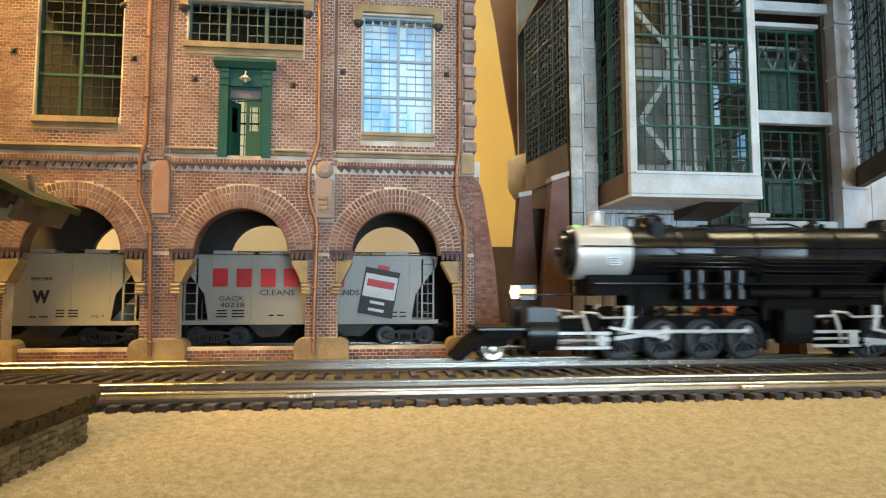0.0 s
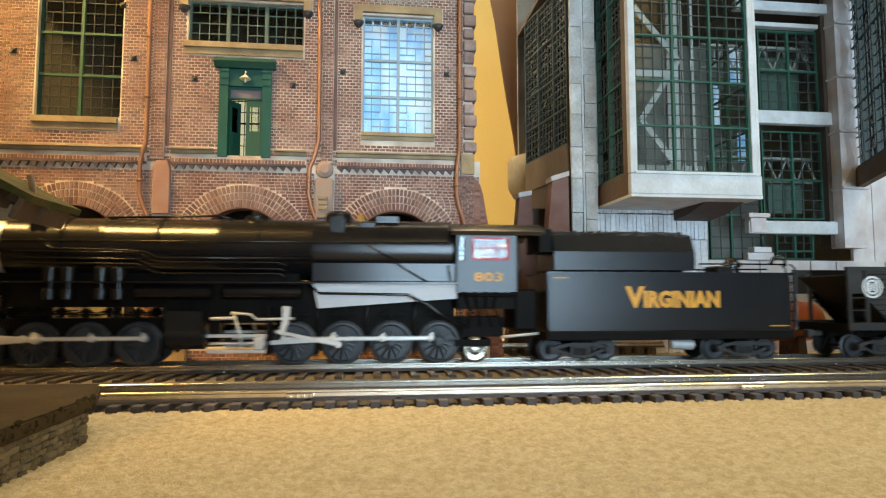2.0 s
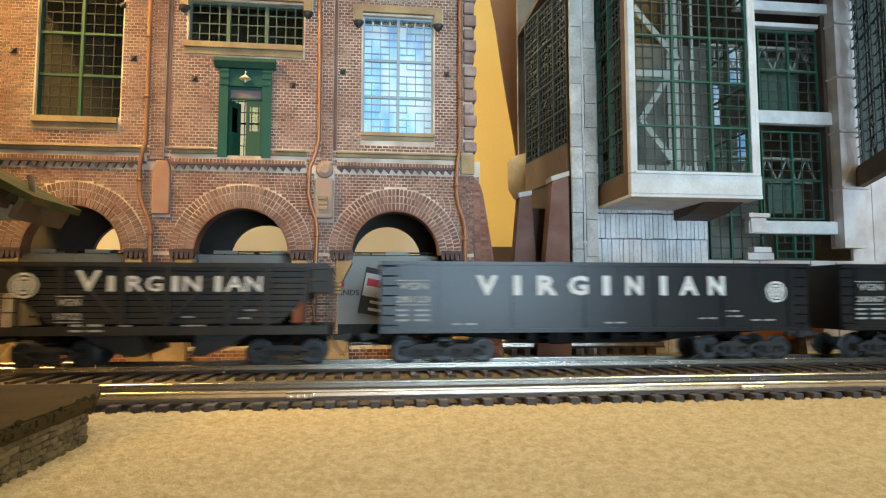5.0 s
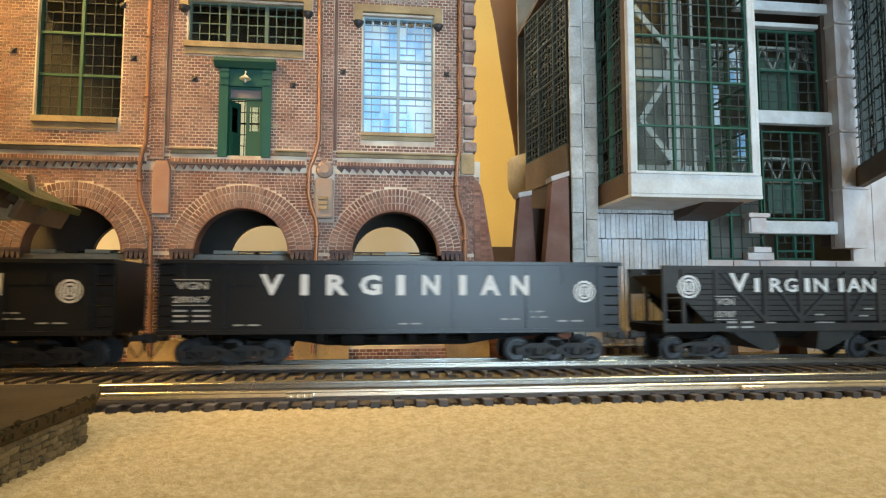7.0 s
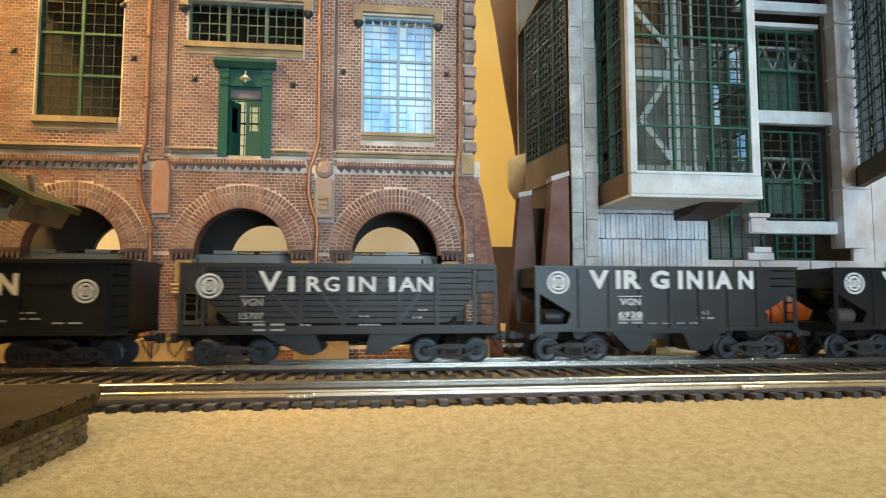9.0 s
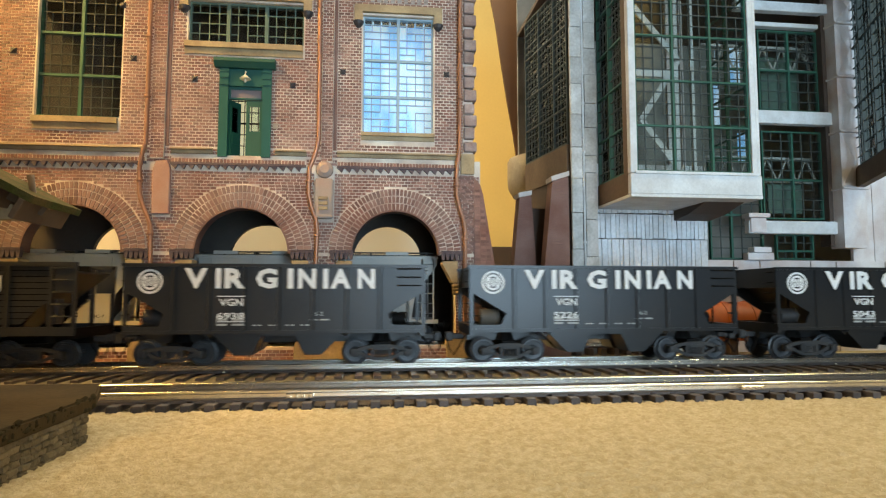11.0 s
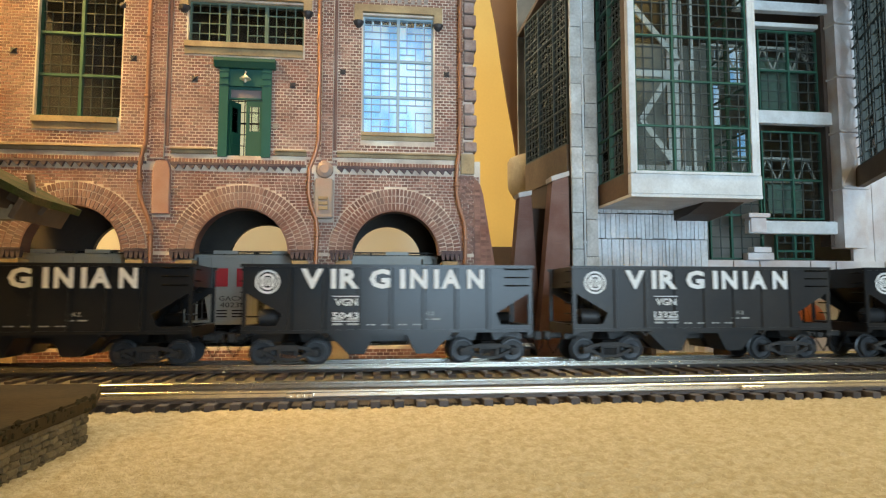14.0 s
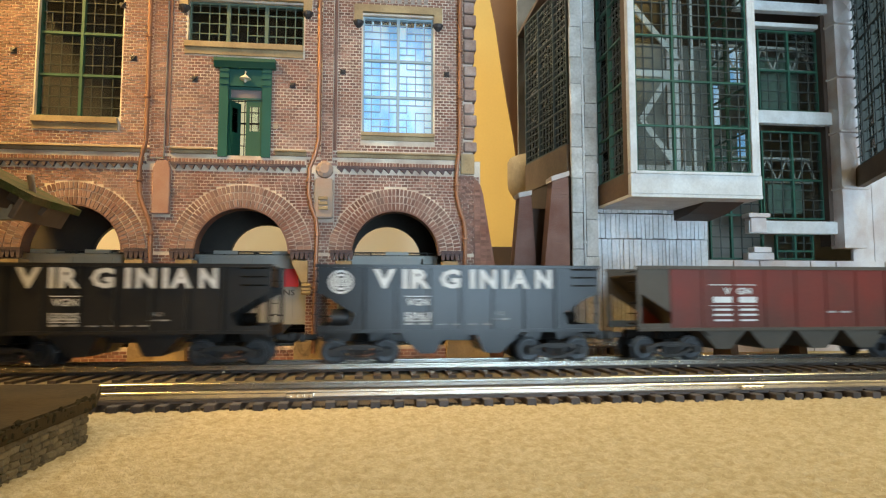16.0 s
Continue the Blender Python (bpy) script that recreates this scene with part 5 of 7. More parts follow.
    bm = bmesh.new()
    lathe(bm, [(0, 0.0045), (0.011, 0.0045)], (L - 0.024, -0.009, H0 + 0.0085), (1, 0, 0), 14)
    part("brake_cylinder", bm, FRAME_BLACK, car)
    ladder(car, -W - 0.0003, L - 0.0205, L - 0.0035, H0 + 0.03, H1, 3, FRAME_BLACK, "x")
    ladder(car, L + 0.0012, -W + 0.002, -W + 0.014, H0, H1, 6, FRAME_BLACK)
    ladder(car, -0.0012, -W + 0.002, -W + 0.014, H0, H1, 6, FRAME_BLACK)
    y = -W - 0.0004
    emblem(car, 0.0176, 0.0596, 0.0086, y, WHITE_LETTER)
    xs = ((0.0409, 0.0155, "V"), (0.0619, 0.0036, "I"), (0.0680, 0.0138, "R"), (0.0893, 0.0148, "G"), (0.1113, 0.0037, "I"), (0.1185, 0.0125, "N"), (0.1360, 0.0035, "I"), (0.1412, 0.0142, "A"), (0.1605, 0.0122, "N"))
    spaced_word(car, [(c, x, w) for x, w, c in xs], y - 0.0012, 0.0548, 0.0142, WHITE_LETTER)
    ruled_number(car, 0.0632, 0.0355, y - 0.0012, 0.0188, "VGN", number, WHITE_LETTER)
    data_bars(car, 0.0632, 0.0288, y - 0.0012, 0.0188, 1, FADED)
    data_bars(car, 0.0632, 0.0322, y - 0.0012, 0.0188, 1, FADED)
    text("class_mark", "H-2", FADED, car, 0.1285, y, 0.0355, 0.0028, 0.0078)
    data_bars(car, 0.127, 0.0322, y, 0.0135, 1, FADED, h=0.001)
    for x in (0.0875, 0.0985, 0.11, 0.1205):
        data_bars(car, x, 0.0285, y, 0.0062, 1, FADED, h=0.0009)
    bogie(car, 0.0315, 0.0385, FRAME_FOUR, offset=u)
    bogie(car, L - 0.0315, 0.0385, FRAME_FOUR, offset=u)
    coupler(car, 0.0, -1)
    coupler(car, L, 1)
    TRAIN.append((car, u))
    return car


def composite_hopper(u, number, label):
    """Hopper with wooden side boards between steel posts and diagonals, open end platforms."""
    L, H0, H1, W = 0.2235, 0.0235, 0.0728, 0.0305
    mat = DUSTY_BOARD
    car = thing("hopper_car", label, "hopper car", u, 0, 0.01, "open hoppers of the train")
    ex = 0.0145
    for s in (-1, 1):
        for k in range(10):
            z0 = H0 + 0.0065 + k * 0.0041
            # boards shorten towards the bottom over the sloped ends
            low, high = (ex + 0.002 + max(0.0, 4.2 - q) * 0.0045 for q in (k, k + 0.95))
            bm = bmesh.new()
            ya, yb = sorted((s * W, s * (W - 0.001)))
            prism(bm, [(low, z0 + 0.00035), (L - low, z0 + 0.00035), (L - high, z0 + 0.0038), (high, z0 + 0.0038)], ya, yb)
            part("side_board", bm, DUSTY_BOARD, car)
        bm = bmesh.new()
        ya, yb = sorted((s * (W - 0.0012), s * (W - 0.002)))
        prism(bm, [(ex + 0.024, H0 + 0.001), (L - ex - 0.024, H0 + 0.001), (L - ex - 0.003, H0 + 0.025), (L - ex - 0.003, H1), (ex + 0.003, H1), (ex + 0.003, H0 + 0.025)], ya, yb)
        part("lining", bm, FRAME_BLACK, car)
        ya, yb = sorted((s * (W + 0.002), s * W))
        for x in (ex + 0.0285, ex + 0.0685, ex + 0.098, ex + 0.138, L - ex - 0.029):
            bm = bmesh.new()
            box(bm, x - 0.0016, ya, H0, x + 0.0016, yb, H1 - 0.001)
            part("post", bm, mat, car)
        for xa, xb in ((ex + 0.032, ex + 0.066), (ex + 0.07, ex + 0.096), (ex + 0.138, ex + 0.1), (L - ex - 0.03, ex + 0.14)):
            bm = bmesh.new()
            d = 0.003
            prism(bm, [(xa, H1 - 0.006), (xa + d, H1 - 0.006), (xb + d, H0 + 0.008), (xb, H0 + 0.008)] if xb > xa else [(xa, H1 - 0.006), (xa - d, H1 - 0.006), (xb - d, H0 + 0.008), (xb, H0 + 0.008)], ya, yb)
            part("diagonal", bm, BLACK, car)
        for x in (0.0008, ex + 0.0015, L - ex - 0.0015, L - 0.0008):
            bm = bmesh.new()
            box(bm, x - 0.0013, ya, H0, x + 0.0013, yb, H1 - 0.001)
            part("end_post", bm, mat, car)
        bm = bmesh.new()
        box(bm, -0.0005, ya, H1 - 0.003, L + 0.0005, yb + (0.001 if s < 0 else 0), H1)
        part("top_chord", bm, mat, car)
        bm = bmesh.new()
        box(bm, 0.0, ya, H0 - 0.001, L, yb, H0 + 0.005)
        part("side_sill", bm, mat, car)
        for x0 in (0.0018, L - ex + 0.001):
            bm = bmesh.new()
            box(bm, x0, ya + 0.0005, H0 + 0.028, x0 + 0.0115, yb, H1 - 0.003)
            part("end_panel", bm, mat, car)
    for a, b in ((0.003, 0.062), (L - 0.003, L - 0.062)):
        bm = bmesh.new()
        prism(bm, [(a, H1 - 0.006), (b, H0 - 0.004), (b, H0 - 0.0052), (a, H1 - 0.0072)], -W + 0.002, W - 0.002)
        part("slope_sheet", bm, mat, car)
    for x0, x1, lean in ((0.062, 0.1, 1), (L - 0.1, L - 0.062, -1)):
        bm = bmesh.new()
        m = (x0 + x1) / 2 + lean * 0.008
        prism(bm, [(x0 - 0.008 * lean, H0 - 0.001), (x1 - 0.008 * lean, H0 - 0.001), (m + 0.009, H0 - 0.0135), (m + 0.002, H0 - 0.0165), (m - 0.006, H0 - 0.0155)], -W + 0.004, W - 0.004)
        part("outlet_hopper", bm, mat, car, "tapered outlet hopper")
    bm = bmesh.new()
    box(bm, 0.002, -0.004, 0.0155, L - 0.002, 0.004, 0.0225)
    for x in (0.0, L - 0.004):
        box(bm, x, -W, H0 - 0.0035, x + 0.004, W, H0 + 0.004)
    box(bm, 0.07, -0.012, 0.0185, L - 0.07, 0.012, 0.023)
    part("underframe", bm, FRAME_BLACK, car)
    ladder(car, -W - 0.0004, 0.002, ex, H0 + 0.01, H1 - 0.02, 2, mat, "x")
    ladder(car, -W - 0.0004, L - ex, L - 0.002, H0 + 0.008, H1, 5, mat, "x")
    bm = bmesh.new()
    lathe(bm, [(0, 0.0065), (0.014, 0.0065)], (0.024, -0.004, H0 + 0.012), (0.35, -1, 0), 16)
    part("brake_cylinder", bm, FRAME_BLACK, car)
    # orange on the first car only, grey on the other
    bm = bmesh.new()
    box(bm, L - 0.028, -0.014, H0 + 0.006, L - 0.0195, -0.004, H0 + 0.024)
    bevelled(bm, 0.001)
    part("valve_box", bm, ORANGE if u < 0.5 else TRUCK_GREY, car, "orange valve box" if u < 0.5 else "")
    y = -W - 0.0003
    emblem(car, 0.0202, 0.0566, 0.0088, y - 0.0021, WHITE_LETTER)
    y -= 0.0021
    for ch, x, w, z, h in (("V", 0.061, 0.0155, 0.0548, 0.0145), ("I", 0.0815, 0.004, 0.0548, 0.0108), ("R", 0.0943, 0.0105, 0.0548, 0.0108), ("G", 0.1065, 0.0105, 0.0548, 0.0108), ("I", 0.1235, 0.004, 0.0548, 0.0108), ("N", 0.1312, 0.0115, 0.0548, 0.0108), ("I", 0.1525, 0.004, 0.0548, 0.0108), ("A", 0.1595, 0.0125, 0.0548, 0.0108), ("N", 0.1730, 0.011, 0.0548, 0.0108)):
        text("lettering", ch, WHITE_LETTER, car, x - 0.0075, y, z - 0.0022, h, w, weight=0.015)
    ruled_number(car, 0.041, 0.0355, y, 0.0165, "VGN", number, FADED)
    data_bars(car, 0.0505, 0.0288, y, 0.021, 2, FADED)
    for x, z in ((0.124, 0.0345), (0.124, 0.0285), (0.132, 0.0285), (0.166, 0.039), (0.162, 0.0335), (0.083, 0.0285)):
        data_bars(car, x, z, y, 0.0068, 1, FADED, h=0.0011)
    bogie(car, 0.0335, 0.0385, FRAME_FOUR, offset=u)
    bogie(car, L - 0.0315, 0.0385, FRAME_FOUR, offset=u)
    coupler(car, 0.0, -1)
    coupler(car, L, 1)
    TRAIN.append((car, u))
    return car


def gondola(u, number, label):
    """Long drop-bottom gondola on six-wheel trucks."""
    L, H0, H1, W = 0.335, 0.0248, 0.0748, 0.0305
    mat = CAR_GREY
    car = thing("gondola_car", label, "gondola car", u, 0, 0.01, "gondolas of the train")
    for s in (-1, 1):
        ya, yb = sorted((s * W, s * (W - 0.001)))
        bm = bmesh.new()
        box(bm, 0.012, ya, H0, L - 0.012, yb, H1)
        part("side_sheet", bm, mat, car)
        ya, yb = sorted((s * (W - 0.0012), s * (W - 0.0025)))
        for x0 in (0.0, L - 0.0125):
            bm = bmesh.new()
            box(bm, x0, ya, H0, x0 + 0.0125, yb, H1)
            part("corner_sheet", bm, mat, car)
        ya, yb = sorted((s * (W + 0.0005), s * W))
        bm = bmesh.new()
        box(bm, 0.012, ya, H1 - 0.0175, L - 0.012, yb, H1)
        part("upper_plate", bm, mat, car)
        for k in range(12):
            x = 0.0165 + k * (L - 0.033) / 11
            for j in range(2):
                bm = bmesh.new()
                ra, rb = sorted((s * (W + 0.0006), s * (W + 0.0012)))
                z0, z1 = ((H0 + 0.001, H1 - 0.018), (H1 - 0.017, H1 - 0.003))[j]
                if j == 0 and k % 2 == 0:
                    continue
                box(bm, x - 0.0018, s * W - 0.0002 if s > 0 else ra, z0, x + 0.0018, rb if s > 0 else -W + 0.0002, z1)
                part("rivet_strip", bm, mat, car)
                bm = bmesh.new()
                q = z0 + 0.0012
                while q < z1:
                    for d in (-0.0011, 0.0011):
                        box(bm, x + d - 0.0003, s * (W + 0.0012) - 0.0003, q, x + d + 0.0003, s * (W + 0.0012) + 0.0003, q + 0.0006)
                    q += 0.0021
                part("rivets", bm, mat, car)
        bm = bmesh.new()
        ya, yb = sorted((s * (W + 0.0024), s * (W - 0.0015)))
        box(bm, -0.001, ya, H1 - 0.0026, L + 0.001, yb, H1)
        part("top_chord", bm, mat, car)
        bm = bmesh.new()
        ya, yb = sorted((s * (W + 0.0014), s * (W - 0.0015)))
        box(bm, 0.0, ya, H0 - 0.0022, L, yb, H0 + 0.0008)
        part("side_sill", bm, mat, car)
    for x in (0.0, L - 0.0012):
        bm = bmesh.new()
        box(bm, x, -W + 0.003, H0, x + 0.0012, W - 0.003, H1)
        part("end_sheet", bm, mat, car)
    bm = bmesh.new()
    box(bm, 0.002, -W + 0.003, H0 - 0.002, L - 0.002, W - 0.003, H0)
    part("floor", bm, mat, car)
    bm = bmesh.new()
    prism(bm, [(0.004, 0.0225), (L - 0.004, 0.0225), (L - 0.09, 0.0165), (L - 0.115, 0.0125), (0.115, 0.0125), (0.09, 0.0165)], -0.005, 0.005)
    part("underframe", bm, FRAME_BLACK, car)
    for k in range(6):
        x = 0.112 + k * 0.022
        bm = bmesh.new()
        box(bm, x - 0.003, -0.027, 0.0165, x + 0.003, 0.027, 0.0225)
        part("cross_bearer", bm, FRAME_BLACK, car)
    bm = bmesh.new()
    for x0 in (0.118, 0.176):
        tube(bm, [(x0, -0.022, 0.0185), (x0 + 0.04, -0.022, 0.0185)], 0.0012, 6)
    part("brake_rigging", bm, FRAME_BLACK, car)
    bm = bmesh.new()
    box(bm, 0.126, -0.024, 0.0135, 0.144, -0.014, 0.0225)
    bevelled(bm, 0.001)
    part("air_tank", bm, FRAME_BLACK, car)
    for x in (0.001, L - 0.0115):
        ladder(car, -W + 0.0012, x, x + 0.0105, H0, H1, 7, FRAME_BLACK, "x")
    y = -W - 0.0003
    ruled_number(car, 0.0112, 0.0470, y - 0.0012, 0.0245, "VGN", number, FADED)
    data_bars(car, 0.0112, 0.0385, y, 0.0245, 3, FADED, gap=0.0036)
    xs = (("V", 0.0700, 0.0158), ("I", 0.0980, 0.0053), ("R", 0.1160, 0.0152), ("G", 0.1397, 0.0152), ("I", 0.1664, 0.0056), ("N", 0.1846, 0.0128), ("I", 0.2119, 0.005), ("A", 0.2273, 0.015), ("N", 0.2506, 0.0132))
    spaced_word(car, xs, y - 0.0012, 0.0500, 0.0148, WHITE_LETTER)
    emblem(car, 0.3068, 0.0528, 0.0082, y - 0.0006, WHITE_LETTER)
    for x, z, w in ((0.262, 0.0375, 0.013), (0.243, 0.032, 0.014), (0.264, 0.0335, 0.014), (0.286, 0.0305, 0.019), (0.168, 0.029, 0.016), (0.052, 0.0285, 0.018)):
        data_bars(car, x, z, y, w, 1, FADED, h=0.0011)
    bogie(car, 0.0475, 0.0295, FRAME_HALF, 3, offset=u)
    bogie(car, L - 0.0475, 0.0295, FRAME_HALF, 3, offset=u)
    coupler(car, 0.0, -1)
    coupler(car, L, 1)
    TRAIN.append((car, u))
    return car


composite_hopper(0.188, "16722", "dark grey wood-sided hopper car with white lettering")
gondola(0.448, "28123", "long dark grey steel gondola behind the wood-sided hopper")
gondola(0.8113, "28067", "long dark grey steel gondola with white lettering")
composite_hopper(1.1800, "15707", "weathered grey wood-sided hopper car with faded lettering")
for u, number, mat, label in ((1.4338, "6938", CAR_WARM, "dusty black steel hopper car with white lettering"), (1.6758, "5226", CAR_GREY, "grey-black steel hopper car with white lettering"), (1.9183, "5043", CAR_GREY, "grey-black steel hopper car with a sooty streak"), (2.1588, "13325", CAR_WARM, "dusty black steel hopper car with bright lettering"), (2.3993, "5061", CAR_GREY, "grey-black steel hopper car ahead of the red car")):
    hopper_car(u, number, mat, label)


def red_hopper(u):
    L, H0, H1, W = 0.262, 0.0242, 0.0722, 0.0305
    car = thing("hopper_car", "oxide red steel hopper car with a dusty tan end", "hopper car", u, 0, 0.01, "open hoppers of the train")
    for s in (-1, 1):
        for name, x0, x1, m in (("end_panel", 0.0, 0.0265, TAN_GREY), ("side_sheet", 0.0267, L - 0.0267, RED_CAR), ("end_panel", L - 0.0265, L, TAN_GREY)):
            bm = bmesh.new()
            ya, yb = sorted((s * W, s * (W - 0.001)))
            if name == "end_panel":
                inner, outer = (x1, x0) if x0 < 0.1 else (x0, x1)
                d = 0.003 if x0 < 0.1 else -0.003
                prism(bm, [(outer, H0), (outer + d, H0), (outer + d, H0 + 0.0272), (inner, H0 + 0.0125), (inner, H1), (outer, H1)], ya, yb)
                box(bm, min(outer + d, inner), ya, H0, max(outer + d, inner), yb, H0 + 0.0045)
            else:
                box(bm, x0, ya, H0, x1, yb, H1)
            part(name, bm, m, car)
        for k in range(9):
            x = 0.0275 + k * 0.0258
            bm = bmesh.new()
            ya, yb = sorted((s * (W + 0.0012), s * W))
            box(bm, x - 0.0013, ya, H0 + 0.001, x + 0.0013, yb, H1 - 0.002)
            part("rib", bm, RED_CAR, car)
        bm = bmesh.new()
        ya, yb = sorted((s * (W + 0.0016), s * (W - 0.0012)))
        box(bm, 0, ya, H1 - 0.0022, L, yb, H1 + 0.0004)
        box(bm, 0, ya, H0 - 0.0012, L, yb, H0 + 0.0012)
        part("chords", bm, TAN_GREY, car)
    for a, b in ((0.003, 0.058), (L - 0.003, L - 0.058)):
        bm = bmesh.new()
        prism(bm, [(a, H1 - 0.006), (b, H0 - 0.004), (b, H0 - 0.0052), (a, H1 - 0.0072)], -W + 0.001, W - 0.001)
        part("slope_sheet", bm, TAN_GREY, car)
    for x0 in (0.052, 0.092, 0.132, 0.172):
        bm = bmesh.new()
        prism(bm, [(x0, H0 - 0.001), (x0 + 0.038, H0 - 0.001), (x0 + 0.025, H0 - 0.0155), (x0 + 0.013, H0 - 0.0155)], -W + 0.004, W - 0.004)
        part("outlet_hopper", bm, TAN_GREY, car, "tapered outlet hopper")
    bm = bmesh.new()
    box(bm, 0.002, -0.004, 0.0155, L - 0.002, 0.004, 0.0225)
    part("underframe", bm, FRAME_BLACK, car)
    ladder(car, -0.0012, -W + 0.002, -W + 0.014, H0, H1, 6, FRAME_BLACK)
    y = -W - 0.0014
    emblem(car, 0.014, 0.058, 0.0085, -W - 0.0003, TAN_GREY)
    bm = bmesh.new()
    for x, w in ((0.0575, 0.018), (0.079, 0.0168)):
        for z, h, f in ((0.0578, 0.0006, 0), (0.0418, 0.0006, 0), (0.0445, 0.0045, 0.15), (0.0383, 0.0016, 0.15), (0.0343, 0.0016, 0.15), (0.0303, 0.0013, 0.2)):
            box(bm, x + w * f, y - 0.0001, z, x + w, y, z + h)
    part("data_block", bm, WHITE_LETTER, car, "blurred white lettering")
    text("mark", "V", WHITE_LETTER, car, 0.069, y, 0.0507, 0.0052, 0.006, weight=0.02)
    text("mark", "GN", WHITE_LETTER, car, 0.0797, y, 0.0507, 0.0052, 0.012, weight=0.02)
    data_bars(car, 0.155, 0.0365, y, 0.02, 1, FADED)
    bogie(car, 0.03, 0.0385, FRAME_FOUR, offset=u)
    bogie(car, L - 0.03, 0.0385, FRAME_FOUR, offset=u)
    coupler(car, 0.0, -1)
    TRAIN.append((car, u))


red_hopper(2.6393)
# orange cylinder added at the foot of the works, seen between the cars
tank = thing("orange_cylinder", "orange domed cylinder added beside the works wall", "tank", 0.385, 0.1, 0)
bm = bmesh.new()
lathe(bm, [(-0.066, 0.004), (-0.064, 0.012), (-0.059, 0.0175), (-0.052, 0.0195), (0.052, 0.0195), (0.059, 0.0175), (0.064, 0.012), (0.066, 0.004)], (0, 0, 0.0345), (1, 0, 0), 32)
part("shell", bm, ORANGE, tank, "orange domed shell", True)
for x in (-0.042, -0.014, 0.014, 0.042):
    bm = bmesh.new()
    lathe(bm, [(-0.0012, 0.0195), (-0.001, 0.0203), (0.001, 0.0203), (0.0012, 0.0195)], (x, 0, 0.0345), (1, 0, 0), 32)
    part("band", bm, ORANGE, tank, "", True)
for x in (-0.036, 0.036):
    bm = bmesh.new()
    prism(bm, [(-0.016, 0.0), (0.016, 0.0), (0.0135, 0.022), (-0.0135, 0.022)], x - 0.004, x + 0.004, "yz")
    part("saddle", bm, DARK_WOOD, tank, "dark timber saddle")
# ---- articulated steam engine (its own space starts at the pilot tip) ----
U_ENGINE = -0.585
engine = thing("steam_locomotive", "black articulated steam locomotive with silver smokebox and rods", "locomotive", U_ENGINE, 0, 0.01)
TRAIN.append((engine, U_ENGINE))


def at(u):
    return u - U_ENGINE


ZB, RB = 0.0845, 0.0218
bm = bmesh.new()
lathe(bm, [(at(-0.488), 0.0195), (at(-0.487), RB), (at(-0.4435), RB)], (0, 0, ZB), (1, 0, 0), 40)
smokebox = part("smokebox", bm, SILVER, engine, "silver painted smokebox", True)
bm = bmesh.new()
lathe(bm, [(at(-0.4965), 0.006), (at(-0.4955), 0.0135), (at(-0.493), 0.0145), (at(-0.4925), 0.019), (at(-0.488), 0.0205)], (0, 0, ZB), (1, 0, 0), 32)
lathe(bm, [(at(-0.4995), 0.003), (at(-0.496), 0.004)], (0, 0, ZB), (1, 0, 0), 12)
for k in range(12):
    a = k * math.pi / 6
    lathe(bm, [(0, 0.0008), (0.002, 0.0008)], (at(-0.4942), 0.0168 * math.cos(a), ZB + 0.0168 * math.sin(a)), (1, 0, 0), 6)
part("smokebox_front", bm, LOCO_BLACK, engine, "black smokebox front", True)
bm = bmesh.new()
prof = [(-0.4433, RB + 0.0003), (-0.38, RB + 0.0003), (-0.379, RB + 0.0008), (-0.376, RB + 0.0008), (-0.3755, RB + 0.0003), (-0.3, RB + 0.0006), (-0.299, RB + 0.0011), (-0.296, RB + 0.0011), (-0.2955, RB + 0.0007), (-0.233, RB + 0.0012), (-0.2315, RB + 0.0016), (-0.2285, RB + 0.0016), (-0.228, RB + 0.0012), (-0.126, RB + 0.0012)]
lathe(bm, [(at(u), r) for u, r in prof], (0, 0, ZB), (1, 0, 0), 40)
part("boiler", bm, LOCO_BLACK, engine, "satin black boiler", True)
for u in (-0.405, -0.34, -0.27, -0.18):
    bm = bmesh.new()
    lathe(bm, [(at(u), RB + 0.0011), (at(u) + 0.0002, RB + 0.0018), (at(u) + 0.0016, RB + 0.0018), (at(u) + 0.0018, RB + 0.0011)], (0, 0, ZB), (1, 0, 0), 40)
    part("boiler_band", bm, LOCO_BLACK, engine, "", True)
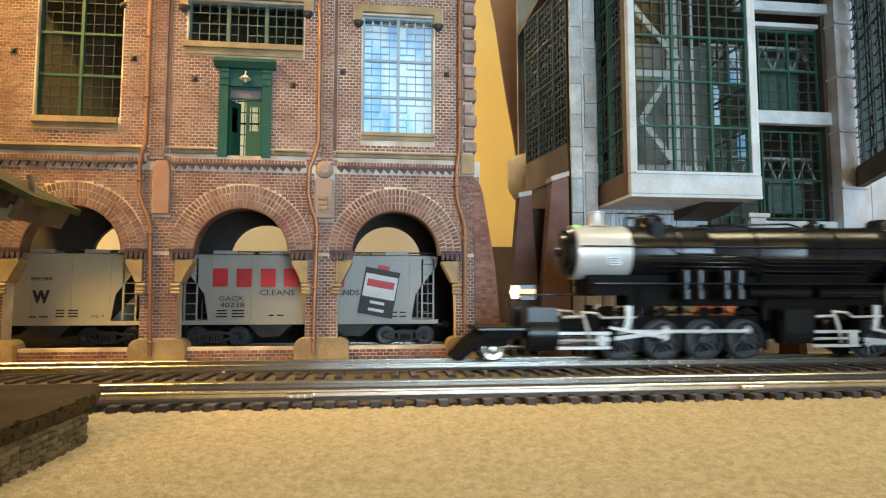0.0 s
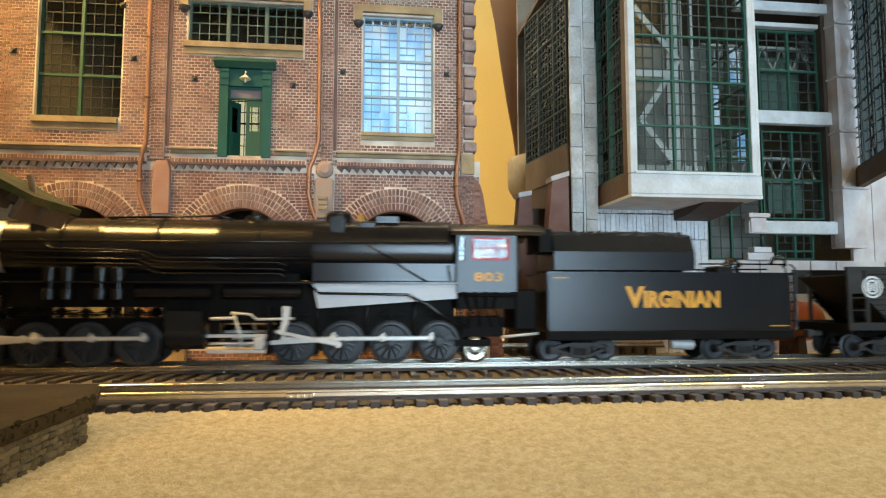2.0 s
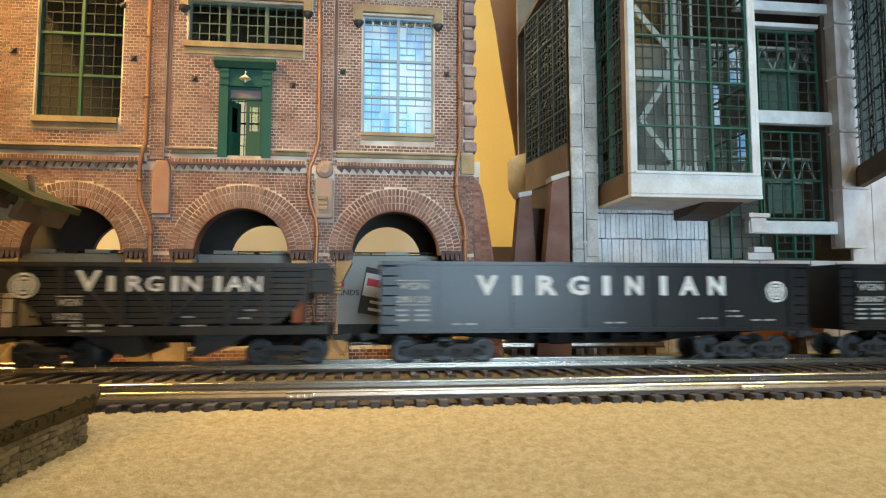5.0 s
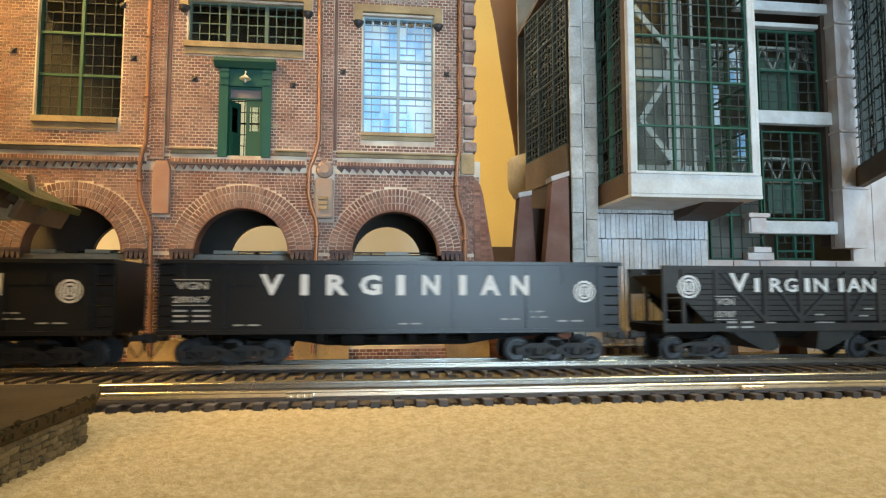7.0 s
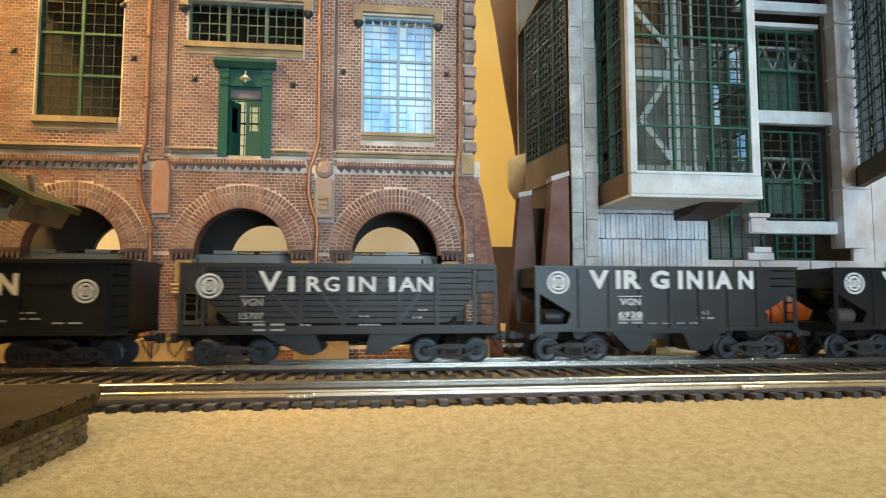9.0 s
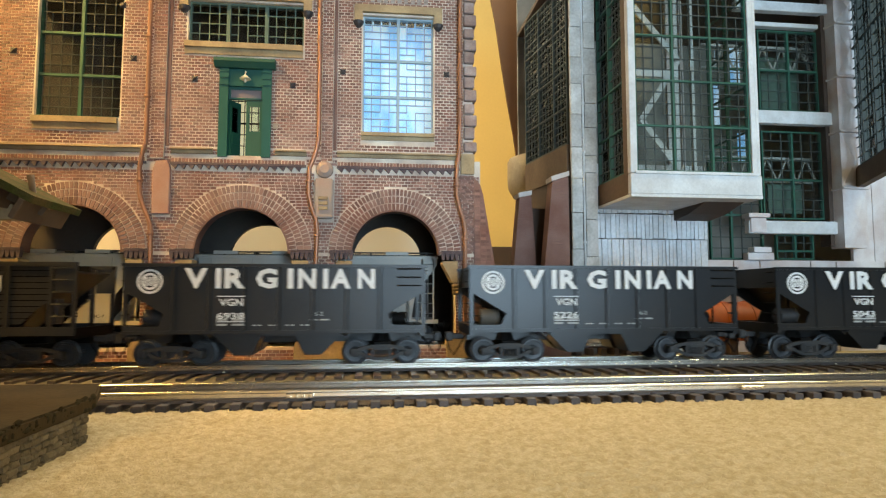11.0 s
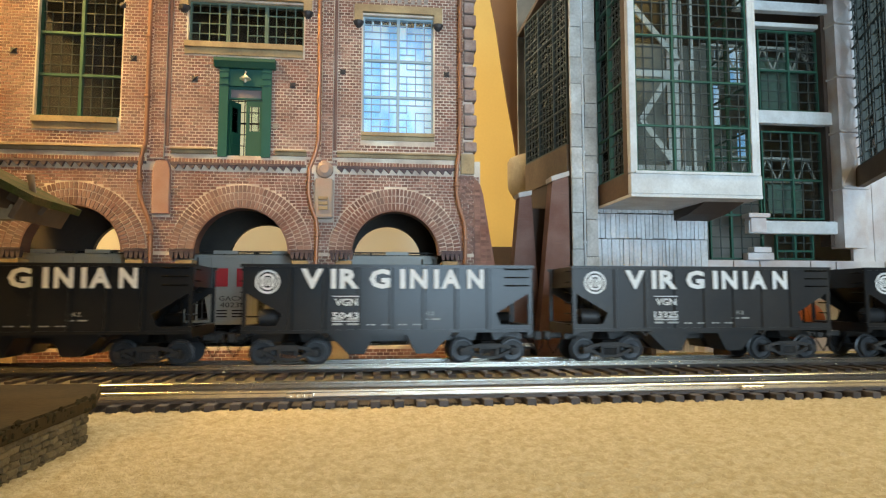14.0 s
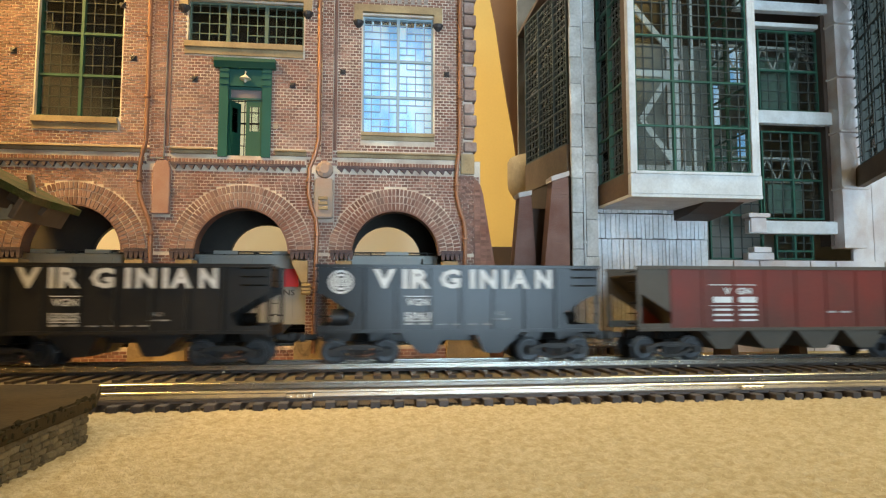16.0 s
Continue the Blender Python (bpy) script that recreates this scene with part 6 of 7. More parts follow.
# firebox sides with the pale lower sheet
for s in (-1, 1):
    bm = bmesh.new()
    ya, yb = s * 0.0225, s * 0.0262
    prism(bm, [(at(-0.229), 0.0735), (at(-0.124), 0.0735), (at(-0.124), 0.0605), (at(-0.229), 0.0605)], *sorted((s * 0.017, s * 0.0243)))
    part("firebox_sheet", bm, LOCO_BLACK, engine)
    bm = bmesh.new()
    v = [bm.verts.new(p) for p in ((at(-0.2285), s * 0.0262, 0.0585), (at(-0.082), s * 0.0262, 0.0585), (at(-0.082), s * 0.0236, 0.0505), (at(-0.225), s * 0.021, 0.0405), (at(-0.2285), s * 0.02, 0.0585), (at(-0.082), s * 0.02, 0.0585), (at(-0.082), s * 0.0176, 0.0505), (at(-0.225), s * 0.015, 0.0405))]
    for f in ((0, 1, 2, 3), (7, 6, 5, 4), (0, 4, 5, 1), (1, 5, 6, 2), (2, 6, 7, 3), (3, 7, 4, 0)):
        bm.faces.new([v[i] for i in f])
    bmesh.ops.recalc_face_normals(bm, faces=bm.faces[:])
    part("ash_pan_sheet", bm, PALE_SHEET, engine, "pale silver lower firebox sheet")
    # running boards
    bm = bmesh.new()
    ya, yb = sorted((s * 0.0185, s * 0.0312))
    box(bm, at(-0.478), ya, 0.0585, at(-0.124), yb, 0.0597)
    part("running_board", bm, LOCO_BLACK, engine, "narrow black running board")
    bm = bmesh.new()
    y = s * (RB + 0.0028)
    tube(bm, [(at(-0.486), y, 0.0878), (at(-0.13), y, 0.089)], 0.0006, 6)
    for k in range(9):
        tube(bm, [(at(-0.48 + k * 0.043), s * (RB - 0.001), 0.0882), (at(-0.48 + k * 0.043), y, 0.0882)], 0.0005, 5)
    part("handrail", bm, LOCO_BLACK, engine)
    # pipes down the boiler flank
    for z0, z1 in ((0.0655, 0.0655), (0.069, 0.069), (0.0735, 0.0735)):
        bm = bmesh.new()
        tube(bm, [(at(-0.43), s * 0.0255, z0 + 0.007), (at(-0.35), s * 0.0255, z0 + 0.0065), (at(-0.339), s * 0.0257, z0 + 0.001), (at(-0.332), s * 0.0258, z0), (at(-0.252), s * 0.0258, z1), (at(-0.246), s * 0.0248, z1 - 0.004)], 0.0007, 6)
        part("pipe", bm, LOCO_BLACK, engine, "thin black pipe")
    bm = bmesh.new()
    tube(bm, [(at(-0.415), s * 0.0235, 0.089), (at(-0.408), s * 0.0245, 0.0825), (at(-0.36), s * 0.025, 0.0815), (at(-0.345), s * 0.0255, 0.0805), (at(-0.336), s * 0.0255, 0.0765), (at(-0.23), s * 0.0255, 0.0765)], 0.0009, 6)
    tube(bm, [(at(-0.232), s * 0.026, 0.06), (at(-0.224), s * 0.027, 0.0515), (at(-0.16), s * 0.0275, 0.0505), (at(-0.145), s * 0.0275, 0.043), (at(-0.138), s * 0.027, 0.0375), (at(-0.115), s * 0.0265, 0.0255)], 0.001, 6)
    tube(bm, [(at(-0.13), s * 0.026, 0.072), (at(-0.128), s * 0.0268, 0.06), (at(-0.11), s * 0.027, 0.0535)], 0.0009, 6)
    tube(bm, [(at(-0.19), s * 0.025, 0.088), (at(-0.163), s * 0.0268, 0.07), (at(-0.145), s * 0.0275, 0.0595)], 0.0007, 6)
    part("pipework", bm, LOCO_BLACK, engine, "bent black pipes")
    # long air reservoirs under the running board
    for u0, u1 in ((-0.352, -0.298), (-0.292, -0.236)):
        bm = bmesh.new()
        n = at(u0)
        lathe(bm, [(0, 0.003), (0.0012, 0.0048), (u1 - u0 - 0.0012, 0.0048), (u1 - u0, 0.003)], (n, s * 0.0235, 0.0525), (1, 0, 0), 18)
        part("air_reservoir", bm, LOCO_BLACK, engine, "long black air reservoir", True)
    # twin air pumps
    for u in (-0.405, -0.372):
        for d in (0.0, 0.0115):
            bm = bmesh.new()
            lathe(bm, [(0.0, 0.0035), (0.0008, 0.0048), (0.008, 0.0048), (0.0085, 0.0025), (0.0125, 0.0025), (0.013, 0.0052), (0.0225, 0.0052), (0.0235, 0.0035)], (at(u + d), s * 0.0285, 0.0465), (0, 0, 1), 14)
            for k in range(5):
                lathe(bm, [(0.0, 0.0056), (0.0006, 0.0056)], (at(u + d), s * 0.0285, 0.0602 + k * 0.0018), (0, 0, 1), 14)
            part("air_pump", bm, LOCO_BLACK, engine, "finned black air pump", True)

# top of the boiler: stack, domes, bell, turret
bm = bmesh.new()
lathe(bm, [(0, 0.0105), (0.002, 0.0068), (0.005, 0.006), (0.0105, 0.0064), (0.0112, 0.0074), (0.0122, 0.0074), (0.0122, 0.0045)], (at(-0.465), 0, ZB + RB - 0.001), (0, 0, 1), 22)
part("chimney", bm, SILVER, engine, "short silver chimney", True)
for u, r, h in ((-0.4205, 0.0115, 0.0105), (-0.212, 0.0105, 0.0095)):
    bm = bmesh.new()
    lathe(bm, [(-0.004, r * 1.25), (0.0, r * 1.05), (0.003, r), (h * 0.7, r * 0.96), (h * 0.92, r * 0.75), (h, r * 0.35)], (at(u), 0, ZB + RB - 0.001), (0, 0, 1), 24)
    part("dome", bm, LOCO_BLACK, engine, "rounded black dome", True)
    for s in (-1, 1):
        bm = bmesh.new()
        box(bm, at(u) - 0.0055, *sorted((s * 0.0135, s * 0.0195))[:1], 0.091, at(u) + 0.0055, sorted((s * 0.0135, s * 0.0195))[1], 0.1085)
        bevelled(bm, 0.0012, 2)
        part("sand_box", bm, LOCO_BLACK, engine, "black sand box")
bm = bmesh.new()
lathe(bm, [(-0.003, 0.01), (0.0, 0.0085), (0.003, 0.0085), (0.0042, 0.004), (0.007, 0.0035), (0.008, 0.002)], (at(-0.274), 0, ZB + RB), (0, 0, 1), 18)
part("low_dome", bm, LOCO_BLACK, engine, "", True)
bm = bmesh.new()
box(bm, at(-0.196), -0.016, 0.0975, at(-0.184), -0.012, 0.105)
box(bm, at(-0.184), -0.012, 0.1045, at(-0.166), -0.004, 0.1105)
bevelled(bm, 0.0006)
part("turret_box", bm, LOCO_BLACK, engine, "small black turret boxes")
bm = bmesh.new()
lathe(bm, [(0, 0.0022), (0.004, 0.0018), (0.007, 0.0008)], (at(-0.195), -0.003, 0.1065), (0, 0, 1), 10)
part("whistle", bm, BRASS, engine, "small brass whistle", True)
bm = bmesh.new()
tube(bm, [(at(-0.4435), -0.0075, 0.106), (at(-0.4435), -0.0075, 0.112), (at(-0.436), -0.0075, 0.1125), (at(-0.432), -0.0075, 0.106)], 0.0012, 6)
tube(bm, [(at(-0.38), -0.004, 0.107), (at(-0.3), -0.004, 0.1095), (at(-0.29), -0.004, 0.107)], 0.0009, 6)
part("top_pipes", bm, LOCO_BLACK, engine)
GREEN_LIGHT = glow("green_marker_glow", (0.2, 1.0, 0.08), 1.6)
for y in (-0.009, -0.0055):
    bm = bmesh.new()
    lathe(bm, [(0, 0.0009), (0.0018, 0.0009), (0.0022, 0.0005)], (at(-0.4845), y, 0.1045), (0, -1, 0.4), 10)
    part("marker_light", bm, GREEN_LIGHT, engine, "green glowing marker light")
bm = bmesh.new()
box(bm, at(-0.4645), -RB - 0.0009, 0.0735, at(-0.4535), -RB + 0.001, 0.0795)
plate = part("builder_plate", bm, SILVER, engine)
bm = bmesh.new()
for k in range(3):
    box(bm, at(-0.4635), -RB - 0.0012, 0.0745 + k * 0.0017, at(-0.4545), -RB - 0.0009, 0.0752 + k * 0.0017)
part("plate_lines", bm, FRAME_BLACK, plate)

# cab
bm = bmesh.new()
hole = [(at(-0.1125), at(-0.0855), 0.0765, 0.0925)]
for s in (-1, 1):
    rect_wall(bm, at(-0.124), at(-0.0795), 0.0525, 0.096, *sorted((s * 0.0312, s * 0.03)), hole)
box(bm, at(-0.124), -0.03, 0.0525, at(-0.1225), 0.03, 0.096)
box(bm, at(-0.1225), -0.03, 0.0525, at(-0.08), 0.03, 0.0535)
part("cab", bm, TENDER_BLACK, engine, "black cab with arched roof")
bm = bmesh.new()
pts = [(-0.0335, 0.0945), (-0.0325, 0.0975), (-0.026, 0.1015), (-0.015, 0.1045), (0, 0.1055), (0.015, 0.1045), (0.026, 0.1015), (0.0325, 0.0975), (0.0335, 0.0945), (0.031, 0.0965), (0.0, 0.1035), (-0.031, 0.0965)]
prism(bm, pts, at(-0.1285), at(-0.0575), "yz")
part("cab_roof", bm, LOCO_BLACK, engine, "curved black cab roof", True)
for s in (-1, 1):
    bm = bmesh.new()
    y0, y1 = sorted((s * 0.0315, s * 0.0303))
    rect_wall(bm, at(-0.1130), at(-0.0850), 0.076, 0.093, y0, y1, [(at(-0.1115), at(-0.1035), 0.0775, 0.0843), (at(-0.1115), at(-0.1035), 0.0853, 0.0917), (at(-0.1022), at(-0.0955), 0.0775, 0.0843), (at(-0.1022), at(-0.0955), 0.0853, 0.0917), (at(-0.0942), at(-0.0865), 0.0775, 0.0843), (at(-0.0942), at(-0.0865), 0.0853, 0.0917)])
    win = part("cab_window", bm, RED_PAINT, engine, "red cab window frame")
    bm = bmesh.new()
    box(bm, at(-0.1115), s * 0.0306 - 0.0001, 0.0775, at(-0.0865), s * 0.0306 + 0.0001, 0.0917)
    part("pane", bm, CLEAR_GLASS, win)
    bm = bmesh.new()
    tube(bm, [(at(-0.0775), s * 0.029, 0.0535), (at(-0.0775), s * 0.029, 0.09)], 0.0007, 6)
    part("grab_rail", bm, LOCO_BLACK, engine)
bm = bmesh.new()
box(bm, at(-0.122), -0.0335, 0.075, at(-0.119), -0.0313, 0.093)
part("wind_wing", bm, CLEAR_GLASS, engine, "narrow glass wind wing")
text("cab_number", "803", YELLOW_LETTER, engine, at(-0.1115), -0.0315, 0.0602, 0.0068, 0.0215, weight=0.02)
bm = bmesh.new()
box(bm, at(-0.123), -0.026, 0.04, at(-0.08), 0.026, 0.052)
for k in range(4):
    tube(bm, [(at(-0.118 + k * 0.008), -0.0285, 0.0525), (at(-0.114 + k * 0.006), -0.0285, 0.04), (at(-0.116 + k * 0.009), -0.0275, 0.027)], 0.0009, 6)
tube(bm, [(at(-0.122), -0.029, 0.0505), (at(-0.08), -0.029, 0.0495)], 0.001, 6)
part("cab_plumbing", bm, FRAME_BLACK, engine, "dark pipes and injector below the cab")
bm = bmesh.new()
box(bm, at(-0.079), -0.02, 0.023, at(-0.0605), 0.02, 0.055)
bevelled(bm, 0.002)
part("deck_apron", bm, FRAME_BLACK, engine)
bm = bmesh.new()
tube(bm, [(at(-0.09), -0.025, 0.019), (at(-0.062), -0.025, 0.0215)], 0.0012, 6)
part("drain_pipe", bm, ROD, engine, "thin pale drain pipe")

# frames, saddles, pilot
bm = bmesh.new()
box(bm, at(-0.245), -0.012, 0.0185, at(-0.085), 0.012, 0.0335)
box(bm, at(-0.53), -0.012, 0.0185, at(-0.335), 0.012, 0.0335)
box(bm, at(-0.24), -0.0125, 0.0335, at(-0.125), 0.0125, 0.0605)
box(bm, at(-0.445), -0.0125, 0.0415, at(-0.335), 0.0125, 0.066)
box(bm, at(-0.44), -0.008, 0.0335, at(-0.42), 0.008, 0.042)
box(bm, at(-0.478), -0.017, 0.05, at(-0.445), 0.017, 0.066)
box(bm, at(-0.335), -0.016, 0.03, at(-0.24), 0.016, 0.066)
part("main_frame", bm, FRAME_BLACK, engine)
bm = bmesh.new()
prism(bm, [(0.0, 0.002), (0.006, 0.002), (0.026, 0.0175), (0.052, 0.0175), (0.052, 0.0235), (0.024, 0.0235), (0.012, 0.0145)], -0.0265, 0.0265)
pilot = part("pilot", bm, FRAME_BLACK, engine, "black sloping pilot")
for k in range(9):
    y = -0.024 + k * 0.006
    bm = bmesh.new()
    tube(bm, [(0.002 + abs(y) * 0.18, y, 0.0018), (0.024, y * 0.85, 0.0205)], 0.0009, 5)
    part("pilot_bar", bm, FRAME_BLACK, pilot)
bm = bmesh.new()
box(bm, 0.018, -0.0305, 0.0235, 0.058, 0.0305, 0.0265)
bevelled(bm, 0.0008)
part("pilot_deck", bm, LOCO_BLACK, engine, "pilot deck with steps")
bm = bmesh.new()
for y in (-0.028, 0.028):
    tube(bm, [(0.048, y * 0.95, 0.0265), (0.048, y * 0.95, 0.0505), (0.108, y * 0.93, 0.0505)], 0.0007, 6)
part("front_handrail", bm, LOCO_BLACK, engine)
bm = bmesh.new()
box(bm, at(-0.5315), -0.0095, 0.0455, at(-0.518), 0.0095, 0.059)
bevelled(bm, 0.001)
headlight = part("headlight", bm, LOCO_BLACK, engine, "black headlight housing")
bm = bmesh.new()
lathe(bm, [(0, 0.0052), (0.002, 0.005), (0.0026, 0.003)], (at(-0.5318), 0, 0.0525), (-1, 0, 0), 16)
part("lens", bm, glow("headlight_glow", (1.0, 0.72, 0.35), 14.0), headlight, "warm glowing headlight lens")
bm = bmesh.new()
box(bm, at(-0.5305), -0.0102, 0.0498, at(-0.5195), -0.0096, 0.0548)
part("number_board", bm, glow("number_board_glow", (1.0, 0.6, 0.25), 1.6), headlight, "lit warm side number board")


def cylinders(u0, u1, r, z):
    for s in (-1, 1):
        bm = bmesh.new()
        lathe(bm, [(0, r * 0.8), (0.001, r), (u1 - u0 - 0.001, r), (u1 - u0, r * 0.8)], (at(u0), s * 0.0235, z), (1, 0, 0), 22)
        box(bm, at(u0) + 0.001, *([-0.0335, z] if s < 0 else [0.012, z]), at(u1) - 0.001, *([-0.012, z + r + 0.006] if s < 0 else [0.0335, z + r + 0.006]))
        part("cylinder", bm, TENDER_BLACK, engine, "blue-black steam cylinder", True)
    bm = bmesh.new()
    box(bm, at(u0) + 0.002, -0.013, 0.02, at(u1) - 0.002, 0.013, z + r)
    part("saddle", bm, FRAME_BLACK, engine)


cylinders(-0.5315, -0.5075, 0.0135, 0.0215)
cylinders(-0.328, -0.302, 0.0105, 0.0225)

# driving wheels and rods
RD, CRANK = 0.0151, 0.0072


def driver_mesh():
    bm = bmesh.new()
    lathe(bm, [(-0.02, 0.002), (0.02, 0.002)], (0, 0, 0), (0, 1, 0), 10)
    for s in (-1, 1):
        n = 36
        rim = [(0.0135, RD + 0.0012), (0.0148, RD + 0.0012), (0.0153, RD), (0.0188, RD - 0.0002), (0.019, RD - 0.0016), (0.0178, RD - 0.0026), (0.0135, RD - 0.0026)]
        rings = []
        for d, r in rim:
            rings.append([bm.verts.new((r * math.cos(2 * math.pi * k / n), s * d, r * math.sin(2 * math.pi * k / n))) for k in range(n)])
        for p, q in zip(rings, rings[1:] + rings[:1]):
            for k in range(n):
                bm.faces.new((p[k], p[(k + 1) % n], q[(k + 1) % n], q[k]))
        for k in range(13):
            a = 2 * math.pi * k / 13
            tube(bm, [(0.003 * math.cos(a), s * 0.0165, 0.003 * math.sin(a)), ((RD - 0.002) * math.cos(a), s * 0.0162, (RD - 0.002) * math.sin(a))], 0.0009, 5)
        lathe(bm, [(0.0138, 0.001), (0.0138, RD - 0.0024), (0.0145, RD - 0.0024), (0.0145, 0.001)], (0, 0, 0), (0, s, 0), 24)
        lathe(bm, [(0.0145, 0.0036), (0.0185, 0.0036), (0.019, 0.002)], (0, 0, 0), (0, s, 0), 14)
        # counterweight opposite the crank
        ang = [math.radians(180 - 48 + 96 * k / 8) for k in range(9)]
        poly = [((RD - 0.0022) * math.cos(a), (RD - 0.0022) * math.sin(a)) for a in ang]
        prism(bm, poly, *sorted((s * 0.0152, s * 0.0182)))
        lathe(bm, [(0.0145, 0.003), (0.0195, 0.0026)], (CRANK, 0, 0), (0, s, 0), 12)
    bmesh.ops.recalc_face_normals(bm, faces=bm.faces[:])
    return mesh_of("driving_wheelset", bm, WHEEL_STEEL, True)


DRIVERS = driver_mesh()
ROLL = []  # driving wheels and their axle
RODS = []  # rods that travel round with the crank pins


def rod_mesh(name, pins, h):
    """A coupling or main rod through the given pin places, with round eyes."""
    bm = bmesh.new()
    for a, b in zip(pins, pins[1:]):
        prism(bm, [(a, -h * 0.5), (b, -h * 0.5), (b, h * 0.5), (a, h * 0.5)], -0.0009, 0.0009)
    for p in pins:
        lathe(bm, [(-0.0014, h * 0.9), (-0.0012, h * 1.05), (0.0012, h * 1.05), (0.0014, h * 0.9)], (p, 0, 0), (0, 1, 0), 14)
        lathe(bm, [(0.0014, h * 0.5), (0.0026, h * 0.45)], (p, 0, 0), (0, -1, 0), 8)
        lathe(bm, [(-0.0005, h * 0.5), (0.0005, h * 0.5)], (p, 0, h * 1.15), (0, 1, 0), 8)
    return mesh_of(name, bm, ROD, True)


def engine_set(first, pitch, phase, guide_u):
    """Four coupled axles with side rods, main rods and valve gear; phase: crank angle in degrees at the clip's start."""
    xs = [at(first + k * pitch) for k in range(4)]
    for x in xs:
        o = new("driving_wheelset", DRIVERS)
        o.parent = engine
        o.matrix_basis = pose(x, 0, RD)
        ROLL.append((o, x, phase))
    side = rod_mesh("side_rod", [k * pitch for k in range(4)], 0.0024)
    main = rod_mesh("main_rod", [0.0, -0.052], 0.003)
    for s in (-1, 1):
        extra = 0 if s < 0 else 90
        o = new("side_rod", side)
        o.parent = engine
        o["label"] = "bright metal side rod"
        RODS.append(("side", o, xs[0], s * 0.0222, phase + extra, 0))
        o = new("main_rod", main)
        o.parent = engine
        o["label"] = "bright metal main rod"
        RODS.append(("main", o, xs[1], s * 0.0262, phase + extra, 0.052))
        bm = bmesh.new()
        box(bm, -0.004, -0.0022, -0.0045, 0.004, 0.0022, 0.0045)
        bevelled(bm, 0.0008)
        lathe(bm, [(0, 0.0011), (0.03, 0.0011)], (-0.0035, 0, 0), (-1, 0, 0), 8)
        o = part("crosshead", bm, ROD, engine, "bright crosshead and piston rod")
        RODS.append(("cross", o, xs[1], s * 0.0262, phase + extra, 0.052))
        gx = at(guide_u)
        for z in (0.0215, 0.0105):
            bm = bmesh.new()
            box(bm, gx, s * 0.0262 - 0.0017, z - 0.0011, gx + 0.043, s * 0.0262 + 0.0017, z + 0.0011)
            part("guide_bar", bm, ROD, engine, "bright guide bar")
        bm = bmesh.new()
        box(bm, gx + 0.041, *sorted((s * 0.014, s * 0.0295))[:1], 0.008, gx + 0.0435, sorted((s * 0.014, s * 0.0295))[1], 0.042)
        part("guide_yoke", bm, FRAME_BLACK, engine)
        # valve gear: link, radius rod, combination lever, eccentric rod
        y = s * 0.0292
        bm = bmesh.new()
        prism(bm, [(gx + 0.05, 0.0225), (gx + 0.0535, 0.022), (gx + 0.0565, 0.031), (gx + 0.0575, 0.042), (gx + 0.052, 0.0425), (gx + 0.052, 0.032)], *sorted((y, y + s * 0.0016)))
        part("expansion_link", bm, ROD, engine, "bright expansion link")
        bm = bmesh.new()
        tube(bm, [(gx + 0.017, y, 0.0375), (gx + 0.03, y, 0.0365), (gx + 0.034, y, 0.033), (gx + 0.06, y, 0.0335)], 0.001, 6)
        tube(bm, [(gx + 0.003, y, 0.0335), (gx + 0.018, y, 0.034)], 0.0012, 6)
        part("radius_rod", bm, ROD, engine, "bright radius rod")
        bm = bmesh.new()
        tube(bm, [(gx + 0.018, y, 0.0385), (gx + 0.0225, y, 0.024), (gx + 0.024, y, 0.0125)], [0.0009, 0.0013, 0.0009], 6)
        part("combination_lever", bm, ROD, engine, "bright combination lever")
        bm = bmesh.new()
        box(bm, -0.0445, -0.0009, -0.0011, 0.0, 0.0009, 0.0011)
        lathe(bm, [(-0.0012, 0.0024), (0.0012, 0.0024)], (0, 0, 0), (0, 1, 0), 10)
        o = part("eccentric_rod", bm, ROD, engine, "bright eccentric rod")
        RODS.append(("ecc", o, xs[1], s * 0.0292, phase + extra, (gx + 0.0525, 0.0235)))


S0 = -0.645
turn = math.degrees(1 / RD)
engine_set(-0.454, 0.0345, -115 - (-0.5115 - S0) * turn, -0.5065)
engine_set(-0.2425, 0.0355, 0 - (-0.2257 - S0) * turn, -0.301)
# leading and trailing wheels
SMALL = wheelset_mesh(0.0088, make("polished_wheel_steel", (0.3, 0.27, 0.22), 0.2, 0.9, spots=(0.2, 0.16, 0.1), spot_scale=60, grain=0.08, bump=0))
for first, pitch in ((-0.454, 0.0345), (-0.2425, 0.0355)):
    for k in range(4):
        x = at(first + k * pitch)
        for s in (-1, 1):
            bm = bmesh.new()
            for j in range(4):
                w = 0.0105 - j * 0.0022
                box(bm, x - w, s * 0.0195 - 0.0016, 0.0352 + j * 0.0011, x + w, s * 0.0195 + 0.0016, 0.0361 + j * 0.0011)
            box(bm, x - 0.0016, s * 0.0195 - 0.002, 0.0335, x + 0.0016, s * 0.0195 + 0.002, 0.0408)
            part("leaf_spring", bm, FRAME_BLACK, engine)
            bm = bmesh.new()
            tube(bm, [(x + 0.0172, s * 0.0175, 0.055), (x + 0.0172, s * 0.0182, 0.036), (x + 0.0162, s * 0.0175, 0.006)], 0.0006, 5)
            part("sand_pipe", bm, LOCO_BLACK, engine)
            bm = bmesh.new()
            prism(bm, [(x + 0.0155, 0.008), (x + 0.0182, 0.007), (x + 0.0188, 0.021), (x + 0.0166, 0.0215)], *sorted((s * 0.0155, s * 0.0185)))
            part("brake_shoe", bm, FRAME_BLACK, engine)
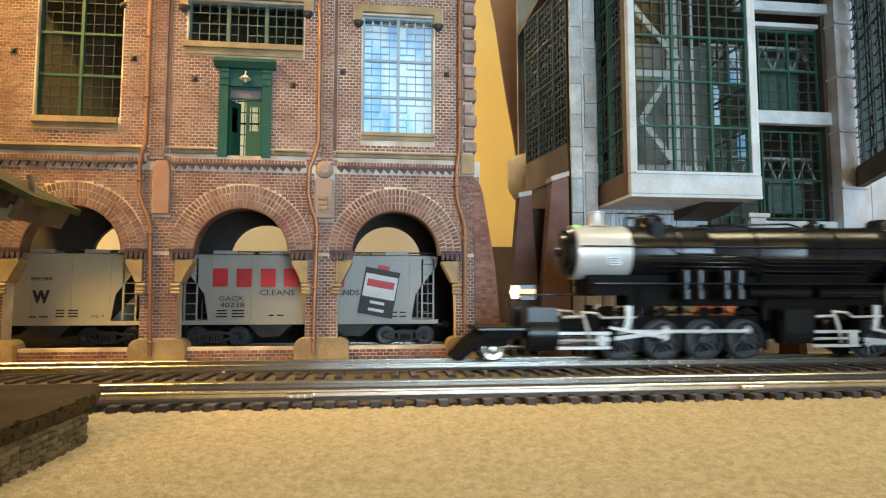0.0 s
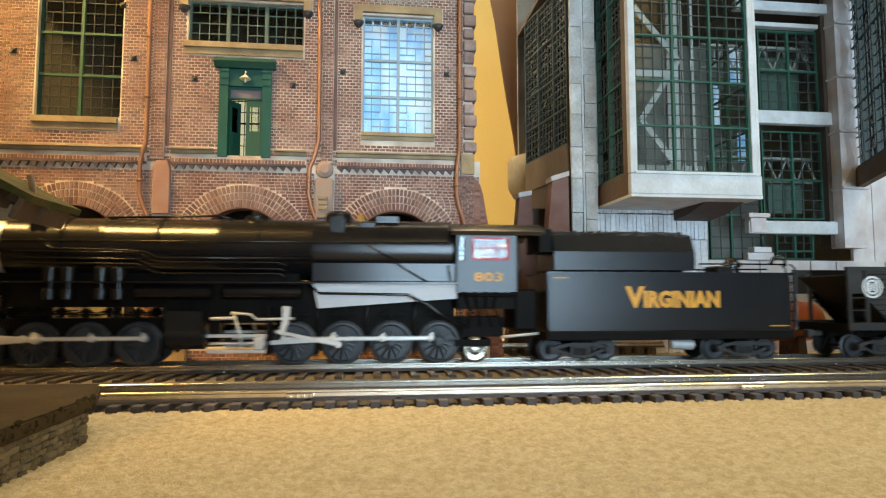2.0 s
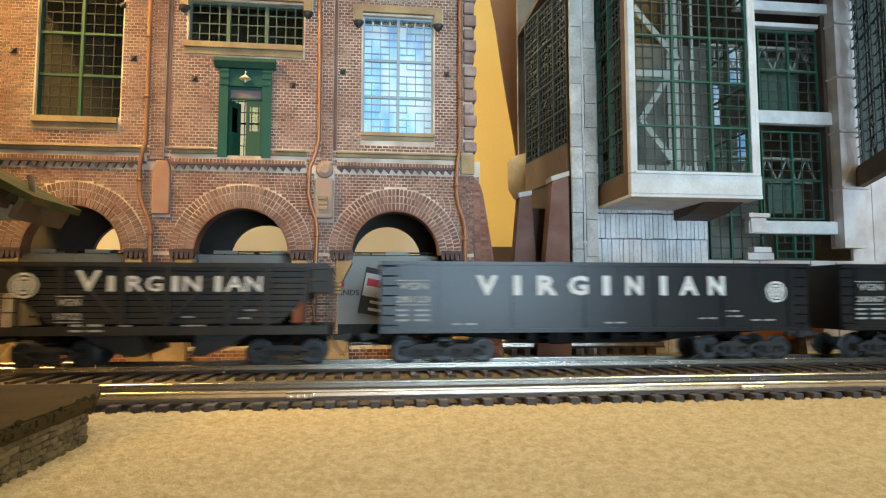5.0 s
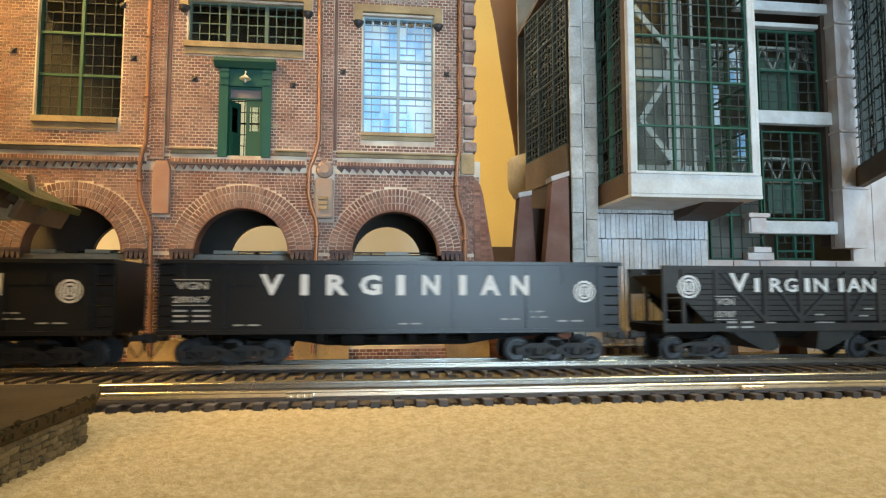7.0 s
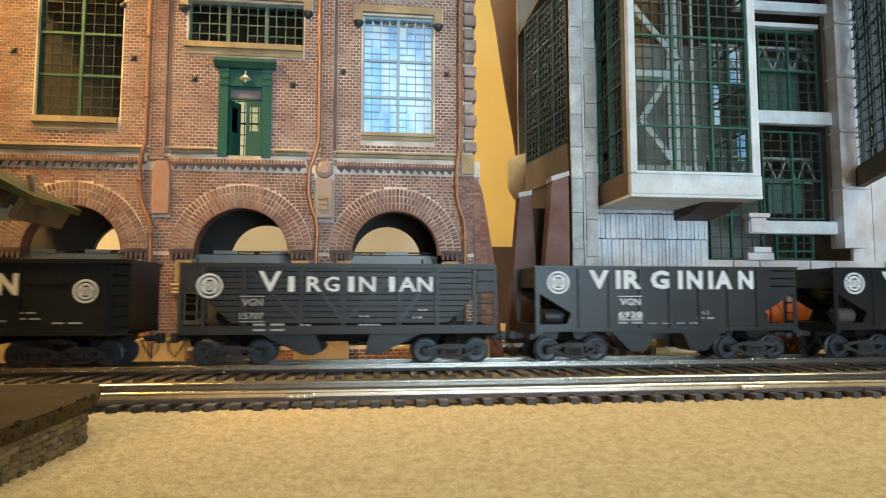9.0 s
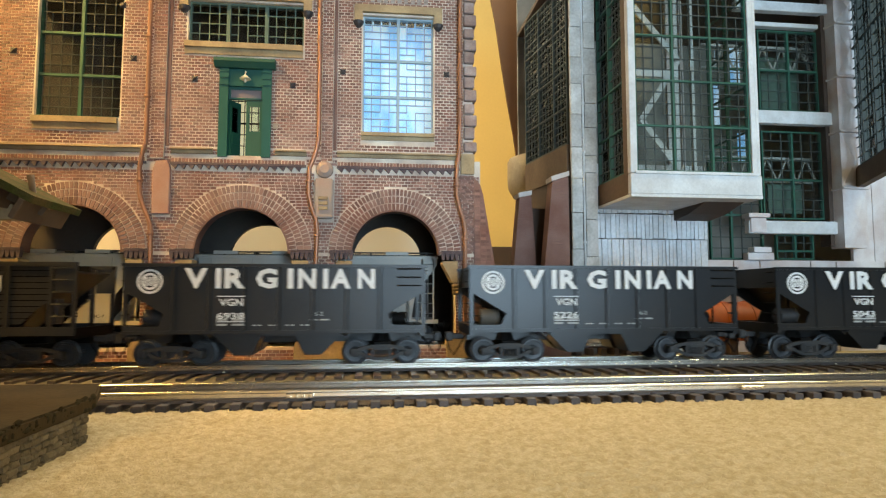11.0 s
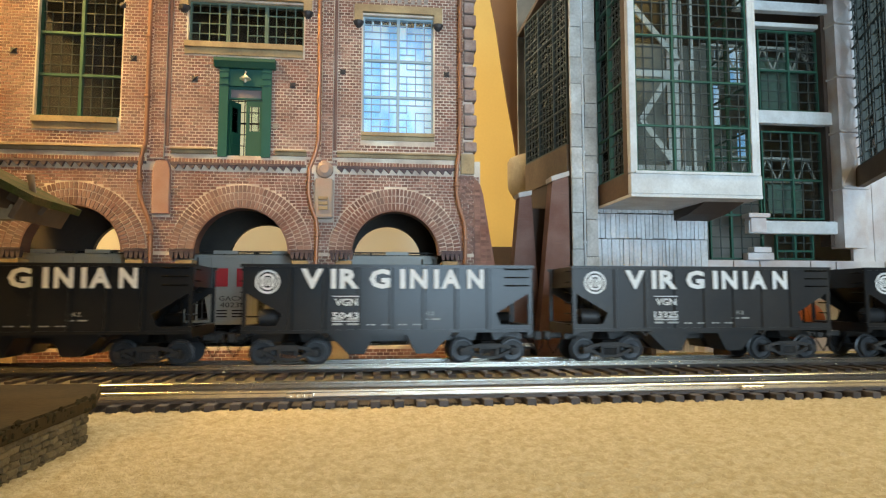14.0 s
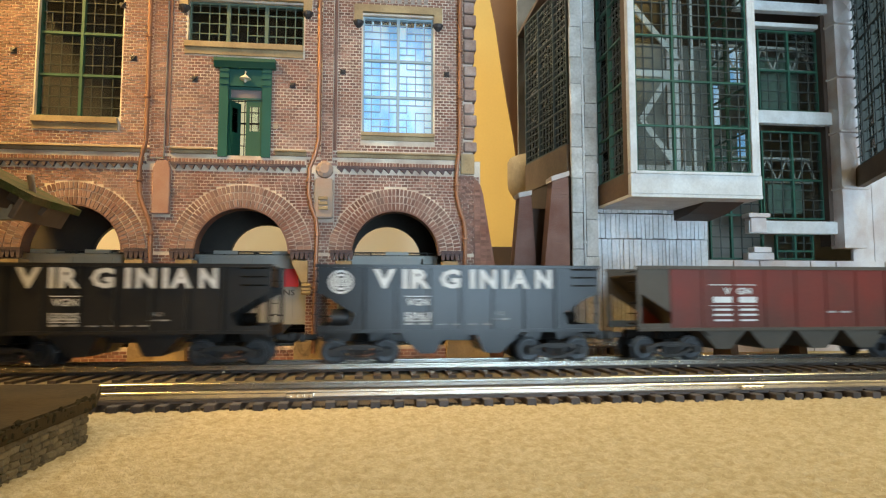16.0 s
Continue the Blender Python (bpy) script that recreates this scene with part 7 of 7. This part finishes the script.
for u, nm in ((-0.554, "leading_wheelset"), (-0.1085, "trailing_wheelset")):
    bm = bmesh.new()
    box(bm, -0.016, -0.02, 0.012, 0.012, 0.02, 0.017)
    tr = part("pony_truck", bm, FRAME_BLACK, engine)
    tr.location = (at(u), 0, 0)
    o = new(nm, SMALL)
    o.parent = tr
    o.matrix_basis = pose(0, 0, 0.0088)
    o["label"] = "polished small wheels"
    SPIN.append((o, 0.0088, 0, 0.0088, 0.4, U_ENGINE))

# ---- tender ----
U_TENDER = -0.0565
tender = thing("tender", "black tender heaped with coal behind the locomotive", "tender", U_TENDER, 0, 0.01)
TRAIN.append((tender, U_TENDER))
TL, TW = 0.2, 0.0312
bm = bmesh.new()
box(bm, 0.001, -TW, 0.0234, TL - 0.003, TW, 0.0665)
bevelled(bm, 0.0012, 2)
part("tank", bm, TENDER_BLACK, tender, "black riveted water tank")
bm = bmesh.new()
for k in range(12):
    x = 0.006 + k * 0.0168
    for j in range(18):
        box(bm, x - 0.0003, -TW - 0.00025, 0.026 + j * 0.0021, x + 0.0003, -TW + 0.0002, 0.0266 + j * 0.0021)
for j in range(90):
    box(bm, 0.004 + j * 0.0021, -TW - 0.00025, 0.0632, 0.0046 + j * 0.0021, -TW + 0.0002, 0.0638)
part("rivets", bm, TENDER_BLACK, tender)
bm = bmesh.new()
box(bm, 0.0, -TW - 0.001, 0.0165, TL - 0.002, TW + 0.001, 0.0232)
bevelled(bm, 0.0006)
part("frame", bm, FRAME_BLACK, tender)
bm = bmesh.new()
box(bm, 0.0, -TW - 0.0008, 0.0655, TL - 0.002, -TW + 0.001, 0.0678)
box(bm, 0.0, TW - 0.001, 0.0655, TL - 0.002, TW + 0.0008, 0.0678)
part("top_rim", bm, TENDER_BLACK, tender)
bm = bmesh.new()
prism(bm, [(-0.025, 0.0695), (0.025, 0.0695), (0.025, 0.0835), (0.0195, 0.0965), (0.015, 0.0985), (-0.015, 0.0985), (-0.0195, 0.0965), (-0.025, 0.0835)], 0.008, 0.121, "yz")
part("coal_bunker", bm, TENDER_BLACK, tender, "black coal bunker with sloped sides")
bm = bmesh.new()
prism(bm, [(-0.02, 0.0835), (0.02, 0.0835), (0.02, 0.101), (0.0, 0.104), (-0.02, 0.101)], -0.002, 0.0078, "yz")
part("bunker_hood", bm, FRAME_BLACK, tender)
bm = bmesh.new()
for k in range(8):
    box(bm, 0.012 + k * 0.014, -0.0235, 0.0667, 0.014 + k * 0.014, 0.0235, 0.0695)
part("bunker_supports", bm, FRAME_BLACK, tender)
bm = bmesh.new()
random.seed(51)
for k in range(420):
    x, yy = random.uniform(0.01, 0.119), random.uniform(-0.0175, 0.0175)
    q = random.uniform(0.0012, 0.0026)
    m = pose(x, yy, 0.0985 + random.uniform(0.0, 0.0022) * (1 - abs(yy) / 0.03), random.uniform(0, 90), random.uniform(0, 90), random.uniform(0, 90)) @ Matrix.Diagonal((q, q * 0.8, q * 0.7, 1))
    bmesh.ops.create_cube(bm, size=1, matrix=m)
part("coal", bm, COAL, tender, "heap of black coal")
bm = bmesh.new()
lathe(bm, [(0, 0.0085), (0.002, 0.0085), (0.0024, 0.006), (0.006, 0.0055), (0.0066, 0.0075), (0.0095, 0.0075), (0.0102, 0.0055), (0.0135, 0.0045), (0.0142, 0.002)], (0.163, -0.006, 0.0668), (0, 0, 1), 18)
part("water_hatch", bm, LOCO_BLACK, tender, "round black water hatch", True)
bm = bmesh.new()
box(bm, 0.142, -0.02, 0.0668, 0.156, 0.0, 0.0735)
bevelled(bm, 0.001)
part("deck_box", bm, LOCO_BLACK, tender)
bm = bmesh.new()
tube(bm, [(0.124, -0.026, 0.0668), (0.124, -0.026, 0.0745), (0.195, -0.026, 0.0745)], 0.0007, 6)
tube(bm, [(0.128, -0.012, 0.0705), (0.19, -0.012, 0.0712)], 0.0007, 6)
tube(bm, [(0.183, -0.027, 0.0745), (0.185, -0.027, 0.079), (0.19, -0.027, 0.0812), (0.1945, -0.027, 0.079), (0.1955, -0.027, 0.073)], 0.0013, 6)
part("deck_rails", bm, LOCO_BLACK, tender)
bm = bmesh.new()
for yy in (-0.028, -0.017):
    tube(bm, [(0.1985, yy, 0.0225), (0.2025, yy, 0.024), (0.2025, yy, 0.0715), (0.1985, yy, 0.0745)], 0.0008, 6)
for k in range(6):
    tube(bm, [(0.2025, -0.028, 0.03 + k * 0.0075), (0.2025, -0.017, 0.03 + k * 0.0075)], 0.0006, 5)
part("rear_ladder", bm, LOCO_BLACK, tender, "black rear ladder")
for ch, x, w, h in (("V", 0.0, 0.0155, 0.0165), ("IRGINIAN", 0.0145, 0.0612, 0.0132)):
    text("lettering", ch, YELLOW_LETTER, tender, 0.0608 + x, -TW - 0.0003, 0.0405 if h < 0.015 else 0.0405, h, w, weight=0.05)
bm = bmesh.new()
box(bm, 0.178, -TW - 0.0002, 0.0262, 0.193, -TW, 0.0269)
box(bm, 0.005, -TW - 0.0002, 0.0628, 0.0165, -TW, 0.0635)
part("small_marks", bm, YELLOW_LETTER, tender, "thin yellow marks")
bm = bmesh.new()
lathe(bm, [(0, 0.003), (0.001, 0.0042), (0.018, 0.0042), (0.019, 0.003)], (0.102, -0.018, 0.0125), (1, 0, -0.05), 14)
part("air_tank", bm, ROD, tender, "pale metal tank under the frame", True)
bogie(tender, 0.0275, 0.0425, FRAME_TENDER, offset=U_TENDER)
bogie(tender, 0.1605, 0.0425, FRAME_TENDER, offset=U_TENDER)
coupler(tender, TL - 0.002, 1)

# ---- covered hoppers standing inside the arcade ----
PALE_GREY = make("pale_grey_car_paint", (0.33, 0.34, 0.32), 0.5, spots=(0.24, 0.24, 0.22), spot_scale=25, grain=0.1, bump=0.05)
PALE_CREAM = make("pale_cream_car_paint", (0.5, 0.47, 0.36), 0.5, spots=(0.38, 0.35, 0.26), spot_scale=25, grain=0.1, bump=0.05)
RED_LETTER = make("red_lettering", (0.5, 0.02, 0.03), 0.5, grain=0.06, bump=0)
DARK_LETTER = make("dark_lettering", (0.03, 0.025, 0.025), 0.6, grain=0.1, bump=0)


def covered_hopper(x, L, mat, label):
    H0, H1, W = 0.0245, 0.085, 0.031
    car = thing("covered_hopper_car", label, "hopper car", x, 0.147, 0.0125, "covered hoppers inside the arcade")
    for s in (-1, 1):
        bm = bmesh.new()
        prism(bm, [(0.022, H1 - 0.036), (0.026, H0), (L - 0.026, H0), (L - 0.022, H1 - 0.036), (L - 0.001, H1 - 0.008), (L - 0.001, H1), (0.001, H1), (0.001, H1 - 0.008)], *sorted((s * W, s * (W - 0.0012))))
        part("side_sheet", bm, mat, car)
        for k in range(6):
            xx = 0.027 + k * (L - 0.054) / 5
            bm = bmesh.new()
            box(bm, xx - 0.0008, *sorted((s * W, s * (W + 0.0009)))[:1], H0 + 0.001, xx + 0.0008, sorted((s * W, s * (W + 0.0009)))[1], H1 - 0.001)
            part("rib", bm, mat, car)
        bm = bmesh.new()
        box(bm, 0.0, *sorted((s * (W + 0.0012), s * (W - 0.002)))[:1], H1 - 0.002, L, sorted((s * (W + 0.0012), s * (W - 0.002)))[1], H1 + 0.0006)
        part("top_chord", bm, mat, car)
        bm = bmesh.new()
        box(bm, 0.0, *sorted((s * (W + 0.0012), s * (W - 0.002)))[:1], H0 - 0.004, L, sorted((s * (W + 0.0012), s * (W - 0.002)))[1], H0)
        part("side_sill", bm, mat, car)
        for xa, xb in ((0.0045, 0.0155), (L - 0.0155, L - 0.0045)):
            bm = bmesh.new()
            for xx in (xa, xb):
                box(bm, xx - 0.0008, min(s * W, s * (W - 0.0016)), H0, xx + 0.0008, max(s * W, s * (W - 0.0016)), H1)
            for k in range(6):
                z = H0 + 0.006 + k * 0.0095
                tube(bm, [(xa, s * (W + 0.0002), z), (xb, s * (W + 0.0002), z)], 0.0005, 5)
            part("end_ladder", bm, mat, car)
    for a, b in ((0.002, 0.05), (L - 0.002, L - 0.05)):
        bm = bmesh.new()
        prism(bm, [(a, H1 - 0.006), (b, H0 - 0.002), (b, H0 - 0.0032), (a, H1 - 0.0075)], -W + 0.001, W - 0.001)
        part("slope_sheet", bm, TRUCK_GREY, car)
    bm = bmesh.new()
    prism(bm, [(-W, H1), (W, H1), (W * 0.6, H1 + 0.0022), (-W * 0.6, H1 + 0.0022)], 0.001, L - 0.001, "yz")
    part("roof", bm, mat, car)
    bm = bmesh.new()
    for yy in (-0.02, -0.014, 0.014, 0.02):
        box(bm, 0.004, yy - 0.002, H1 + 0.0042, L - 0.004, yy + 0.002, H1 + 0.005)
    for k in range(9):
        xx = 0.01 + k * (L - 0.02) / 8
        box(bm, xx - 0.001, -0.024, H1 + 0.0005, xx + 0.001, 0.024, H1 + 0.0042)
    part("roof_walk", bm, TRUCK_GREY, car, "grey roof walk")
    for k in range(4):
        xx = 0.04 + k * (L - 0.08) / 3
        bm = bmesh.new()
        lathe(bm, [(0, 0.0075), (0.0035, 0.0075), (0.0042, 0.005)], (xx, -0.006, H1 + 0.0015), (0, 0, 1), 14)
        box(bm, xx - 0.011, -0.0295, H1 + 0.0015, xx + 0.011, -0.0265, H1 + 0.0048)
        part("hatch", bm, mat, car)
    for x0, x1 in ((0.058, 0.105), (L - 0.105, L - 0.058)):
        bm = bmesh.new()
        m = (x0 + x1) / 2
        prism(bm, [(x0, H0 - 0.001), (x1, H0 - 0.001), (m + 0.009, H0 - 0.0155), (m - 0.009, H0 - 0.0155)], -W + 0.004, W - 0.004)
        part("outlet_hopper", bm, TRUCK_GREY, car)
    bm = bmesh.new()
    box(bm, 0.002, -0.004, 0.0155, L - 0.002, 0.004, 0.0235)
    part("underframe", bm, FRAME_BLACK, car)
    for xx in (0.031, L - 0.031):
        tr_bm = bmesh.new()
        box(tr_bm, -0.005, -0.02, 0.0095, 0.005, 0.02, 0.016)
        tr = part("truck", tr_bm, FRAME_BLACK, car)
        tr.location = (xx, 0, 0)
        for s in (0, 180):
            o = new("sideframe", FRAME_FOUR)
            o.parent = tr
            o.matrix_basis = pose(0, 0, 0, 0, 0, s)
        for d in (-0.01925, 0.01925):
            o = new("wheelset", WHEEL_33)
            o.parent = tr
            o.matrix_basis = pose(d, 0, 0.0087)
    coupler(car, 0.0, -1)
    coupler(car, L, 1)
    return car


grey_car = covered_hopper(-0.1775, 0.241, PALE_GREY, "pale grey covered hopper car with red and black markings")
cream_car = covered_hopper(-0.4345, 0.223, PALE_CREAM, "pale cream covered hopper car with black lettering")
yf = -0.0323
# plain red blocks in place of the maker's name
for x0 in (0.030, 0.0515, 0.0735, 0.0945, 0.116, 0.1375):
    bm = bmesh.new()
    box(bm, x0, yf - 0.0008, 0.0558, x0 + 0.0135, yf - 0.0006, 0.0728)
    bevelled(bm, 0.00008)
    part("red_block", bm, RED_LETTER, grey_car, "plain red painted block")
text("slogan", "CLEANS", DARK_LETTER, grey_car, 0.0728, yf - 0.0006, 0.0478, 0.0052, 0.032)
text("slogan", "HANDS", DARK_LETTER, grey_car, 0.139, yf - 0.0006, 0.0478, 0.0052, 0.026)
text("mark", "GACX", DARK_LETTER, grey_car, 0.036, yf - 0.0006, 0.0428, 0.0042, 0.022)
text("mark", "40238", DARK_LETTER, grey_car, 0.037, yf - 0.0006, 0.0366, 0.0045, 0.022)
data_bars(grey_car, 0.034, 0.033, yf - 0.0006, 0.025, 3, FRAME_BLACK, gap=0.0028, h=0.0011)
data_bars(grey_car, 0.081, 0.0285, yf - 0.0006, 0.014, 1, FRAME_BLACK, h=0.0012)
data_bars(grey_car, 0.196, 0.031, yf - 0.0006, 0.014, 2, FRAME_BLACK, h=0.0011)
# painted can, as plain shapes
can = new("painted_can")
can.parent = grey_car
can.matrix_basis = pose(0.184, yf - 0.0012, 0.0505, 0, 10.5, 0)
for nm, pts, m, lift in (("can_body", [(-0.0165, -0.0225), (0.0165, -0.0225), (0.0165, 0.022), (-0.0165, 0.022)], DARK_LETTER, 0.0), ("can_label", [(-0.0155, -0.0055), (0.0155, -0.0055), (0.0155, 0.0165), (-0.0155, 0.0165)], WHITE_LETTER, 0.0002), ("can_cap", [(-0.0055, 0.0222), (0.0055, 0.0222), (0.0055, 0.026), (-0.0055, 0.026)], RED_LETTER, 0.0), ("can_red_bar", [(-0.013, 0.0045), (0.013, 0.0045), (0.013, 0.0115), (-0.013, 0.0115)], RED_LETTER, 0.0004), ("can_white_bar", [(-0.007, -0.0115), (0.007, -0.0115), (0.007, -0.0088), (-0.007, -0.0088)], WHITE_LETTER, 0.0003), ("can_white_bar", [(-0.0075, -0.0185), (0.0075, -0.0185), (0.0075, -0.0158), (-0.0075, -0.0158)], WHITE_LETTER, 0.0003)):
    bm = bmesh.new()
    prism(bm, pts, -lift - 0.0002, -lift)
    part(nm, bm, m, can)
text("road_name", "WESTERN", DARK_LETTER, cream_car, 0.1285, yf - 0.0006, 0.0612, 0.0028, 0.0182)
text("road_letter", "W", DARK_LETTER, cream_car, 0.1305, yf - 0.0006, 0.0405, 0.0118, 0.0148, weight=0.05)
text("class_mark", "HC-7", DARK_LETTER, cream_car, 0.182, yf - 0.0006, 0.0275, 0.0026, 0.0105)
data_bars(cream_car, 0.151, 0.0335, yf - 0.0006, 0.019, 3, DARK_LETTER, gap=0.0027, h=0.0012)
data_bars(cream_car, 0.1285, 0.0278, yf - 0.0006, 0.016, 1, DARK_LETTER, h=0.0012)


# ---- movement ----
def motions():
    for ob, u in TRAIN:
        walk(ob, [(k / 10, pose(u - travel(k / 10), 0, 0.01)) for k in range(161)])
    times = [k / FPS for k in range(0, 481)]
    gone = [travel(t) - S0 for t in times]
    for ob, r, x, z, start, offset in SPIN:
        walk(ob, [(t, pose(x, 0, z, 0, math.degrees(-g / r + start), 0)) for t, g in zip(times, gone)])
    pairs = list(zip(times, gone))[::2]
    for ob, x, phase in ROLL:
        walk(ob, [(t, pose(x, 0, RD, 0, -(phase + g * turn), 0)) for t, g in pairs])
    for kind, ob, x, y, phase, extra in RODS:
        rows = []
        for t, g in pairs:
            a = radians(phase + g * turn)
            px, pz = x + CRANK * math.cos(a), RD + CRANK * math.sin(a)
            if kind == "side":
                m = pose(px, y, pz)
            elif kind == "ecc":
                ax, az = x + CRANK * 0.5 * math.cos(a + 1.2), RD + CRANK * 0.5 * math.sin(a + 1.2) + 0.002
                m = pose(ax, y, az, 0, -math.degrees(math.atan2(az - extra[1], ax - extra[0])), 0)
            else:
                zc = 0.016
                xc = px - math.sqrt(extra ** 2 - (pz - zc) ** 2)
                m = pose(xc, y, zc) if kind == "cross" else pose(px, y, pz, 0, -math.degrees(math.atan2(pz - zc, px - xc)), 0)
            rows.append((t, m))
        walk(ob, rows)


# ---- bricks of the brick building, last ----
def arch_holes(z0, z1):
    """Where the arches and their ring of voussoirs leave no coursed brick."""
    out = []
    for cx, r in ARCHES:
        R, h = r + 0.0198, max(0.0, z0 - SPRING)
        if h < R:
            w = math.sqrt(R * R - h * h)
            out.append((cx - w, cx + w))
    return out


def coursed(x0, x1, z0, z1, y, holes, bw=0.0056, bh=0.0028, gap=0.0006):
    """Bricks in running bond as (x0, x1, z0, z1, y) with the openings left free."""
    out = []
    rows = int((z1 - z0) / bh)
    for j in range(rows):
        a, b = z0 + j * bh, z0 + (j + 1) * bh
        cuts = sorted(holes(a, b))
        spans, left = [], x0
        for c, d in cuts:
            if d <= left or c >= x1:
                continue
            if c > left:
                spans.append((left, min(c, x1)))
            left = max(left, d)
        if left < x1:
            spans.append((left, x1))
        for s, e in spans:
            x = s - (bw / 2 if j % 2 else 0.0)
            while x < e:
                p, q = max(x, s), min(x + bw, e)
                if q - p > 0.0013:
                    out.append((p + gap / 2, q - gap / 2, a + gap / 2, b - gap / 2, y))
                x += bw
    return out


def rect_holes(rects):
    def f(a, b):
        return [(r[0], r[1]) for r in rects if r[2] < b and r[3] > a]
    return f


margin = 0.001
rects = [(w[0] - margin, w[1] + margin, w[2] - 0.012, w[3] + 0.001) for k, w in WINDOWS.items() if k != "door"]
d = WINDOWS["door"]
rects += [(d[0] - 0.0002, d[1] + 0.0002, 0.18, 0.2755), (-0.0195, 0.0645, 0.316, 0.333), (-0.1763, -0.0572, 0.322, 0.339)]
rects += [(p[0] - 0.0, p[1] + 0.0035, 0.18, 0.38) for p in PILASTERS]
laid = []
laid += coursed(-0.36, 0.084, 0.1932, 0.368, 0.0, rect_holes(rects), gap=0.0008)
low = rect_holes([(-0.1935, -0.1785, 0.13, 0.18), (-0.0535, -0.0355, 0.129, 0.18)])
laid += coursed(-0.345, 0.099, 0.0985, 0.172, 0.0, lambda a, b: low(a, b) + arch_holes(a, b))
laid += coursed(-0.36, 0.08, 0.1786, 0.1862, -0.001, rect_holes([(-0.2, -0.179, 0, 1), (-0.061, -0.033, 0, 1)]), bw=0.003, bh=0.0038)
for x0, x1 in PILASTERS:
    laid += coursed(x0, x1, 0.182, 0.37, -0.003, rect_holes([]), bw=0.0058)
laid += coursed(-0.2, -0.179, 0.1786, 0.1862, 0.0, rect_holes([])) + coursed(-0.061, -0.033, 0.1786, 0.1862, 0.0, rect_holes([])) + coursed(-0.36, 0.084, 0.1862, 0.1946, 0.0, rect_holes([(d[0], d[1], 0.18, 0.27)])) + coursed(0.08, 0.094, 0.1, 0.1735, 0.0, rect_holes([]))
for x0, x1 in PIERS:
    laid += coursed(x0, x1, 0.023, 0.0975, 0.0, rect_holes([]))
for (a, b), (c, e) in zip(PIERS, PIERS[1:]):
    laid += coursed(b + 0.0075, c - 0.0078, 0.0025, 0.0148, 0.003, rect_holes([]), bw=0.0062, bh=0.0031)
# battered corner buttress
for j in range(56):
    z = 0.0025 + j * 0.0028
    f = z / 0.16
    laid += [(p, q, r, s, -0.001) for p, q, r, s, t in coursed(0.0942, 0.1205 - 0.0205 * f ** 1.3, z, z + 0.00281, -0.001, rect_holes([]))]

random.seed(41)
near = [b for b in laid if -0.183 < b[0] < -0.07 and 0.194 < b[2] < 0.278 and b[1] - b[0] > 0.0049][:290]
chosen = set(near)
bm = bmesh.new()
box(bm, -0.5, 0.0, -0.5, 0.5, 1.0, 0.5)
brick_mesh = mesh_of("brick", bm, make("single_brick", (0.175, 0.074, 0.052), 0.85, spots=(0.31, 0.2, 0.165), spot_scale=24, spot_amount=0.8, grain=0.3, grain_scale=1200, bump=0.5, random=0.35, spread=0.2))
for x0, x1, z0, z1, y in near:
    o = new("brick", brick_mesh)
    o.parent = brick_house
    out = random.uniform(0.0002, 0.0006)
    o.matrix_basis = pose((x0 + x1) / 2, y - out, (z0 + z1) / 2) @ Matrix.Diagonal((x1 - x0, out, z1 - z0, 1))
verts, quads = [], []
for b in laid:
    if b in chosen:
        continue
    x0, x1, z0, z1, y = b
    t = y - random.uniform(0.0002, 0.0006)
    j = [random.uniform(-0.00012, 0.00012) for _ in range(4)]
    i = len(verts)
    verts += [(x0 + j[0], t, z0 + j[1]), (x1 + j[2], t, z0 + j[1]), (x1 + j[2], t, z1 + j[3]), (x0 + j[0], t, z1 + j[3]), (x0, y, z0), (x1, y, z0), (x1, y, z1), (x0, y, z1)]
    quads += [(i, i + 1, i + 2, i + 3), (i + 1, i, i + 4, i + 5), (i + 2, i + 1, i + 5, i + 6), (i + 3, i + 2, i + 6, i + 7), (i, i + 3, i + 7, i + 4)]
me = bpy.data.meshes.new("brickwork")
me.from_pydata(verts, [], quads)
me.materials.append(BRICK)
o = new("brickwork", me)
o.parent = brick_house
tagged(o, "coursed red-brown bricks with pale joints", kind="stuff")

ARCH_MORTAR = make("worn_arch_mortar", (0.64, 0.55, 0.46), 0.95, spots=(0.3, 0.21, 0.17), spot_scale=60, spot_amount=0.9, grain=0.3, bump=0.5)
# voussoirs: rings of radial bricks round each arch
for cx, r in ARCHES:
    bm = bmesh.new()
    prism(bm, arch_points(cx, r + 0.0198, SPRING, 32) + arch_points(cx, r + 0.0002, SPRING, 32)[::-1], -0.0017, -0.0002)
    part("arch_bed", bm, ARCH_MORTAR, brick_house, "pale mortar between the arch bricks")
    for ring, (r0, r1, count) in enumerate(((r, r + 0.0061, 38), (r + 0.0069, r + 0.0127, 44), (r + 0.0135, r + 0.0195, 50))):
        bm = bmesh.new()
        da = math.pi / count
        rm, w = (r0 + r1) / 2, (r0 + r1) / 2 * da - 0.00095
        box(bm, -w / 2, -0.0022 - 0.0005 * (ring == 0), -(r1 - r0) / 2, w / 2, 0.0006, (r1 - r0) / 2)
        shared = mesh_of("voussoir", bm, make("voussoir_brick", (0.165, 0.074, 0.054), 0.85, spots=(0.27, 0.18, 0.15), spot_scale=35, spot_amount=0.7, grain=0.3, grain_scale=1200, bump=0.5, random=0.3) if cx == ARCHES[0][0] and ring == 0 else bpy.data.materials["voussoir_brick"])
        for k in range(count):
            a = (k + 0.5) * da
            o = new("voussoir", shared)
            o.parent = brick_house
            o.matrix_basis = pose(cx + rm * math.cos(a), random.uniform(-0.0003, 0.0003), SPRING + rm * math.sin(a), 0, 90 - math.degrees(a) + random.uniform(-1.2, 1.2), 0)

motions()
